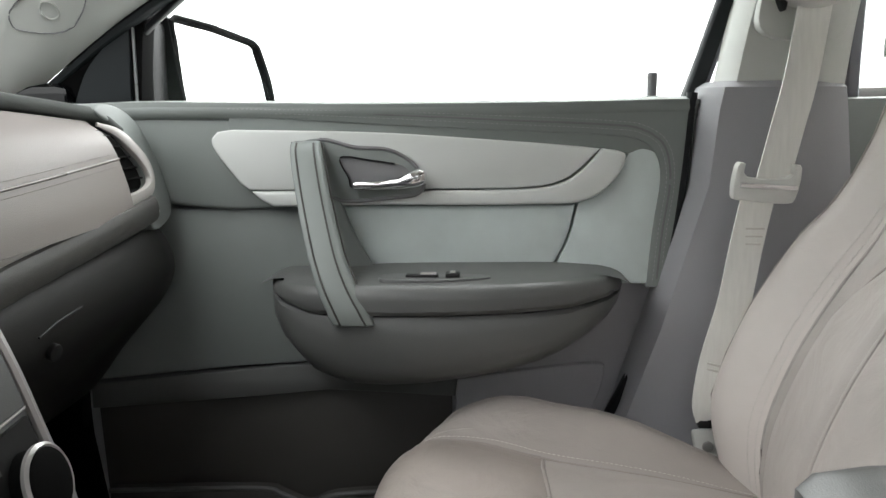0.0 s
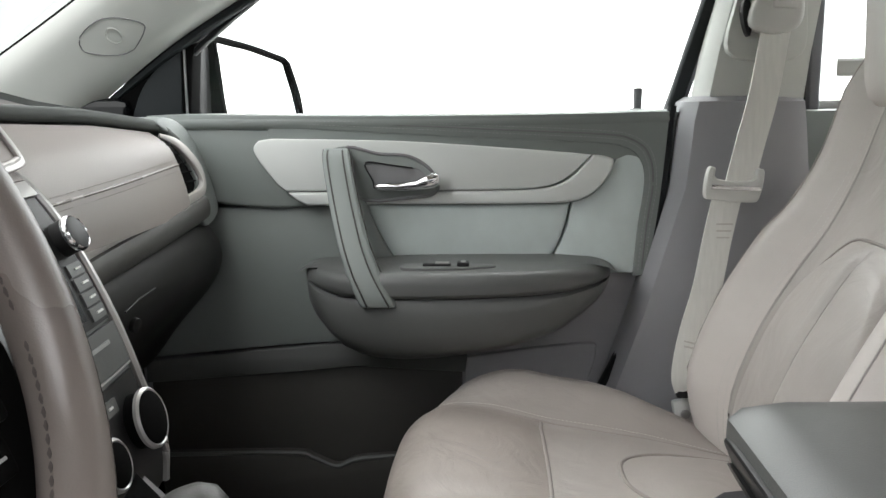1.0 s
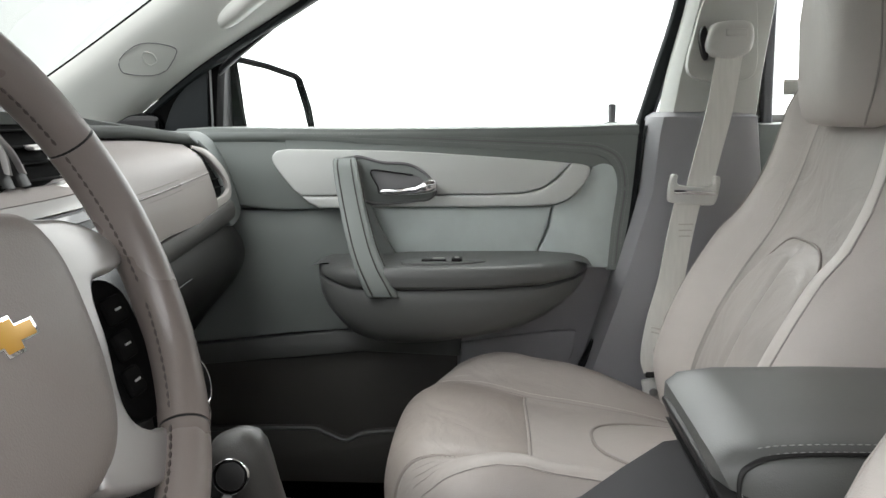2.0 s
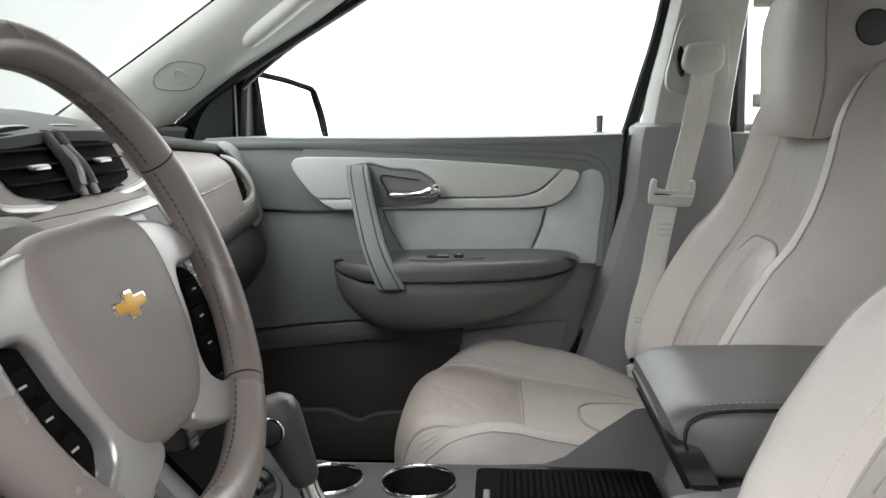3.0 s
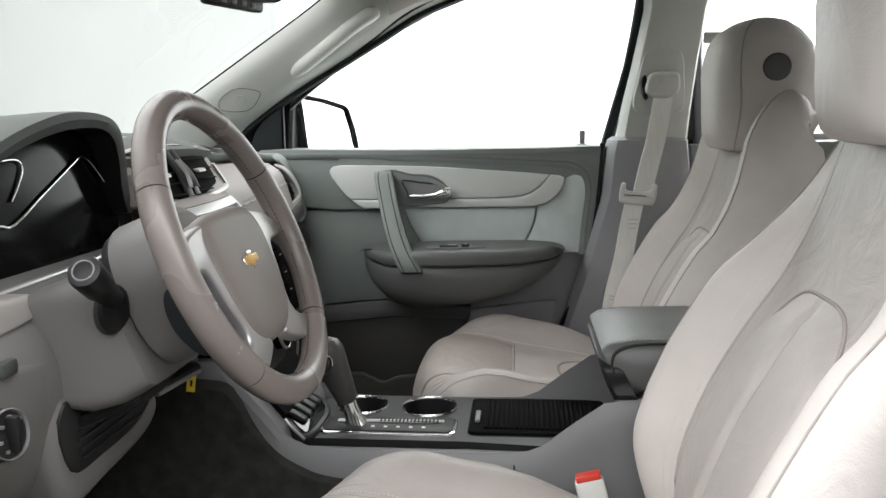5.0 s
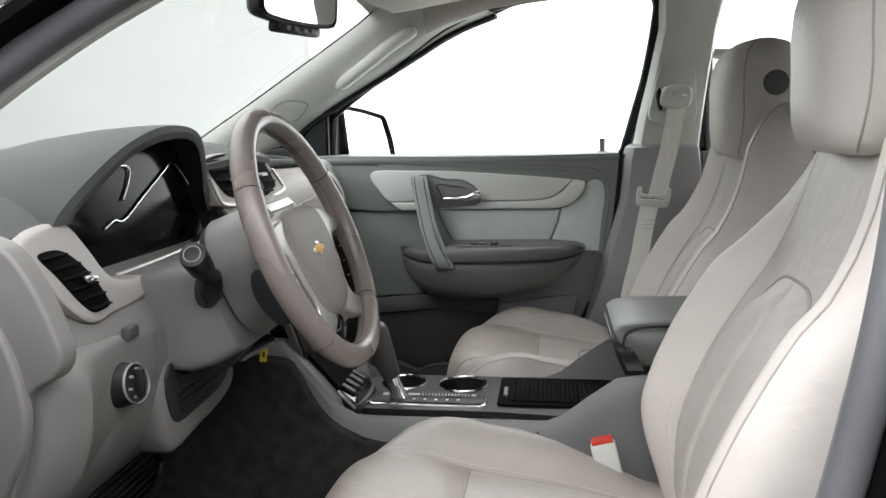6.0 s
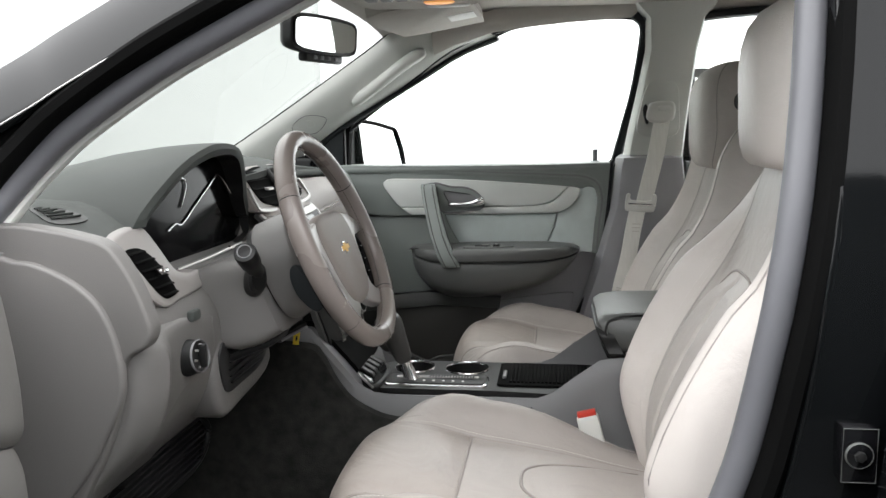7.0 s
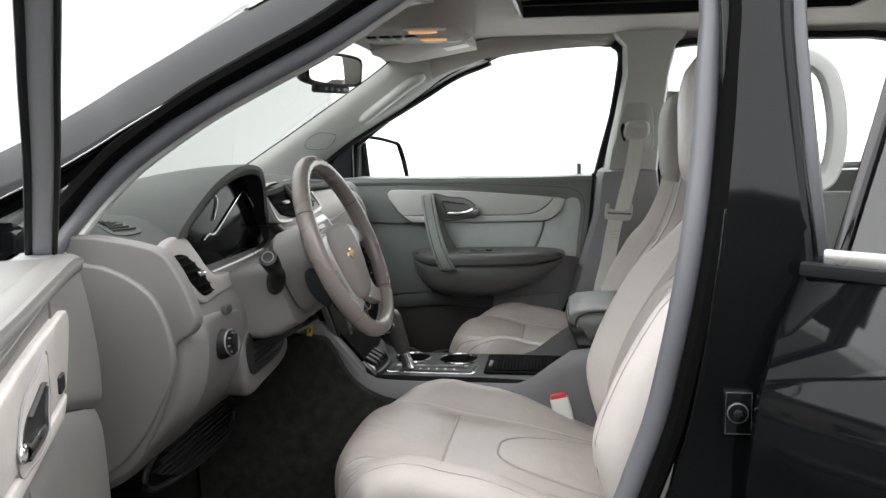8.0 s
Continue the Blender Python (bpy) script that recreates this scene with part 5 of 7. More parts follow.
# airbag hub: a soft five-sided pad
hub_half = [(0.052, 0.046), (0.078, 0.037), (0.088, 0.014), (0.086, -0.020), (0.079, -0.055), (0.065, -0.088), (0.040, -0.106)]
hub_line = [(0, 0.047)] + hub_half + [(0, -0.110)] + [(-y, z) for y, z in reversed(hub_half)]
hub = [V(0, y, z) for y, z in curve2(hub_line, 4, True)]
rings = []
for x, k in ((-0.035, 0.93), (-0.016, 0.985), (-0.010, 1.0), (-0.005, 0.975), (-0.0015, 0.92), (0.0005, 0.80), (0.0015, 0.62), (0.002, 0.40), (0.002, 0.18)):
    rings.append([V(x + 0.002 * (1 - ((p.z + 0.03) / 0.08) ** 2), p.y * k, -0.026 + (p.z + 0.026) * k) for p in hub])
pad = part("airbag_cover", loft(rings), WHEEL_HUB, wheel, "taupe vinyl hub cover")
# badge: a plain slanted cross in gold with a bright edge
badge = [(-0.0235, -0.0048), (-0.0080, -0.0048), (-0.0068, -0.0095), (0.0080, -0.0095), (0.0082, -0.0048), (0.0245, -0.0048), (0.0235, 0.0048), (0.0080, 0.0048), (0.0068, 0.0095), (-0.0080, 0.0095), (-0.0082, 0.0048), (-0.0245, 0.0048)]
part("badge", slab([(y * 1.0, z * 1.05 - 0.017) for y, z in badge], 0.0040, -0.004, 0.001, axis="x"), CHROME, pad, "bright badge frame")
part("badge_face", slab([(y * 0.90, z * 0.86 - 0.017) for y, z in badge], 0.0044, -0.003, 0.001, axis="x"), GOLD, pad, "gold cross-shaped badge")
for v in (-1, 1):
    # silver spoke bezel: from the rim at three o'clock down to the lower rim
    outer = [(v * y, z) for y, z in curve2([(0.050, 0.036), (0.095, 0.035), (0.128, 0.026), (0.150, 0.012), (0.153, -0.003), (0.137, -0.007), (0.110, -0.008), (0.099, -0.020), (0.092, -0.045), (0.079, -0.075), (0.081, -0.093), (0.100, -0.106), (0.124, -0.111), (0.114, -0.128), (0.090, -0.134), (0.058, -0.127), (0.026, -0.110), (0.045, -0.085), (0.062, -0.050), (0.072, 0.0)], 4, True)]
    part("spoke", slab(outer, -0.003, -0.018, 0.006, axis="x", segments=4), SILVER, wheel, "satin silver spoke")
    pod = [(v * y, z) for y, z in curve2([(0.108, -0.009), (0.132, -0.009), (0.149, -0.022), (0.151, -0.045), (0.143, -0.075), (0.128, -0.099), (0.108, -0.100), (0.088, -0.088), (0.084, -0.074), (0.096, -0.045), (0.102, -0.020)], 4, True)]
    switches = part("switch_pod", slab(pod, -0.011, -0.022, 0.003, axis="x"), VENT_BLACK, wheel, "black switch pod")
    for i in range(3):
        z = -0.030 - 0.022 * i
        y = v * (0.124 - 0.008 * i)
        part("button", box((-0.0095, y, z), (0.006, 0.026 - 0.003 * i, 0.0185), 0.004), VENT_BLACK, switches)
        part("button_mark", box((-0.0063, y, z), (0.001, 0.007, 0.0014), 0.0), THREAD_GREY, switches)
# column shroud, stalks and key
column = thing("steering_column", "grey plastic steering column cover with a stalk and key", "steering column")
ax = V(0.923, 0, 0.384)
c0 = V(-0.185, -0.390, 1.140)
upv = V(-0.384, 0, 0.923)
rings = []
for d, a, b, dz, pw in ((-0.022, 0.062, 0.060, 0.0, 2.4), (-0.030, 0.074, 0.070, 0, 2.4), (-0.048, 0.080, 0.076, -0.004, 2.6), (-0.075, 0.084, 0.082, -0.010, 2.8), (-0.082, 0.083, 0.082, -0.010, 2.8)):
    rings.append(oval(c0 + ax * d + upv * dz, (0, 1, 0), upv, a, b, pw, 32))
part("wheel_collar", loft(rings), DASH_LIGHT, column, "round grey collar behind the wheel")
part("collar_patch", slab(curve2([(-0.216, 1.114), (-0.205, 1.117), (-0.184, 1.090), (-0.168, 1.056), (-0.181, 1.049), (-0.204, 1.069), (-0.216, 1.094)], 4, True), -0.4735, -0.45, 0.002), SAIL, column, "dark slate insert in the collar")
part("collar_gap", loft([oval(c0 + ax * d + upv * -0.010, (0, 1, 0), upv, 0.078, 0.077, 2.8, 32) for d in (-0.080, -0.094)]), BLACK, column)
rings = []
for d, a, zt, zb in ((-0.086, 0.080, 0.020, -0.090), (-0.091, 0.088, 0.027, -0.098), (-0.13, 0.092, 0.038, -0.104), (-0.165, 0.092, 0.044, -0.100), (-0.185, 0.090, 0.042, -0.090), (-0.189, 0.084, 0.036, -0.084)):
    rings.append(oval(c0 + ax * d + upv * ((zt + zb) / 2), (0, 1, 0), upv, a * 1.06, (zt - zb) / 2, 9, 48))
part("column_gap", loft([oval(c0 + ax * d + upv * -0.030, (0, 1, 0), upv, 0.078, 0.052, 5, 28) for d in (-0.18, -0.30)]), BLACK, column)
part("shroud", loft(rings), DASH_LIGHT, column, "boxy grey column cover")
part("shroud_under", box(c0 + ax * -0.155 + upv * -0.104, (0.085, 0.16, 0.016), 0.008, pose(0, 0, 0, 0, -22.6, 0)), BLACK, column)
st0 = V(-0.264, -0.485, 1.100)
part("stalk_boot", loft([oval(st0 + V(0.012, -0.02, 0.006) * k, V(0.3, 0.9, 0), (0, 0, 1), r, r * 1.1, 2, 20) for k, r in ((-1.0, 0.026), (0.3, 0.022), (0.6, 0.016))]), BLACK, column)
p0 = V(-0.262, -0.492, 1.112)
d = V(0.006, -0.060, 0.040).normalized()
part("stalk", loft([oval(p0 + d * l, d.orthogonal(), d.cross(d.orthogonal()), r, r, 2, 24) for l, r in ((0, 0.012), (0.030, 0.013), (0.034, 0.0155), (0.066, 0.0168), (0.071, 0.0152), (0.0725, 0.010))]), BLACK, column, "black turn signal stalk")
part("stalk_ring", ringband(p0 + d * 0.0725, d, 0.0108, 0.0092, 0.001), SOFT_MID, column)
lev = [V(-0.292, -0.440, 0.984), V(-0.266, -0.405, 0.990), V(-0.240, -0.352, 1.000)]
part("tilt_lever", tube(spline(lev, 5), 0.012, 0.006, (0, 0, 1), 3, 12), BLACK, column, "black tilt lever")
part("tilt_lever_face", tube([lev[1] + V(0.008, -0.01, -0.004), lev[2] + V(0.008, -0.004, -0.004)], 0.0045, 0.0030, (0, 0, 1), 3, 10), SOFT_MID, column)
tagn = part("hanging_tag", box(V(-0.270, -0.290, 0.963), (0.011, 0.002, 0.034), 0.001, pose(0, 0, 0, 0, 8, 12)), YELLOW, column, "small yellow hanging tag")
part("tag_mark", box(V(-0.270, -0.2915, 0.958), (0.003, 0.001, 0.008), 0, pose(0, 0, 0, 0, 8, 12)), BLACK, tagn)
part("ignition", disc(c0 + V(-0.10, 0.088, -0.035), V(0.9, 0.4, 0), 0.018, 0.014, 0.003), BLACK, column)

# ---- dashboard ----
dash = thing("dashboard", "two-tone grey dashboard with stitched leather and round vents", "dashboard")


def crest(y):
    return along([(-0.76, 1.200), (-0.55, 1.222), (-0.30, 1.252), (0.0, 1.268), (0.10, 1.266), (0.20, 1.256), (0.35, 1.236), (0.45, 1.228), (0.55, 1.220), (0.67, 1.211), (0.76, 1.203)], y)


def dash_ring(y):
    k = smooth01((y + 0.25) / 0.30)
    z = crest(y)
    end = smooth01((abs(y) - 0.60) / 0.14) * (1 if y > 0 else 0.5)
    drv = [(-0.98, 1.165), (-0.80, z - 0.018), (-0.62, z), (-0.50, z - 0.002), (-0.450, z - 0.012), (-0.408, 1.165), (-0.370, 1.100), (-0.330, 1.052), (-0.328, 0.985), (-0.350, 0.920), (-0.412, 0.850), (-0.50, 0.790), (-0.70, 0.74), (-0.98, 0.74)]
    pas = [(-0.98, 1.165), (-0.80, z - 0.018), (-0.62, z), (-0.50, z - 0.004), (-0.458, z - 0.014), (-0.424, 1.165), (-0.404, 1.110), (-0.392, 1.068), (-0.400, 1.040), (-0.425, 1.00), (-0.440, 0.92), (-0.50, 0.82), (-0.65, 0.76), (-0.98, 0.74)]
    dip = smooth01((y + 0.600) / 0.03) * smooth01((-0.165 - y) / 0.03)
    drv = [(px - (along([(1.10, 0.0), (1.13, 0.075), (1.2, 0.085), (1.26, 0.05)], pz) if px > -0.5 and pz > 1.09 else 0) * dip, pz) for px, pz in drv]
    pts = [V(a[0] + (b[0] - a[0]) * k, a[1] + (b[1] - a[1]) * k, 0) for a, b in zip(drv, pas)]
    return [V(p.x - 0.05 * end * (1 if p.x > -0.6 else 0), y, p.y) for p in spline(pts, 4)]


part("dash_body", loft([dash_ring(y) for y in steps(-0.755, 0.755, 64)]), DASH_LIGHT, dash, "grey moulded dashboard body")


def top_at(u, v):
    y = v
    near = max(smooth01((-0.572 - y) / 0.012), smooth01((0.235 - abs(y)) / 0.06) * smooth01((y + 0.160) / 0.012))
    x = -0.97 + u * (0.97 - 0.458 + 0.052 * near)
    z = along([(-0.98, 1.165), (-0.80, crest(y) - 0.018), (-0.62, crest(y)), (-0.50, crest(y) - 0.003), (-0.450, crest(y) - 0.012), (-0.405, crest(y) - 0.030)], x)
    return V(x, y, z + 0.004), V(0, 0, 1)


part("dash_top", sheet(top_at, steps(0, 1, 24), steps(-0.745, 0.74, 120), 0.012), DASH_TOP, dash, "darker grey dash top")
# hood over the instruments
lip = [(-0.566, 1.189), (-0.553, 1.200), (-0.500, 1.225), (-0.436, 1.252), (-0.373, 1.269), (-0.304, 1.279), (-0.238, 1.279), (-0.202, 1.265), (-0.190, 1.232), (-0.188, 1.197), (-0.176, 1.163)]
lip_c = curve2(lip, 5)
crown = curve2([(-0.600, 1.190), (-0.572, 1.210), (-0.510, 1.241), (-0.440, 1.270), (-0.373, 1.289), (-0.304, 1.300), (-0.228, 1.298), (-0.182, 1.281), (-0.168, 1.240), (-0.166, 1.200), (-0.156, 1.163)], 5)
hood = []
for x, k in ((-0.90, 0.0), (-0.82, 0.10), (-0.74, 0.32), (-0.66, 0.58), (-0.58, 0.79), (-0.50, 0.93), (-0.44, 0.99), (-0.405, 1.0), (-0.396, 0.985)):
    row = []
    for y, z in crown:
        base = min(z, crest(y) - 0.030)
        w = 1 + 0.30 * (1 - k)
        row.append(V(x, -0.36 + (y + 0.36) * w, base + (z - base) * k))
    hood.append(row)
hood.append([V(-0.3915, 0.5 * (a + p), 0.5 * (b + q)) for (a, b), (p, q) in zip(crown, lip_c)])
hood.append([V(-0.394, y, z) for y, z in lip_c])
part("instrument_hood", loft(hood, cap=False, closed=False), DASH_TOP, dash, "grey arched hood over the instruments")
face = [(y, z) for y, z in lip_c] + curve2([(-0.164, 1.160), (-0.173, 1.131), (-0.222, 1.119)], 3) + [(-0.477, 1.1135), (-0.520, 1.149)]
clus = part("instrument_panel", lay_back(slab(face, -0.408, -0.46, 0.002, axis="x"), 1.115, 0.15), LENS_BLACK, dash, "dark instrument cluster behind clear glass")
part("hood_lining", loft([[V(-0.3945, y, z) for y, z in face[:-2]], [V(-0.45, y, z) for y, z in face[:-2]]], cap=False, closed=False), BLACK, clus)
line = spline([V(-0.4055, -0.548, 1.188), V(-0.4055, -0.518, 1.206), V(-0.4055, -0.458, 1.234), V(-0.4055, -0.410, 1.245), V(-0.4055, -0.375, 1.246), V(-0.4055, -0.366, 1.238), V(-0.4055, -0.377, 1.222), V(-0.4055, -0.400, 1.201)], 6)
part("cluster_trim", lay_back(tube(line, 0.0018), 1.115, 0.15), CHROME, clus, "bright dial outline")
line = spline([V(-0.4055, -0.460, 1.169), V(-0.4055, -0.431, 1.177), V(-0.4055, -0.406, 1.175), V(-0.4055, -0.339, 1.202), V(-0.4055, -0.240, 1.242)], 6) + spline([V(-0.4055, -0.234, 1.244), V(-0.4055, -0.212, 1.234), V(-0.4055, -0.180, 1.197), V(-0.4055, -0.172, 1.175)], 5)
part("cluster_trim", lay_back(tube(line, 0.0018), 1.115, 0.15), CHROME, clus, "bright dial outline")
part("cluster_strip", tube([V(-0.393, -0.480, 1.1115), V(-0.392, -0.36, 1.113), V(-0.393, -0.215, 1.117)], 0.0035, 0.0035, n=8), SILVER, dash, "bright strip under the instruments")
part("cluster_apron", sheet(lambda u, v: (V(-0.392 + 0.030 * u, -0.535 + 0.375 * v, 1.110 + 0.010 * smooth01((v - 0.7) / 0.3) - 0.045 * u), V(0.8, 0, 0.6)), steps(0, 1, 5), steps(0, 1, 12), 0.02), CREAM, dash, "pale panel under the instruments")
# pale bezel and vent at the driver's end


def vent(parent, outline, x, depth, blades, z0=1.12, rate=0.0, label="black louvred air vent"):
    v = part("vent", lay_back(slab(outline, x - 0.0030, x - depth, 0.001, axis="x"), z0, rate), VENT_BLACK, parent, label)
    ys = [p[0] for p in outline]
    zs = [p[1] for p in outline]
    lo, hi = min(zs), max(zs)
    for i in range(blades):
        z = lo + (hi - lo) * (i + 0.5) / blades
        hits = []
        for (ya, za), (yb, zb) in zip(outline, outline[1:] + outline[:1]):
            if (za - z) * (zb - z) < 0:
                hits.append(ya + (yb - ya) * (z - za) / (zb - za))
        if len(hits) >= 2:
            a, b = min(hits) + 0.003, max(hits) - 0.003
            if b > a:
                part("louvre", lay_back(box((x - 0.0020, (a + b) / 2, z), (0.008, b - a, 0.0018), 0.0005, pose(0, 0, 0, 0, 12, 0)), z0, rate), VENT_BLACK, v)
    return v


bez = curve2([(-0.672, 1.165), (-0.662, 1.182), (-0.617, 1.191), (-0.574, 1.190), (-0.557, 1.165), (-0.541, 1.127), (-0.512, 1.114), (-0.468, 1.111), (-0.470, 1.094), (-0.490, 1.087), (-0.565, 1.084), (-0.615, 1.084), (-0.650, 1.120)], 4, True)
bezel = part("vent_bezel", lay_back(slab(bez, -0.352, -0.43, 0.006, axis="x", segments=3), 1.095, 0.45), CREAM, dash, "cream vent surround")
vent(bezel, curve2([(-0.652, 1.162), (-0.640, 1.167), (-0.611, 1.165), (-0.592, 1.154), (-0.577, 1.135), (-0.568, 1.112), (-0.567, 1.097), (-0.580, 1.093), (-0.606, 1.094), (-0.622, 1.110), (-0.638, 1.140)], 4, True), -0.3485, 0.02, 6, 1.095, 0.45)
part("vent_tab", lay_back(box((-0.343, -0.596, 1.131), (0.012, 0.020, 0.007), 0.002), 1.095, 0.45), CHROME, bezel)
# end cap with its round cover, switch for the lights
cap_line = curve2([(-0.62, 1.198), (-0.481, 1.214), (-0.412, 1.208), (-0.376, 1.201), (-0.350, 1.193), (-0.333, 1.178), (-0.314, 1.146), (-0.300, 1.110), (-0.295, 1.086), (-0.304, 1.066), (-0.332, 1.045), (-0.345, 0.98), (-0.38, 0.90), (-0.44, 0.83), (-0.62, 0.79)], 5, True)
part("end_cap", slab(cap_line, -0.762, -0.736, 0.005, segments=3), DASH_LIGHT, dash, "smooth grey dash end cap")
part("fuse_cover", slab(curve2([(-0.57, 1.170), (-0.459, 1.172), (-0.423, 1.165), (-0.387, 1.148), (-0.357, 1.122), (-0.339, 1.085), (-0.331, 1.041), (-0.334, 1.004), (-0.352, 0.965), (-0.39, 0.90), (-0.45, 0.845), (-0.57, 0.815)], 5, True), -0.771, -0.758, 0.005, segments=3), DASH_LIGHT, dash, "rounded side cover")
rings = []
for y, k in ((-0.748, 0.012), (-0.746, 0.006), (-0.740, 0.0015), (-0.728, 0.0), (-0.706, 0.0), (-0.700, 0.0), (-0.694, 0.0), (-0.675, 0.0), (-0.655, 0.0), (-0.63, 0.0), (-0.60, 0.0), (-0.55, 0.0), (-0.52, 0.0), (-0.505, 0.003), (-0.500, 0.010)):
    d = along([(-0.75, 0.0), (-0.70, 0.018), (-0.694, 0.016), (-0.655, 0.0), (-0.5, 0.0)], y) - k
    drop = 0.010 * smooth01((y + 0.60) / 0.09)
    side = curve2([(-0.345, 1.066 - drop), (-0.330, 1.062 - k - drop), (-0.3245 + d, 1.046 - k - drop), (-0.3235 + d, 1.010), (-0.330 + d, 0.972), (-0.352 + d, 0.925), (-0.392 + d * 0.3, 0.875), (-0.450 + d * 0.2, 0.812 + k), (-0.52, 0.785 + k)], 5)
    rings.append([V(x, y, z) for x, z in side] + [V(-0.56, y, 0.80), V(-0.56, y, 1.05)])
part("lower_panel", loft(rings), DASH_LIGHT, dash, "grey knee panel")
AIM = (1, -0.12, 0.16)
sw = part("light_switch", disc((-0.326, -0.606, 1.011), AIM, 0.0265, 0.022, 0.006, 28, 0.023), BLACK, dash, "black rotary light switch")
part("switch_ring", ringband((-0.3060, -0.6085, 1.0140), AIM, 0.0235, 0.0217, 0.003), SOFT_MID, sw)
part("switch_grip", box((-0.301, -0.609, 1.015), (0.012, 0.009, 0.034), 0.003), BLACK, sw)
for a in range(5):
    q = radians(40 + 50 * a)
    part("switch_mark", box((-0.3035, -0.6090 + 0.016 * math.cos(q), 1.0150 + 0.016 * math.sin(q)), (0.004, 0.003, 0.0025), 0), SILVER, sw)
part("hood_release", box((-0.326, -0.575, 1.064), (0.012, 0.026, 0.016), 0.004), DASH_TOP, dash)
part("under_tray", slab(curve2([(-0.500, 1.010), (-0.300, 1.000), (-0.274, 0.945), (-0.272, 0.915), (-0.310, 0.894), (-0.400, 0.884), (-0.500, 0.888)], 4, True), -0.324, -0.42, 0.014, axis="x", segments=3), DASH_LIGHT, dash, "grey lower dash edge")
hollow = part("under_tray_hollow", slab(curve2([(-0.492, 1.000), (-0.330, 0.990), (-0.300, 0.965), (-0.302, 0.940), (-0.340, 0.922), (-0.420, 0.918), (-0.488, 0.925)], 4, True), -0.321, -0.36, 0.002, axis="x"), BLACK, dash, "ribbed black open tray")
for i in range(6):
    z = 0.932 + 0.011 * i
    part("rib", box((-0.319, -0.400, z), (0.004, 0.150 - 0.006 * abs(i - 2), 0.003), 0.001), BLACK, hollow)
pad_line = curve2([(-0.66, 0.800), (-0.606, 0.823), (-0.48, 0.836), (-0.373, 0.831), (-0.310, 0.815), (-0.281, 0.784), (-0.296, 0.754), (-0.351, 0.735), (-0.46, 0.735), (-0.60, 0.750), (-0.66, 0.77)], 4, True)
low = part("kick_panel", slab(pad_line, -0.452, -0.47, 0.003, axis="x"), VENT_BLACK, dash, "ribbed black lower closing panel")
part("pad_rim", tube([V(-0.449, y, z) for y, z in pad_line], 0.006, 0.006, closed=True, n=8), BLACK, low)
for i in range(9):
    z = 0.744 + 0.0105 * i
    part("rib", box((-0.447, -0.470 + 0.008 * abs(i - 4), z), (0.012, 0.330 - 0.030 * abs(i - 4), 0.0042), 0.001), BLACK, low)
# defroster slots on the dash top
def on_top(x, y, lift):
    u = (x + 0.97) / (0.97 - 0.458 + 0.052 * smooth01((-0.572 - y) / 0.012))  # the driver's end
    return top_at(u, y)[0] + V(0, 0, lift)


ol = [(x + 0.004, y - 0.012) for x, y in curve2([(-0.548, -0.590), (-0.505, -0.588), (-0.462, -0.600), (-0.450, -0.618), (-0.458, -0.650), (-0.480, -0.655), (-0.515, -0.628)], 4, True)]
dfr = part("defrost_grille", loft([[on_top(x, y, -0.004) for x, y in ol], [on_top(x, y, 0.0012) for x, y in ol]]), BLACK, dash, "black side defroster grille")
for i in range(6):
    t = (i + 0.6) / 6.4
    pa = on_top(-0.538 + 0.066 * t, -0.606 - 0.055 * t, 0.002)
    pb = on_top(-0.535 + 0.085 * t, -0.600 - 0.020 * t, 0.002)
    part("slat", tube([pa, pb], 0.0022, 0.0016, n=6), DASH_TOP, dfr)

# passenger's side: stitched leather face, bright strip, end vent, glove box


def face_at(u, v):
    """u 0..1 down the face, v: y."""
    ring = spline([V(-0.440, along([(0.10, 1.213), (0.24, 1.208), (0.40, 1.203), (0.64, 1.186)], v), 0), V(-0.408, 1.165, 0), V(-0.388, 1.110, 0), V(-0.380, 1.066, 0)], 8)
    k = u * (len(ring) - 1)
    i = min(int(k), len(ring) - 2)
    p = ring[i].lerp(ring[i + 1], k - i)
    return V(p.x + 0.021 - 0.013 * smooth01((v - 0.3) / 0.35), v, p.y), V(0.95, 0, 0.3)


def skin(u, v):
    # the field narrows upwards towards the screen
    y = 0.585 - (1 - v) * (0.585 - (0.10 + 0.10 * u))
    return face_at(0.02 + 0.92 * u, y)


part("leather_face", sheet(skin, steps(0, 1, 14), steps(0, 1, 30), 0.012), DASH_SKIN, dash, "taupe stitched leather face")
for e in (-0.045, 0.045):
    row = [skin(0.60 + e - 0.10 * v, v)[0] + V(0.0012, 0, 0) for v in steps(0.02, 0.98, 90)]
    part("stitching", stitches(row, 0.006, 0.004, 0.0005), WHEEL_SKIN, dash)
part("seam", tube([skin(0.60 - 0.10 * v, v)[0] + V(0.0003, 0, 0) for v in steps(0.0, 1, 40)], 0.0015), WHEEL_SKIN, dash)
part("top_lip", tube(spline([V(-0.436 + 0.006 * k, y, z) for k, y, z in ((0, 0.10, 1.222), (0, 0.24, 1.217), (0, 0.40, 1.212), (0, 0.58, 1.199), (0.5, 0.625, 1.193), (2.5, 0.655, 1.172))], 8), 0.012, 0.009, (0, 0, 1), 2.6, 14), DASH_TOP, dash, "dark grey rolled edge over the leather")
strip = [V(-0.418, 0.595, 1.184), V(-0.404, 0.625, 1.170), V(-0.388, 0.654, 1.137), V(-0.381, 0.659, 1.112), V(-0.379, 0.640, 1.097), V(-0.380, 0.586, 1.090), V(-0.376, 0.440, 1.080), V(-0.372, 0.31, 1.072), V(-0.370, 0.22, 1.064)]
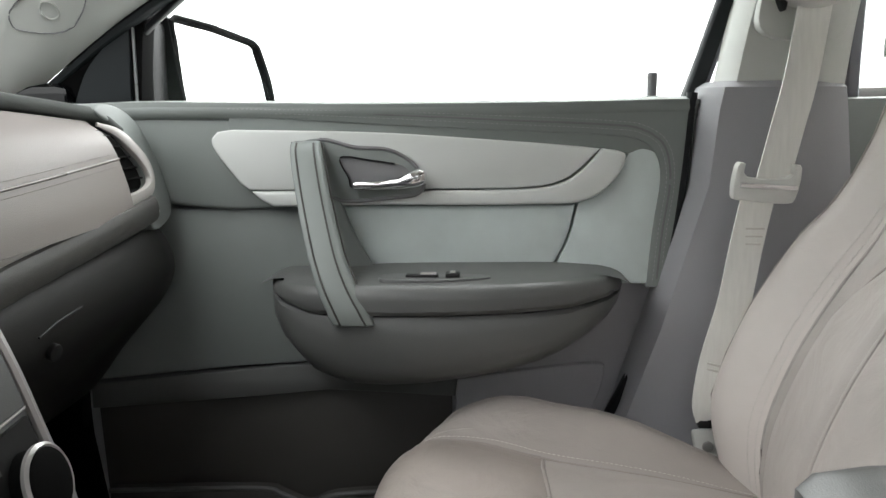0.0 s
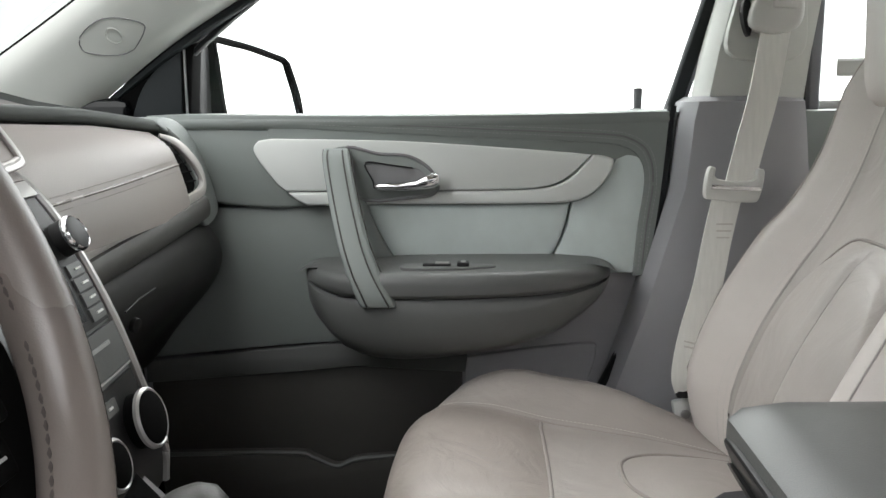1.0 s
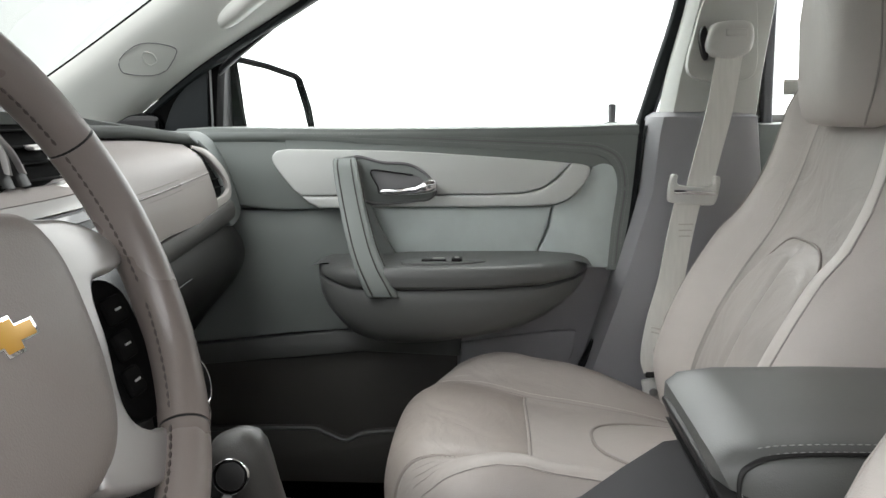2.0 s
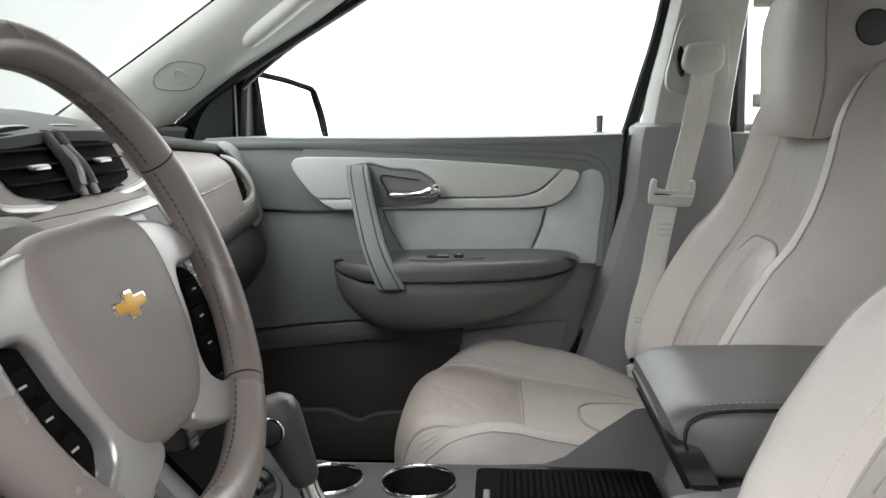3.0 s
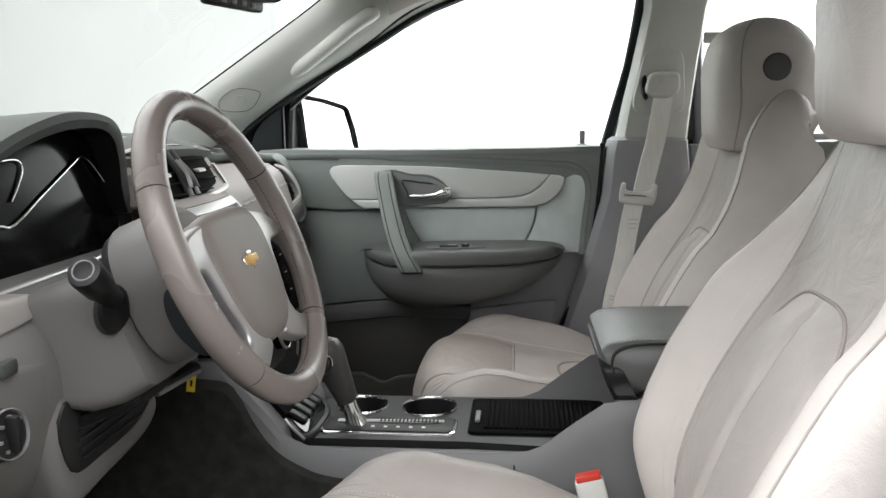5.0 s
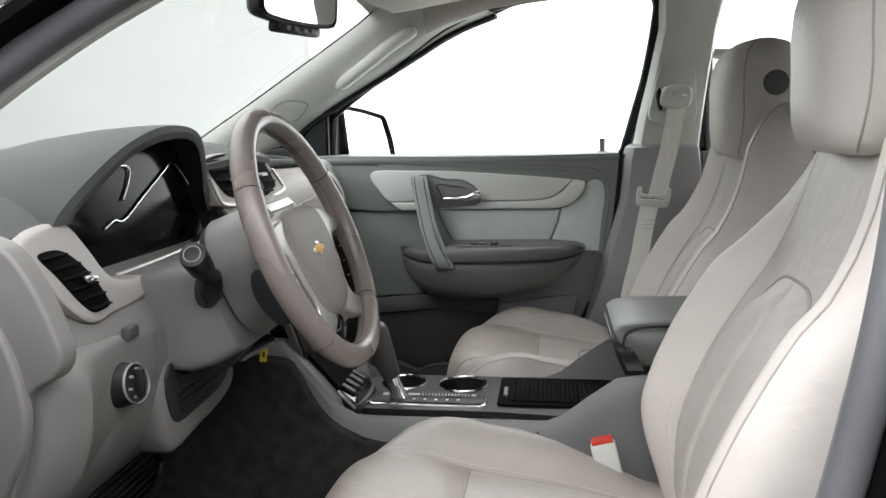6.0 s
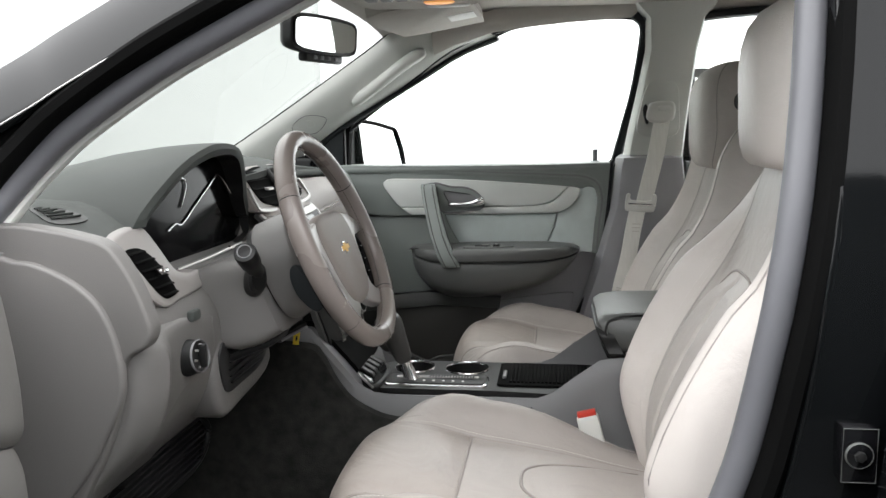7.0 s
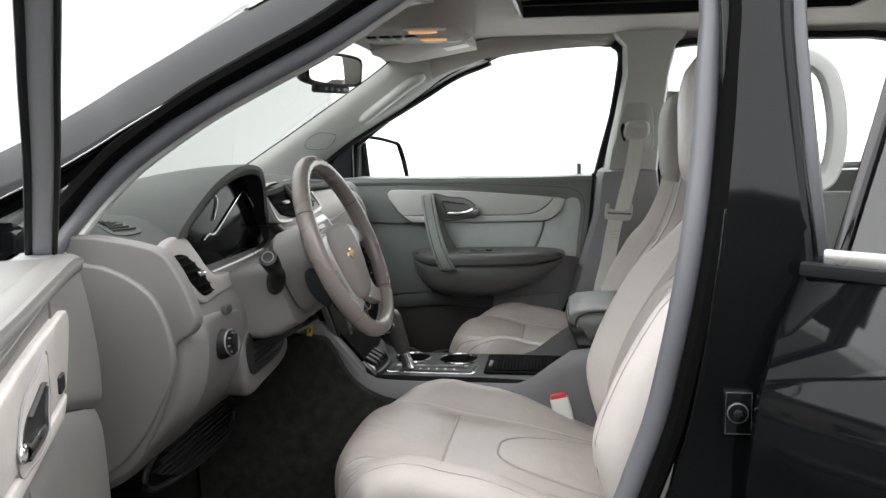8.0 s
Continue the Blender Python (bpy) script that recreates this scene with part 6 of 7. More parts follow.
part("bright_strip", tube(spline(strip, 6), 0.0085, 0.005, (1, 0, 0), 3, 10, taper=lambda t: 0.35 + 0.65 * min(1, 6 * t)), PALE_SATIN, dash, "satin silver dash strip")
part("dash_lip", tube(spline([p + V(0.002, 0.004, -0.022) for p in strip[4:]], 6), 0.012, 0.018, (0, 0, 1), 2.4, 12), POCKET, dash)
part("dash_end_rim", lay_back(slab(curve2([(0.650, 1.046), (0.700, 1.050), (0.732, 1.066), (0.739, 1.105), (0.734, 1.150), (0.712, 1.186), (0.672, 1.205), (0.620, 1.209), (0.602, 1.199), (0.646, 1.178), (0.673, 1.138), (0.677, 1.102), (0.660, 1.080)], 4, True), -0.386, -0.50, 0.010, axis="x", segments=4), 1.08, 0.30), SOFT_DARK, dash, "dark grey rounded dash end")
vent(dash, curve2([(0.575, 1.174), (0.602, 1.172), (0.628, 1.152), (0.648, 1.124), (0.645, 1.106), (0.618, 1.098), (0.590, 1.096), (0.597, 1.123)], 4, True), -0.386, 0.02, 6, 1.11, 0.31)
part("side_slot", box((-0.385, 0.662, 1.068), (0.010, 0.034, 0.016), 0.003), BLACK, dash, "small side defroster slot")
part("side_slot_blade", box((-0.379, 0.662, 1.068), (0.006, 0.024, 0.003), 0.001), SILVER, dash)
GLOVE = spline([V(-0.384, 1.046, 0), V(-0.367, 1.020, 0), V(-0.363, 0.985, 0), V(-0.383, 0.945, 0), V(-0.437, 0.883, 0), V(-0.490, 0.816, 0), V(-0.56, 0.77, 0)], 5)


def glove_at(u, v):
    k = u * (len(GLOVE) - 1)
    i = min(int(k), len(GLOVE) - 2)
    p = GLOVE[i].lerp(GLOVE[i + 1], k - i)
    e = smooth01((v - 0.86) / 0.14)
    return V(p.x - 0.030 * e * e, 0.19 + 0.548 * v, p.y), V(0.95, 0, 0.2)


part("glove_box", sheet(glove_at, steps(0, 1, 26), steps(0, 1, 20), 0.02), GLOVE_SHADED, dash, "dark grey glove box lid, blackened for the shade under the dash")
part("glove_latch", disc((-0.366, 0.355, 0.968), (1, -0.2, -0.2), 0.009, 0.006, 0.002), BLACK, dash)
part("glove_line", tube([V(-0.361, 0.325, 0.990), V(-0.360, 0.36, 0.997), V(-0.360, 0.41, 1.000)], 0.0014), BLACK, dash)

# centre: vents, screen stack
stack = thing("centre_stack", "centre stack with a dark screen, knobs and climate dials", "centre stack")


def stack_at(u, v):
    """Down the stack (u 0..1) and across (v -1..1)."""
    ring = spline([V(-0.372, 1.165, 0), V(-0.345, 1.135, 0), V(-0.318, 1.085, 0), V(-0.292, 1.020, 0), V(-0.272, 0.950, 0), V(-0.258, 0.895, 0), V(-0.262, 0.850, 0)], 8)
    k = max(0, min(1, u)) * (len(ring) - 1)
    i = min(int(k), len(ring) - 2)
    p = ring[i].lerp(ring[i + 1], k - i)
    t = (ring[i + 1] - ring[i]).normalized()
    w = 0.152 + (0.042 if v > 0 else -0.060) * u
    return V(p.x - 0.012 * v * v, v * w, p.y), V(-t.y, 0, t.x)


def stack_part(name, u0, u1, v0, v1, lift, mat, parent, label="", n=6):
    def lifted(u, v):
        p, nn = stack_at(u, v)
        return p + nn * lift, nn
    return part(name, sheet(lifted, steps(u0, u1, n), steps(v0, v1, n), 0.010 + max(0, lift)), mat, parent, label)


stack_part("housing", 0, 1, -1, 1, 0.0, ARM_DARK, stack, "dark grey stack housing", 16)
stack_part("stack_brow", 0.0, 0.075, -0.97, 0.97, 0.006, DASH_SKIN, stack, "taupe panel under the vents", 8)
stack_part("bright_cap", 0.08, 0.145, -0.97, 0.97, 0.006, SILVER, stack, "satin silver cap over the radio", 8)
for v in (-1, 1):
    part("edge_strip", tube([stack_at(u, v)[0] + V(0.003, 0, 0) for u in steps(0.02, 1 if v > 0 else 0.45, 24)], 0.0045, 0.0045, n=8), SILVER, stack, "satin silver edge")
radio = stack_part("radio", 0.15, 0.485, -0.90, 0.90, 0.005, BLACK, stack, "black radio panel", 8)
stack_part("disc_slot", 0.165, 0.195, -0.60, 0.45, 0.008, GLOSS_BLACK, radio)
stack_part("screen", 0.225, 0.465, -0.60, 0.62, 0.008, SCREEN, radio, "dark display screen")
for v in (-0.84, 0.84):
    p, n = stack_at(0.285, v)
    kn = part("knob", disc(p + n * 0.004, n, 0.0165, 0.020, 0.003), BLACK, radio, "black volume knob")
    part("knob_ring", ringband(p + n * 0.018, n, 0.0175, 0.0140, 0.006), CHROME, kn)
    for i in range(4):
        u = 0.345 + 0.034 * i
        stack_part("radio_button", u, u + 0.029, v - 0.14, v + 0.05, 0.007, ARM_DARK, radio)
        stack_part("button_light", u + 0.012, u + 0.017, v - 0.07, v + 0.01, 0.0082, WHITE, radio)
bar = stack_part("hazard_panel", 0.495, 0.585, -0.93, 0.93, 0.006, ARM_DARK, stack, "dark switch bar")
for i in range(12):
    stack_part("airbag_mark", 0.522, 0.530, 0.44 + 0.027 * i, 0.462 + 0.027 * i, 0.0075, THREAD_GREY, bar)
stack_part("hazard_button", 0.515, 0.568, 0.26, 0.44, 0.009, BLACK, bar)
p, n = stack_at(0.542, 0.35)
side = V(0, 1, 0)
down = side.cross(n).normalized()
if down.z > 0:
    down = -down
tri = [p + n * 0.0118 + side * a * 0.0055 + down * b * 0.0055 for a, b in ((-1, 0.7), (1, 0.7), (0, -1))]
part("warning_triangle", tube(tri + tri[:1], 0.0012, n=6), RED, bar, "small red warning triangle")
part("bar_edge", tube([stack_at(0.590, v)[0] + stack_at(0.590, v)[1] * 0.005 for v in steps(-0.93, 0.93, 12)], 0.0012, n=6), SILVER, stack)
climate = stack_part("climate_panel", 0.605, 0.985, -0.93, 0.93, 0.004, BLACK, stack, "black climate panel", 8)
for u, v, r in ((0.715, 0.74, 0.030), (0.735, 0.24, 0.024)):
    p, n = stack_at(u, v)
    kn = part("climate_dial", disc(p + n * 0.003, n, r - 0.004, 0.020, 0.004), VENT_BLACK, climate, "black climate dial with a bright ring")
    part("dial_ring", ringband(p + n * 0.017, n, r - 0.001, r - 0.0060, 0.005), SILVER, kn)
for i in range(4):
    for v in (-0.32,):
        u = 0.665 + 0.055 * i
        stack_part("climate_button", u, u + 0.045, v - 0.10, v + 0.10, 0.007, ARM_DARK, climate)
        stack_part("button_light", u + 0.019, u + 0.026, v - 0.05, v + 0.05, 0.0082, SILVER, climate)
for v in (-0.5, -0.1, 0.1, 0.5):
    stack_part("climate_button", 0.625, 0.655, v - 0.08, v + 0.08, 0.007, ARM_DARK, climate)
    stack_part("button_light", 0.636, 0.641, v - 0.02, v + 0.02, 0.0082, WHITE, climate)
# paired vents above the stack, with a silver rim
for v in (-1, 1):
    ol = curve2([(v * 0.010, 1.243), (v * 0.112, 1.243), (v * 0.134, 1.234), (v * 0.130, 1.190), (v * 0.10, 1.177), (v * 0.010, 1.171)], 4, True)
    rim = curve2([(v * 0.0, 1.2435), (v * 0.132, 1.2435), (v * 0.152, 1.236), (v * 0.172, 1.180), (v * 0.162, 1.167), (v * 0.09, 1.161), (v * 0.0, 1.158)], 4, True)
    rm = part("vent_rim", lay_back(slab(rim, -0.386, -0.44, 0.005, axis="x", segments=3), 1.19, 0.62), DASH_SKIN, dash, "taupe vent housing")
    edge = [(y, z) for y, z in curve2([(v * 0.0, 1.163), (v * 0.09, 1.166), (v * 0.154, 1.172), (v * 0.163, 1.182), (v * 0.155, 1.212)], 5)]
    part("vent_trim", lay_back(tube([V(-0.384, y, z) for y, z in edge], 0.0042, 0.003, (1, 0, 0), 3, 10), 1.19, 0.55), SILVER, rm, "satin silver vent edge")
    vent(rm, ol, -0.3805, 0.02, 5, 1.19, 0.62)
    part("vent_tab", lay_back(box((-0.377, v * 0.070, 1.206), (0.010, 0.030, 0.0055), 0.002), 1.19, 0.55), SILVER, rm)
    part("vent_divider", lay_back(tube([V(-0.383, v * 0.012, 1.243), V(-0.377, v * 0.011, 1.205), V(-0.381, v * 0.014, 1.172)], 0.011, 0.005, (1, 0, 0), 3, 12), 1.19, 0.55), BLACK, rm)
    part("divider_fin", lay_back(tube(spline([V(-0.375, v * 0.006, 1.226), V(-0.368, v * 0.007, 1.206), V(-0.372, v * 0.012, 1.184)], 5), 0.0018, 0.004, (1, 0, 0), 3, 8), 1.19, 0.55), SILVER, rm)

# ---- centre console ----


def round_rect(x0, x1, y0, y1, r, n=5):
    out = []
    for cx, cy, a0 in ((x1 - r, y1 - r, 0), (x0 + r, y1 - r, 90), (x0 + r, y0 + r, 180), (x1 - r, y0 + r, 270)):
        out += [(cx + r * math.cos(radians(a0 + 90 * i / n)), cy + r * math.sin(radians(a0 + 90 * i / n))) for i in range(n + 1)]
    return out


console = thing("centre_console", "grey centre console with a shifter, cup holders and lidded tray", "centre console")
# body: rings along x
prof = [(-0.60, 0.90, 0.112), (-0.42, 0.93, 0.115), (-0.30, 0.930, 0.118), (-0.27, 0.900, 0.128), (-0.235, 0.862, 0.132), (-0.205, 0.826, 0.132), (-0.173, 0.808, 0.132), (-0.12, 0.803, 0.132), (0.0, 0.803, 0.132), (0.12, 0.803, 0.132), (0.149, 0.805, 0.132), (0.177, 0.816, 0.132), (0.22, 0.850, 0.132), (0.265, 0.882, 0.132), (0.33, 0.892, 0.130), (0.45, 0.890, 0.130), (0.60, 0.885, 0.130)]


def console_top(x):
    return along([(a, b) for a, b, c in prof], x)


xs = [p.x for p in spline([V(a, 0, 0) for a, b, c in prof], 3)]
rings = []
for x in xs:
    z, w = console_top(x), along([(a, c) for a, b, c in prof], x)
    mid = 0.792 if -0.2 < x < 0.325 else z
    mid = min(mid, z)
    flat = z - 0.002
    low = flat if mid == z else min(flat, mid)
    deep = 0.715 if -0.185 < x < 0.058 else low
    rings.append([V(x, -w - 0.02, 0.44), V(x, -w - 0.010, 0.70), V(x, -w - 0.004, z - 0.045), V(x, -w, z - 0.012), V(x, -w + 0.010, z), V(x, -w + 0.048, low), V(x, -w + 0.054, deep), V(x, w - 0.019, deep), V(x, w - 0.014, low), V(x, w - 0.010, z), V(x, w, z - 0.012), V(x, w + 0.004, z - 0.045), V(x, w + 0.010, 0.70), V(x, w + 0.02, 0.44)])
part("body", loft(rings), SOFT_MID, console, "mid grey console body")
part("seam", tube([V(x, -along([(a, c) for a, b, c in prof], x) - 0.0045, console_top(x) - 0.046) for x in steps(-0.26, 0.14, 20)], 0.0016), BLACK, console)
part("seam", tube([V(0.137, -0.133, 0.790), V(0.139, -0.137, 0.744), V(0.142, -0.142, 0.70)], 0.0014), BLACK, console)
flank = curve2([(-0.60, 0.885), (-0.42, 0.905), (-0.300, 0.905), (-0.268, 0.885), (-0.245, 0.845), (-0.215, 0.805), (-0.176, 0.780), (-0.126, 0.765), (0.0, 0.755), (0.20, 0.75)], 4)
part("side_carpet", slab(flank + [(0.20, 0.44), (-0.60, 0.44)], -0.154, -0.120, 0.006), CARPET, console, "dark carpet along the foot of the console")
CUPS = ((-0.122, 0.068, 0.0445), (-0.007, 0.066, 0.0475))


def holed_plate(outline, holes, z1, z0):
    """A flat plate with round openings."""
    bm = bmesh.new()
    loops = [[(x, y) for x, y in outline]] + [[(cx + r * math.cos(a), cy + r * math.sin(a)) for a in steps(0, math.tau * 31 / 32, 32)] for cx, cy, r in holes]
    edges = []
    for lp in loops:
        vs = [bm.verts.new((x, y, z1)) for x, y in lp]
        edges += [bm.edges.new((vs[i], vs[(i + 1) % len(vs)])) for i in range(len(vs))]
    bmesh.ops.triangle_fill(bm, use_beauty=True, use_dissolve=False, edges=edges)
    out = bmesh.ops.extrude_face_region(bm, geom=list(bm.faces))
    bmesh.ops.translate(bm, vec=(0, 0, z0 - z1), verts=[e for e in out["geom"] if isinstance(e, bmesh.types.BMVert)])
    bmesh.ops.recalc_face_normals(bm, faces=bm.faces)
    return bm


# carpet below; its raised front darkens the flank in place of shade
part("flank_carpet_shade", sheet(lambda u, v: (V(-0.60 + 0.76 * u, along([(0, -0.131), (0.31, -0.131), (0.40, -0.138), (0.47, -0.1425), (1, -0.139)], u) - 0.014 * v, 0.735 - 0.055 * u + 0.20 * (1 - smooth01((u - 0.20) / 0.32)) * (1 - v) - 0.28 * v), V(0, -1, 0)), steps(0, 1, 26), steps(0, 1, 8), 0.012), CARPET, console, "dark carpet on the console flank, raised in front to stand in for shade")
top = part("top_plate", holed_plate(curve2([(-0.190, -0.076), (-0.190, 0.100), (-0.10, 0.117), (0.06, 0.119), (0.265, 0.119), (0.265, -0.080), (0.06, -0.080), (-0.17, -0.080)], 3, True), [(x, y, r - 0.002) for x, y, r in CUPS], 0.803, 0.785), BLACK, console, "dark top plate")
gate = part("shift_gate", slab(round_rect(-0.168, 0.046, -0.062, 0.010, 0.014), 0.8065, 0.79, 0.003, axis="z"), CHROME, console, "chrome-framed shift gate")
part("gate_inlay", slab(round_rect(-0.163, 0.041, -0.057, 0.005, 0.011), 0.8085, 0.80, 0.001, axis="z"), BLACK, gate)
part("gate_slot", tube([V(-0.145, -0.018, 0.809), V(-0.02, -0.016, 0.809), V(0.025, -0.015, 0.809)], 0.006, 0.002, n=8), SILVER, gate)
for i in range(16):
    part("slot_tooth", box((-0.075 + 0.006 * i, -0.017, 0.8115), (0.0022, 0.012, 0.002), 0.0), BLACK, gate)
for i in range(5):
    part("gear_mark", box((-0.085 + 0.020 * i, -0.042, 0.8092), (0.005, 0.004, 0.0012), 0), WHITE, gate)
# shifter
base = V(-0.115, -0.026, 0.808)
head = V(-0.153, -0.024, 0.920)
dirv = (head - base).normalized()
shifter = part("shifter_shaft", loft([oval(base + dirv * l, V(1, 0, 0.3), (0, 1, 0), a, b, 3, 20) for l, a, b in ((-0.003, 0.018, 0.014), (0.008, 0.0145, 0.012), (0.025, 0.0115, 0.010), (0.050, 0.012, 0.010))]), CHROME, console, "bright shifter shaft")
part("shifter_grip", loft([oval(base + dirv * l + V(o, 0, 0), V(1, 0, 0.35), (0, 1, 0), a, b, 2.5, 24) for l, a, b, o in ((0.036, 0.012, 0.0115, 0), (0.042, 0.0165, 0.015, 0), (0.064, 0.020, 0.017, -0.001), (0.086, 0.023, 0.020, -0.003), (0.106, 0.0265, 0.024, -0.005), (0.122, 0.028, 0.026, -0.006), (0.134, 0.025, 0.023, -0.007), (0.141, 0.016, 0.015, -0.008), (0.1435, 0.005, 0.005, -0.008))]), GRIP, shifter, "dark leather shifter grip")
kc = base + dirv * 0.104 + V(-0.011, -0.0270, 0.006)
part("shifter_button", disc(kc, (0.1, -1, 0.25), 0.0135, 0.007, 0.002), BLACK, shifter, "black round thumb button")
part("button_ring", ringband(kc, (0.1, -1, 0.25), 0.0172, 0.0140, 0.0085), CHROME, shifter)
# switch pocket in front of the shifter


def ramp_up(bm):
    """Follow the rise of the console towards the dash."""
    for v in bm.verts:
        v.co.z += max(0.0, -0.172 - v.co.x) * 0.55
    return bm


part("bin", sheet(lambda u, v: (V(-0.345 + 0.135 * u, -0.088 + 0.190 * v, console_top(-0.345 + 0.135 * u) + 0.005 + 0.006 * abs(2 * v - 1) ** 6), V(0.3, 0, 1).normalized()), steps(0, 1, 10), steps(0, 1, 12), 0.012), VENT_BLACK, console, "black bin ahead of the shifter")
pocket = part("switch_pocket", ramp_up(slab(curve2([(-0.226, -0.060), (-0.190, -0.104), (-0.174, -0.106), (-0.166, -0.04), (-0.170, 0.032), (-0.196, 0.058), (-0.226, 0.03)], 4, True), 0.812, 0.79, 0.004, axis="z")), BLACK, console, "dark surround of the switch pocket")
part("pocket_floor", ramp_up(slab(curve2([(-0.219, -0.056), (-0.190, -0.092), (-0.178, -0.094), (-0.172, -0.04), (-0.176, 0.024), (-0.196, 0.046), (-0.219, 0.026)], 4, True), 0.8135, 0.80, 0.001, axis="z")), GLOSS_BLACK, pocket)
for y in (-0.062, -0.034, -0.006, 0.020):
    part("pocket_switch", ramp_up(box((-0.197, y, 0.817), (0.026, 0.018, 0.008), 0.003)), BLACK, pocket, "black rocker switch")
part("pocket_edge", tube([p + V(0, 0, 0.55 * max(0, -0.172 - p.x)) for p in spline([V(-0.226, -0.066, 0.812), V(-0.205, -0.094, 0.812), V(-0.176, -0.112, 0.811)], 6)], 0.0022, n=8), SILVER, pocket)
# cup holders
for cx, cy, r in CUPS:
    part("cup_well", loft([oval((cx, cy, z), (1, 0, 0), (0, 1, 0), q, q, 2, 32) for z, q in ((0.803, r - 0.002), (0.790, r - 0.004), (0.738, r - 0.008), (0.732, r - 0.014), (0.731, 0.001))], cap=False), BLACK, console, "black cup well")
    part("cup_rim", ringband((cx, cy, 0.802), (0, 0, 1), r, r - 0.003, 0.005), CHROME, console, "chrome cup holder rim")
# lidded tray
tray = part("tray_frame", slab(round_rect(0.064, 0.285, -0.052, 0.104, 0.010), 0.8080, 0.79, 0.003, axis="z"), VENT_BLACK, console, "black tray surround")
for i in range(23):
    x = 0.092 + 0.008 * i
    part("tambour_slat", box((x, 0.026, 0.809), (0.0066, 0.130, 0.004), 0.0012), VENT_BLACK, tray)
part("tray_pull", box((0.078, 0.005, 0.8115), (0.008, 0.045, 0.006), 0.002), SOFT_MID, tray)
# armrest lid
arm = thing("console_armrest", "dark grey padded armrest on the centre console", "armrest")
rings = []
for x, zt, zb, w in ((0.256, 0.930, 0.912, 0.085), (0.259, 0.944, 0.902, 0.098), (0.268, 0.957, 0.895, 0.108), (0.285, 0.966, 0.892, 0.114), (0.32, 0.971, 0.892, 0.117), (0.42, 0.973, 0.893, 0.118), (0.52, 0.972, 0.893, 0.117), (0.56, 0.968, 0.895, 0.113), (0.575, 0.955, 0.905, 0.10)):
    rings.append(oval((x, 0.010, (zt + zb) / 2), (0, 1, 0), (0, 0, 1), w, (zt - zb) / 2, 9, 56))


def rake(bm):
    """The lid's front end leans in towards its base."""
    for v in bm.verts:
        k = smooth01((0.42 - v.co.x) / 0.14)
        v.co.x += max(0.0, 0.962 - v.co.z) * 0.50 * k - 0.010 * k
        v.co.y -= 0.016 * smooth01((-0.06 - v.co.y) / 0.04) * max(0.0, 1 - ((v.co.z - 0.922) / 0.042) ** 2)
    return bm


part("lid_pad", rake(loft(rings)), ARM_DARK, arm, "padded dark grey armrest lid")
for k, dz in ((1.0, 0.0), (0.94, 0.004)):
    row = spline([V(0.575, -0.103 * k, 0.966 + dz), V(0.42, -0.1045 * k, 0.968 + dz), V(0.33, -0.1035 * k, 0.966 + dz), V(0.295, -0.102 * k, 0.958 + dz), V(0.279, -0.1015, 0.945), V(0.272, -0.1005, 0.925), V(0.270, -0.0995, 0.900)], 8)
    part("stitching", rake(stitches(row, 0.006, 0.004, 0.0006)), THREAD_GREY, arm)
part("lid_seam", rake(tube(spline([V(0.575, -0.1075, 0.9655), V(0.42, -0.1085, 0.9675), V(0.33, -0.1070, 0.9655), V(0.292, -0.1060, 0.957), V(0.276, -0.1040, 0.943), V(0.269, -0.1025, 0.922), V(0.267, -0.1015, 0.900)], 8), 0.0018)), BLACK, arm)
part("latch_frame", rake(slab(curve2([(-0.102, 0.884), (-0.106, 0.912), (-0.098, 0.936), (-0.05, 0.946), (0.08, 0.946), (0.112, 0.930), (0.112, 0.884)], 4, True), 0.2545, 0.285, 0.006, axis="x", segments=3)), BLACK, arm, "black latch plate on the lid's front")
part("latch_sill", tube([V(0.300, -0.102, 0.882), V(0.36, -0.108, 0.883), V(0.56, -0.108, 0.885)], 0.009, 0.007, (0, 0, 1), 3, 12), BLACK, arm)
part("base", box((0.45, 0.010, 0.884), (0.26, 0.205, 0.022), 0.008), BLACK, arm, "black armrest base")
part("latch", rake(slab(curve2([(-0.100, 0.888), (-0.075, 0.904), (0.0, 0.912), (0.10, 0.916), (0.112, 0.904), (0.02, 0.890), (-0.06, 0.880), (-0.10, 0.880)], 4, True), 0.275, 0.250, 0.005, axis="x")), BLACK, arm, "black armrest latch")


# ---- belts ----


def strap(points, width, thick=0.0013):
    """Webbing through points of (place, across)."""
    ps = spline([p for p, a in points], 6)
    qs = spline([a for p, a in points], 6)
    rings = []
    for i, (p, a) in enumerate(zip(ps, qs)):
        t = (ps[min(i + 1, len(ps) - 1)] - ps[max(i - 1, 0)]).normalized()
        a = (a - t * a.dot(t)).normalized()
        n = t.cross(a)
        w = width / 2
        rings.append([p - a * w - n * thick, p - a * w * 0.5 - n * thick * 1.2, p + a * w * 0.5 - n * thick * 1.2, p + a * w - n * thick, p + a * w + n * thick, p - a * w + n * thick])
    return loft(rings)


belt = thing("seat_belt", "pale grey seat belt hanging from the door pillar", "seat belt")
X = V(1, 0.15, 0)
part("upper_webbing", strap([(V(0.466, 0.672, 1.345), X), (V(0.450, 0.664, 1.24), X), (V(0.434, 0.660, 1.17), X), (V(0.420, 0.657, 1.108), X)], 0.044), WEB, belt, "pale grey belt webbing")
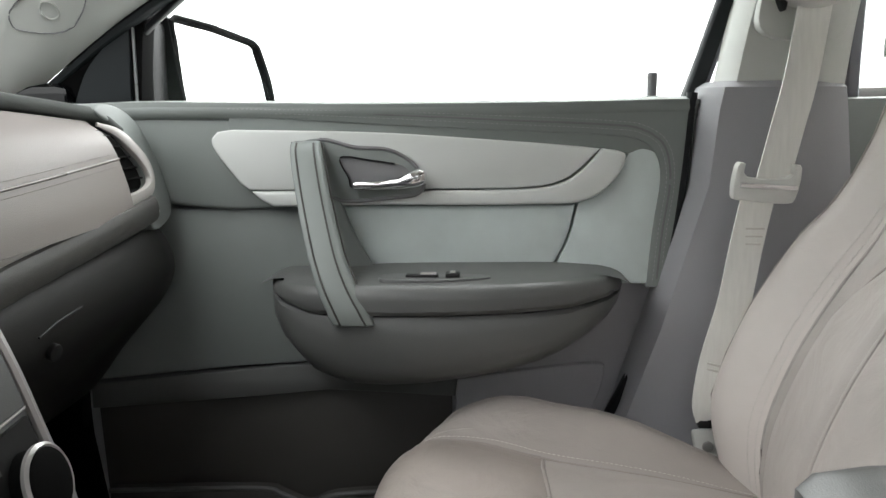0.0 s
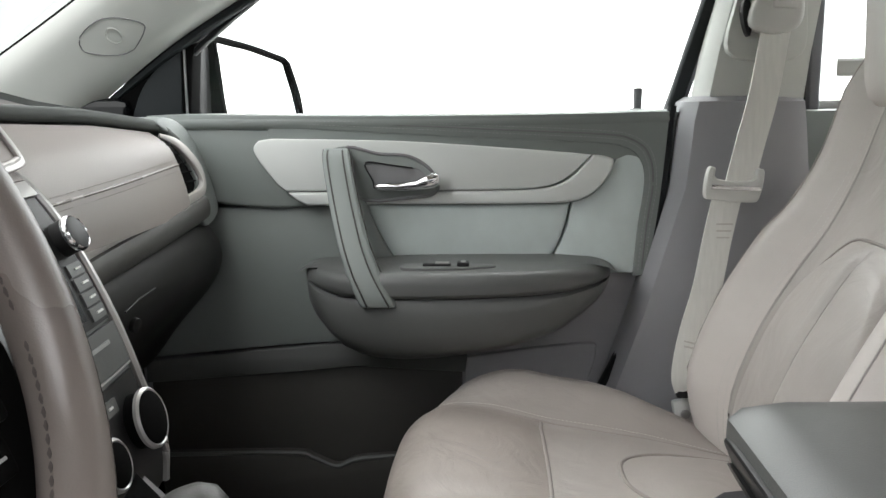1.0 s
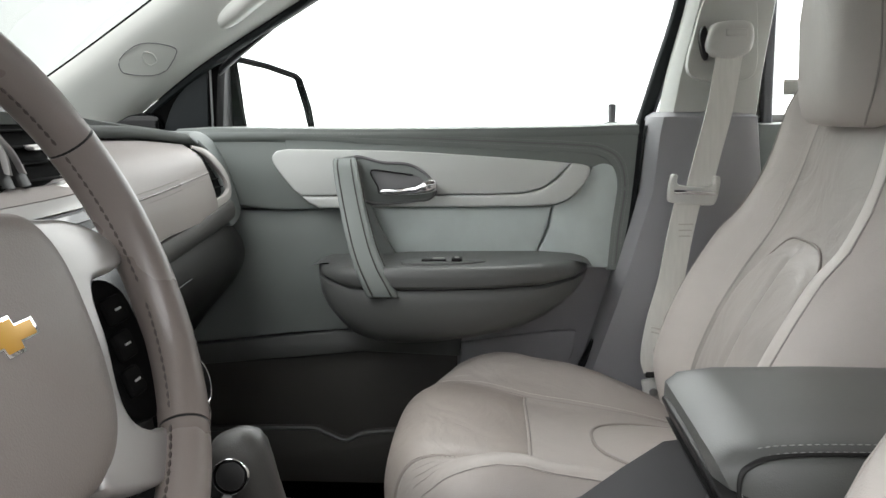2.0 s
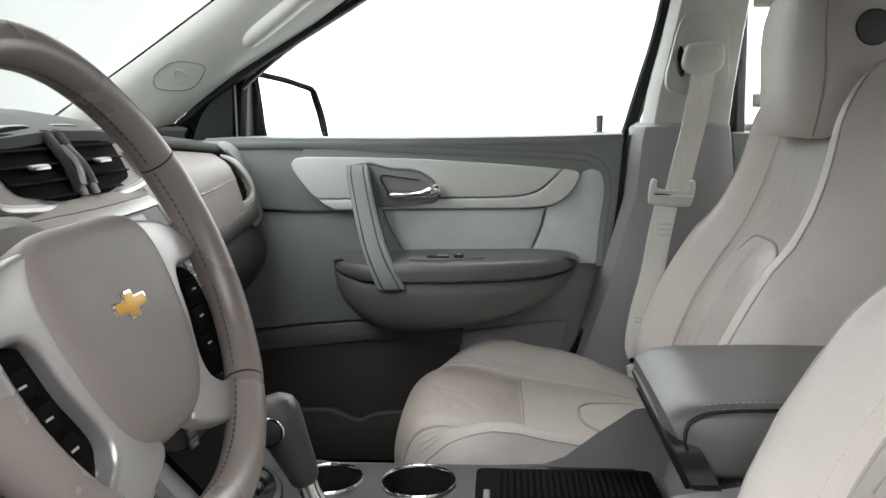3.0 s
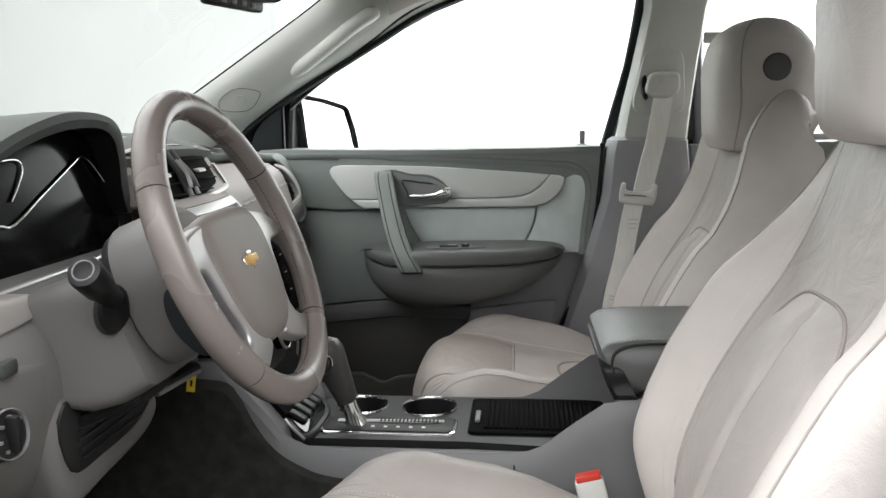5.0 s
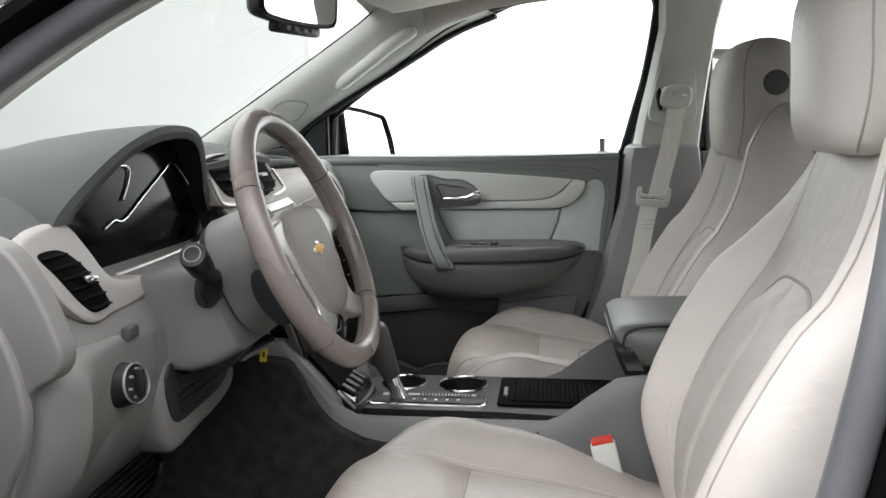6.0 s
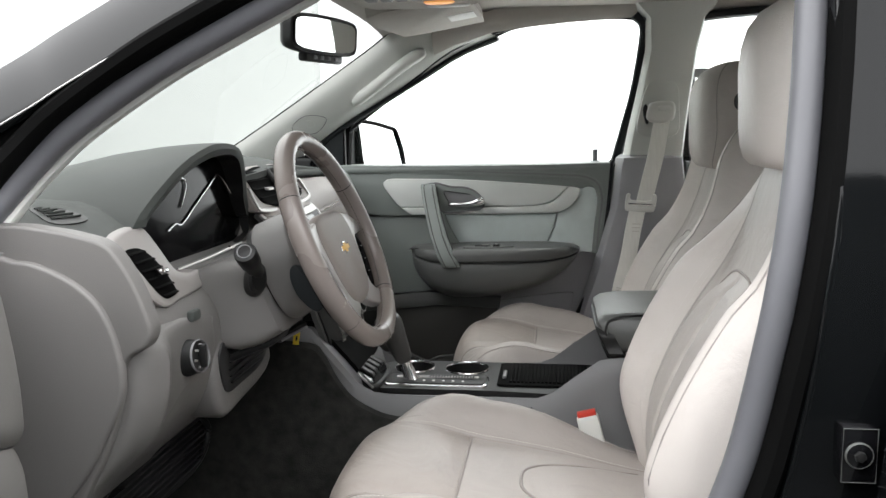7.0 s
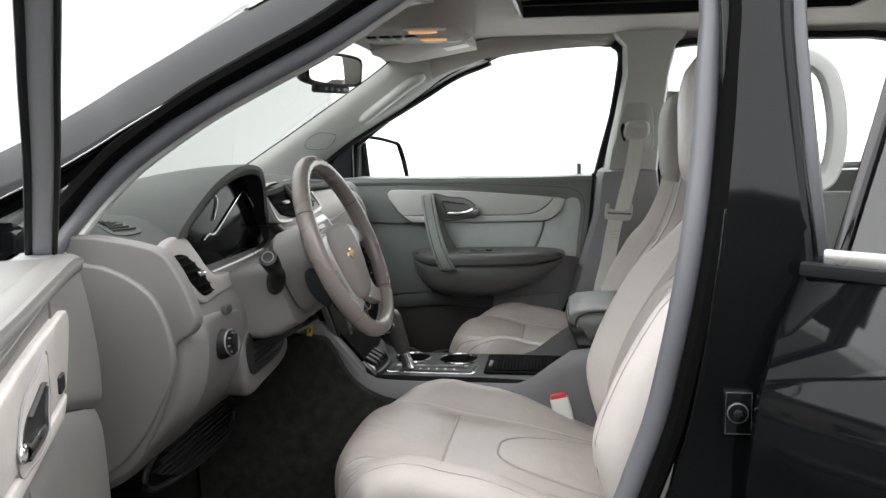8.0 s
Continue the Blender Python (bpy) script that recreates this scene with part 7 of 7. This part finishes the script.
part("lower_webbing", strap([(V(0.406, 0.655, 1.108), X), (V(0.391, 0.652, 1.03), X), (V(0.379, 0.650, 0.955), V(1, 0.1, 0.1)), (V(0.362, 0.652, 0.880), V(1, 0.0, 0.25)), (V(0.355, 0.655, 0.820), V(1, 0.0, -0.25)), (V(0.362, 0.66, 0.792), V(1, 0, -0.3))], 0.044), WEB, belt)
guide = part("belt_guide", slab(curve2([(0.424, 1.334), (0.430, 1.372), (0.452, 1.381), (0.488, 1.380), (0.498, 1.362), (0.492, 1.332), (0.460, 1.322)], 4, True), 0.652, 0.685, 0.008, segments=3), BELT_PLASTIC, belt, "pale grey height adjuster")
part("guide_slot", slab(curve2([(0.420, 1.33), (0.414, 1.36), (0.422, 1.375), (0.430, 1.35), (0.428, 1.32)], 3, True), 0.668, 0.69, 0.002), BLACK, guide)
part("guide_button", box((0.468, 0.650, 1.362), (0.034, 0.006, 0.012), 0.002), BELT_PLASTIC, guide)
keeper = part("latch_tongue", slab(curve2([(0.373, 1.130), (0.369, 1.092), (0.383, 1.086), (0.431, 1.082), (0.447, 1.088), (0.453, 1.126), (0.443, 1.130), (0.437, 1.114), (0.386, 1.116), (0.383, 1.132)], 3, True), 0.646, 0.662, 0.003), BELT_PLASTIC, belt, "pale grey latch tongue")
part("tongue_bar", tube([V(0.377, 0.646, 1.106), V(0.446, 0.646, 1.102)], 0.0055, 0.004, n=10), CHROME, keeper)
for z in (1.050, 1.040, 1.030):
    part("sewn_bar", box((0.394 - 0.2 * (1.05 - z), 0.6515, z), (0.036, 0.0022, 0.0022), 0.0), THREAD, belt)
for z in (0.868, 0.860):
    part("sewn_bar", box((0.3665, 0.6505, z), (0.036, 0.0030, 0.0022), 0.0, pose(0, 0, 0, 0, 14, 0)), THREAD, belt)
anchor = part("lower_anchor", box((0.362, 0.676, 0.742), (0.036, 0.012, 0.062), 0.004, pose(0, 0, 0, 0, -10, 0)), BELT_PLASTIC, belt, "pale grey lower anchor plate")
part("anchor_bolt", disc((0.360, 0.668, 0.750), (0, -1, 0), 0.0075, 0.003, 0.001, 16), SILVER, anchor)
part("anchor_collar", box((0.361, 0.666, 0.784), (0.034, 0.014, 0.012), 0.003), BLACK, anchor)
part("anchor_foot", box((0.368, 0.672, 0.716), (0.034, 0.016, 0.026), 0.003, pose(0, 0, 0, 0, -10, 0)), BLACK, anchor)
# driver's buckle
buckle = thing("belt_buckle", "pale grey belt buckle with a red release button", "belt buckle")
turn = pose(0, 0, 0, 0, -14, 0)
part("case", box((0.250, -0.182, 0.752), (0.040, 0.022, 0.090), 0.005, turn), BELT_PLASTIC, buckle)
part("release_button", box((0.2385, -0.182, 0.798), (0.034, 0.017, 0.010), 0.002, turn), RED, buckle, "red release button")
part("stalk", box((0.275, -0.182, 0.68), (0.022, 0.012, 0.10), 0.003, turn), BLACK, buckle)

# ---- roof fittings ----
over = thing("overhead_console", "grey overhead console with two amber lamps", "overhead console")
part("body", slab(curve2([(-0.235, -0.12), (-0.20, -0.175), (-0.08, -0.180), (0.02, -0.14), (0.045, 0.0), (0.02, 0.14), (-0.08, 0.180), (-0.20, 0.175), (-0.235, 0.12)], 4, True), 1.576, 1.68, 0.014, axis="z", segments=3), HEADLINER, over, "grey console body")
for v in (-1, 1):
    part("map_lamp", slab(curve2([(-0.085, v * 0.062), (-0.080, v * 0.098), (-0.035, v * 0.098), (-0.030, v * 0.062)], 4, True), 1.5735, 1.59, 0.002, axis="z"), AMBER, over, "amber lit lamp lens")
    part("lens", slab(curve2([(-0.085, v * 0.112), (-0.080, v * 0.150), (-0.01, v * 0.145), (-0.005, v * 0.112)], 4, True), 1.5740, 1.59, 0.002, axis="z"), WHITE, over)
for i in range(4):
    part("button", box((-0.185 + 0.03 * i, 0.0, 1.574), (0.022, 0.05, 0.006), 0.002), BLACK, over)
visor = thing("sun_visor", "grey cloth sun visor with a white label, folded up", "sun visor", group="sun visors")
vis = curve2([(-0.24, 0.19), (-0.235, 0.56), (-0.21, 0.62), (-0.04, 0.615), (-0.01, 0.58), (-0.01, 0.22), (-0.03, 0.185)], 4, True)
part("board", slab(vis, 1.600, 1.622, 0.006, axis="z", segments=2), HEADLINER, visor)
part("label_sticker", slab([(-0.085, 0.39), (-0.085, 0.49), (-0.020, 0.49), (-0.020, 0.39)], 1.5985, 1.602, 0.0005, axis="z"), WHITE, visor, "white warning label")
visor.matrix_basis = pose(0, 0, 1.605, 0, -9, 0) @ Matrix.Translation((0, 0, -1.605))
copy_thing(visor, pose(0.01, -0.79, 1.545, 8, -9, 0) @ Matrix.Translation((0, 0, -1.605)))
# mirror on the windshield
mirror = thing("rear_view_mirror", "black rear-view mirror with buttons under its glass", "rear-view mirror")
M = pose(-0.278, -0.02, 1.505, 0, 4, -17.5)
ring = [(0, y, z) for y, z in curve2([(-0.118, 0.0), (-0.112, 0.030), (-0.06, 0.037), (0.0, 0.038), (0.06, 0.037), (0.112, 0.030), (0.118, 0.0), (0.110, -0.030), (0.05, -0.038), (0.0, -0.039), (-0.05, -0.038), (-0.110, -0.030)], 3, True)]
bm = loft([[M @ V(x + d, y * k, z * k) for x, y, z in ring] for d, k in ((0.004, 0.95), (0.008, 0.98), (0.006, 1.0), (-0.010, 1.0), (-0.026, 0.90), (-0.036, 0.6))])
part("housing", bm, BLACK, mirror, "black mirror housing")
part("mirror_pane", loft([[M @ V(0.0085 + d, y * 0.90, z * 0.80) for x, y, z in ring] for d in (-0.002, 0.0012)]), MIRROR, mirror, "mirror glass")
chin = part("button_bar", box((0, 0, 0), (0.022, 0.13, 0.018), 0.005), BLACK, mirror, "black button bar")
chin.matrix_basis = M @ pose(-0.004, 0, -0.044)
for i in range(4):
    bt = part("button", box((0, 0, 0), (0.004, 0.012, 0.008), 0.002), SOFT_MID, chin)
    bt.matrix_basis = pose(0.011, -0.036 + 0.024 * i, 0)
part("stem", tube([M @ V(-0.03, 0, 0), V(-0.36, 0.0, 1.545), V(-0.40, 0.0, 1.575)], 0.010, n=12), BLACK, mirror)

# ---- floor things ----
mat_l = thing("floor_mat", "dark rubber floor mat", "floor mat", group="floor mats")
part("mat_sheet", slab(curve2([(-0.86, -0.64), (-0.86, -0.20), (-0.50, -0.18), (-0.18, -0.18), (-0.18, -0.64), (-0.50, -0.66)], 4, True), 0.452, 0.442, 0.003, axis="z"), MAT_RUBBER, mat_l)
copy_thing(mat_l, pose(0, 0.83, 0))
rest = thing("foot_rest", "black ribbed foot rest in the driver's footwell", "foot rest")
part("pad", box((-0.62, -0.62, 0.58), (0.05, 0.13, 0.26), 0.01, pose(0, 0, 0, 0, -38, 0)), BLACK, rest)
for i in range(9):
    d = -0.105 + 0.026 * i
    part("rib", box((-0.62 + 0.027 + d * -0.616, -0.62, 0.58 + 0.012 + d * 0.788), (0.012, 0.11, 0.010), 0.003, pose(0, 0, 0, 0, -38, 0)), ARM_DARK, rest)
for y, w, text in ((-0.44, 0.09, "wide black rubber brake pedal"), (-0.30, 0.055, "narrow black accelerator pedal")):
    pedal = thing("pedal", text, "pedal", group="pedals")
    part("pad", box((-0.66, y, 0.62), (0.02, w, 0.09), 0.006, pose(0, 0, 0, 0, -25, 0)), BLACK, pedal)
    part("arm", tube([V(-0.67, y, 0.64), V(-0.74, y, 0.78), V(-0.80, y, 0.90)], 0.008, n=8), BLACK, pedal)
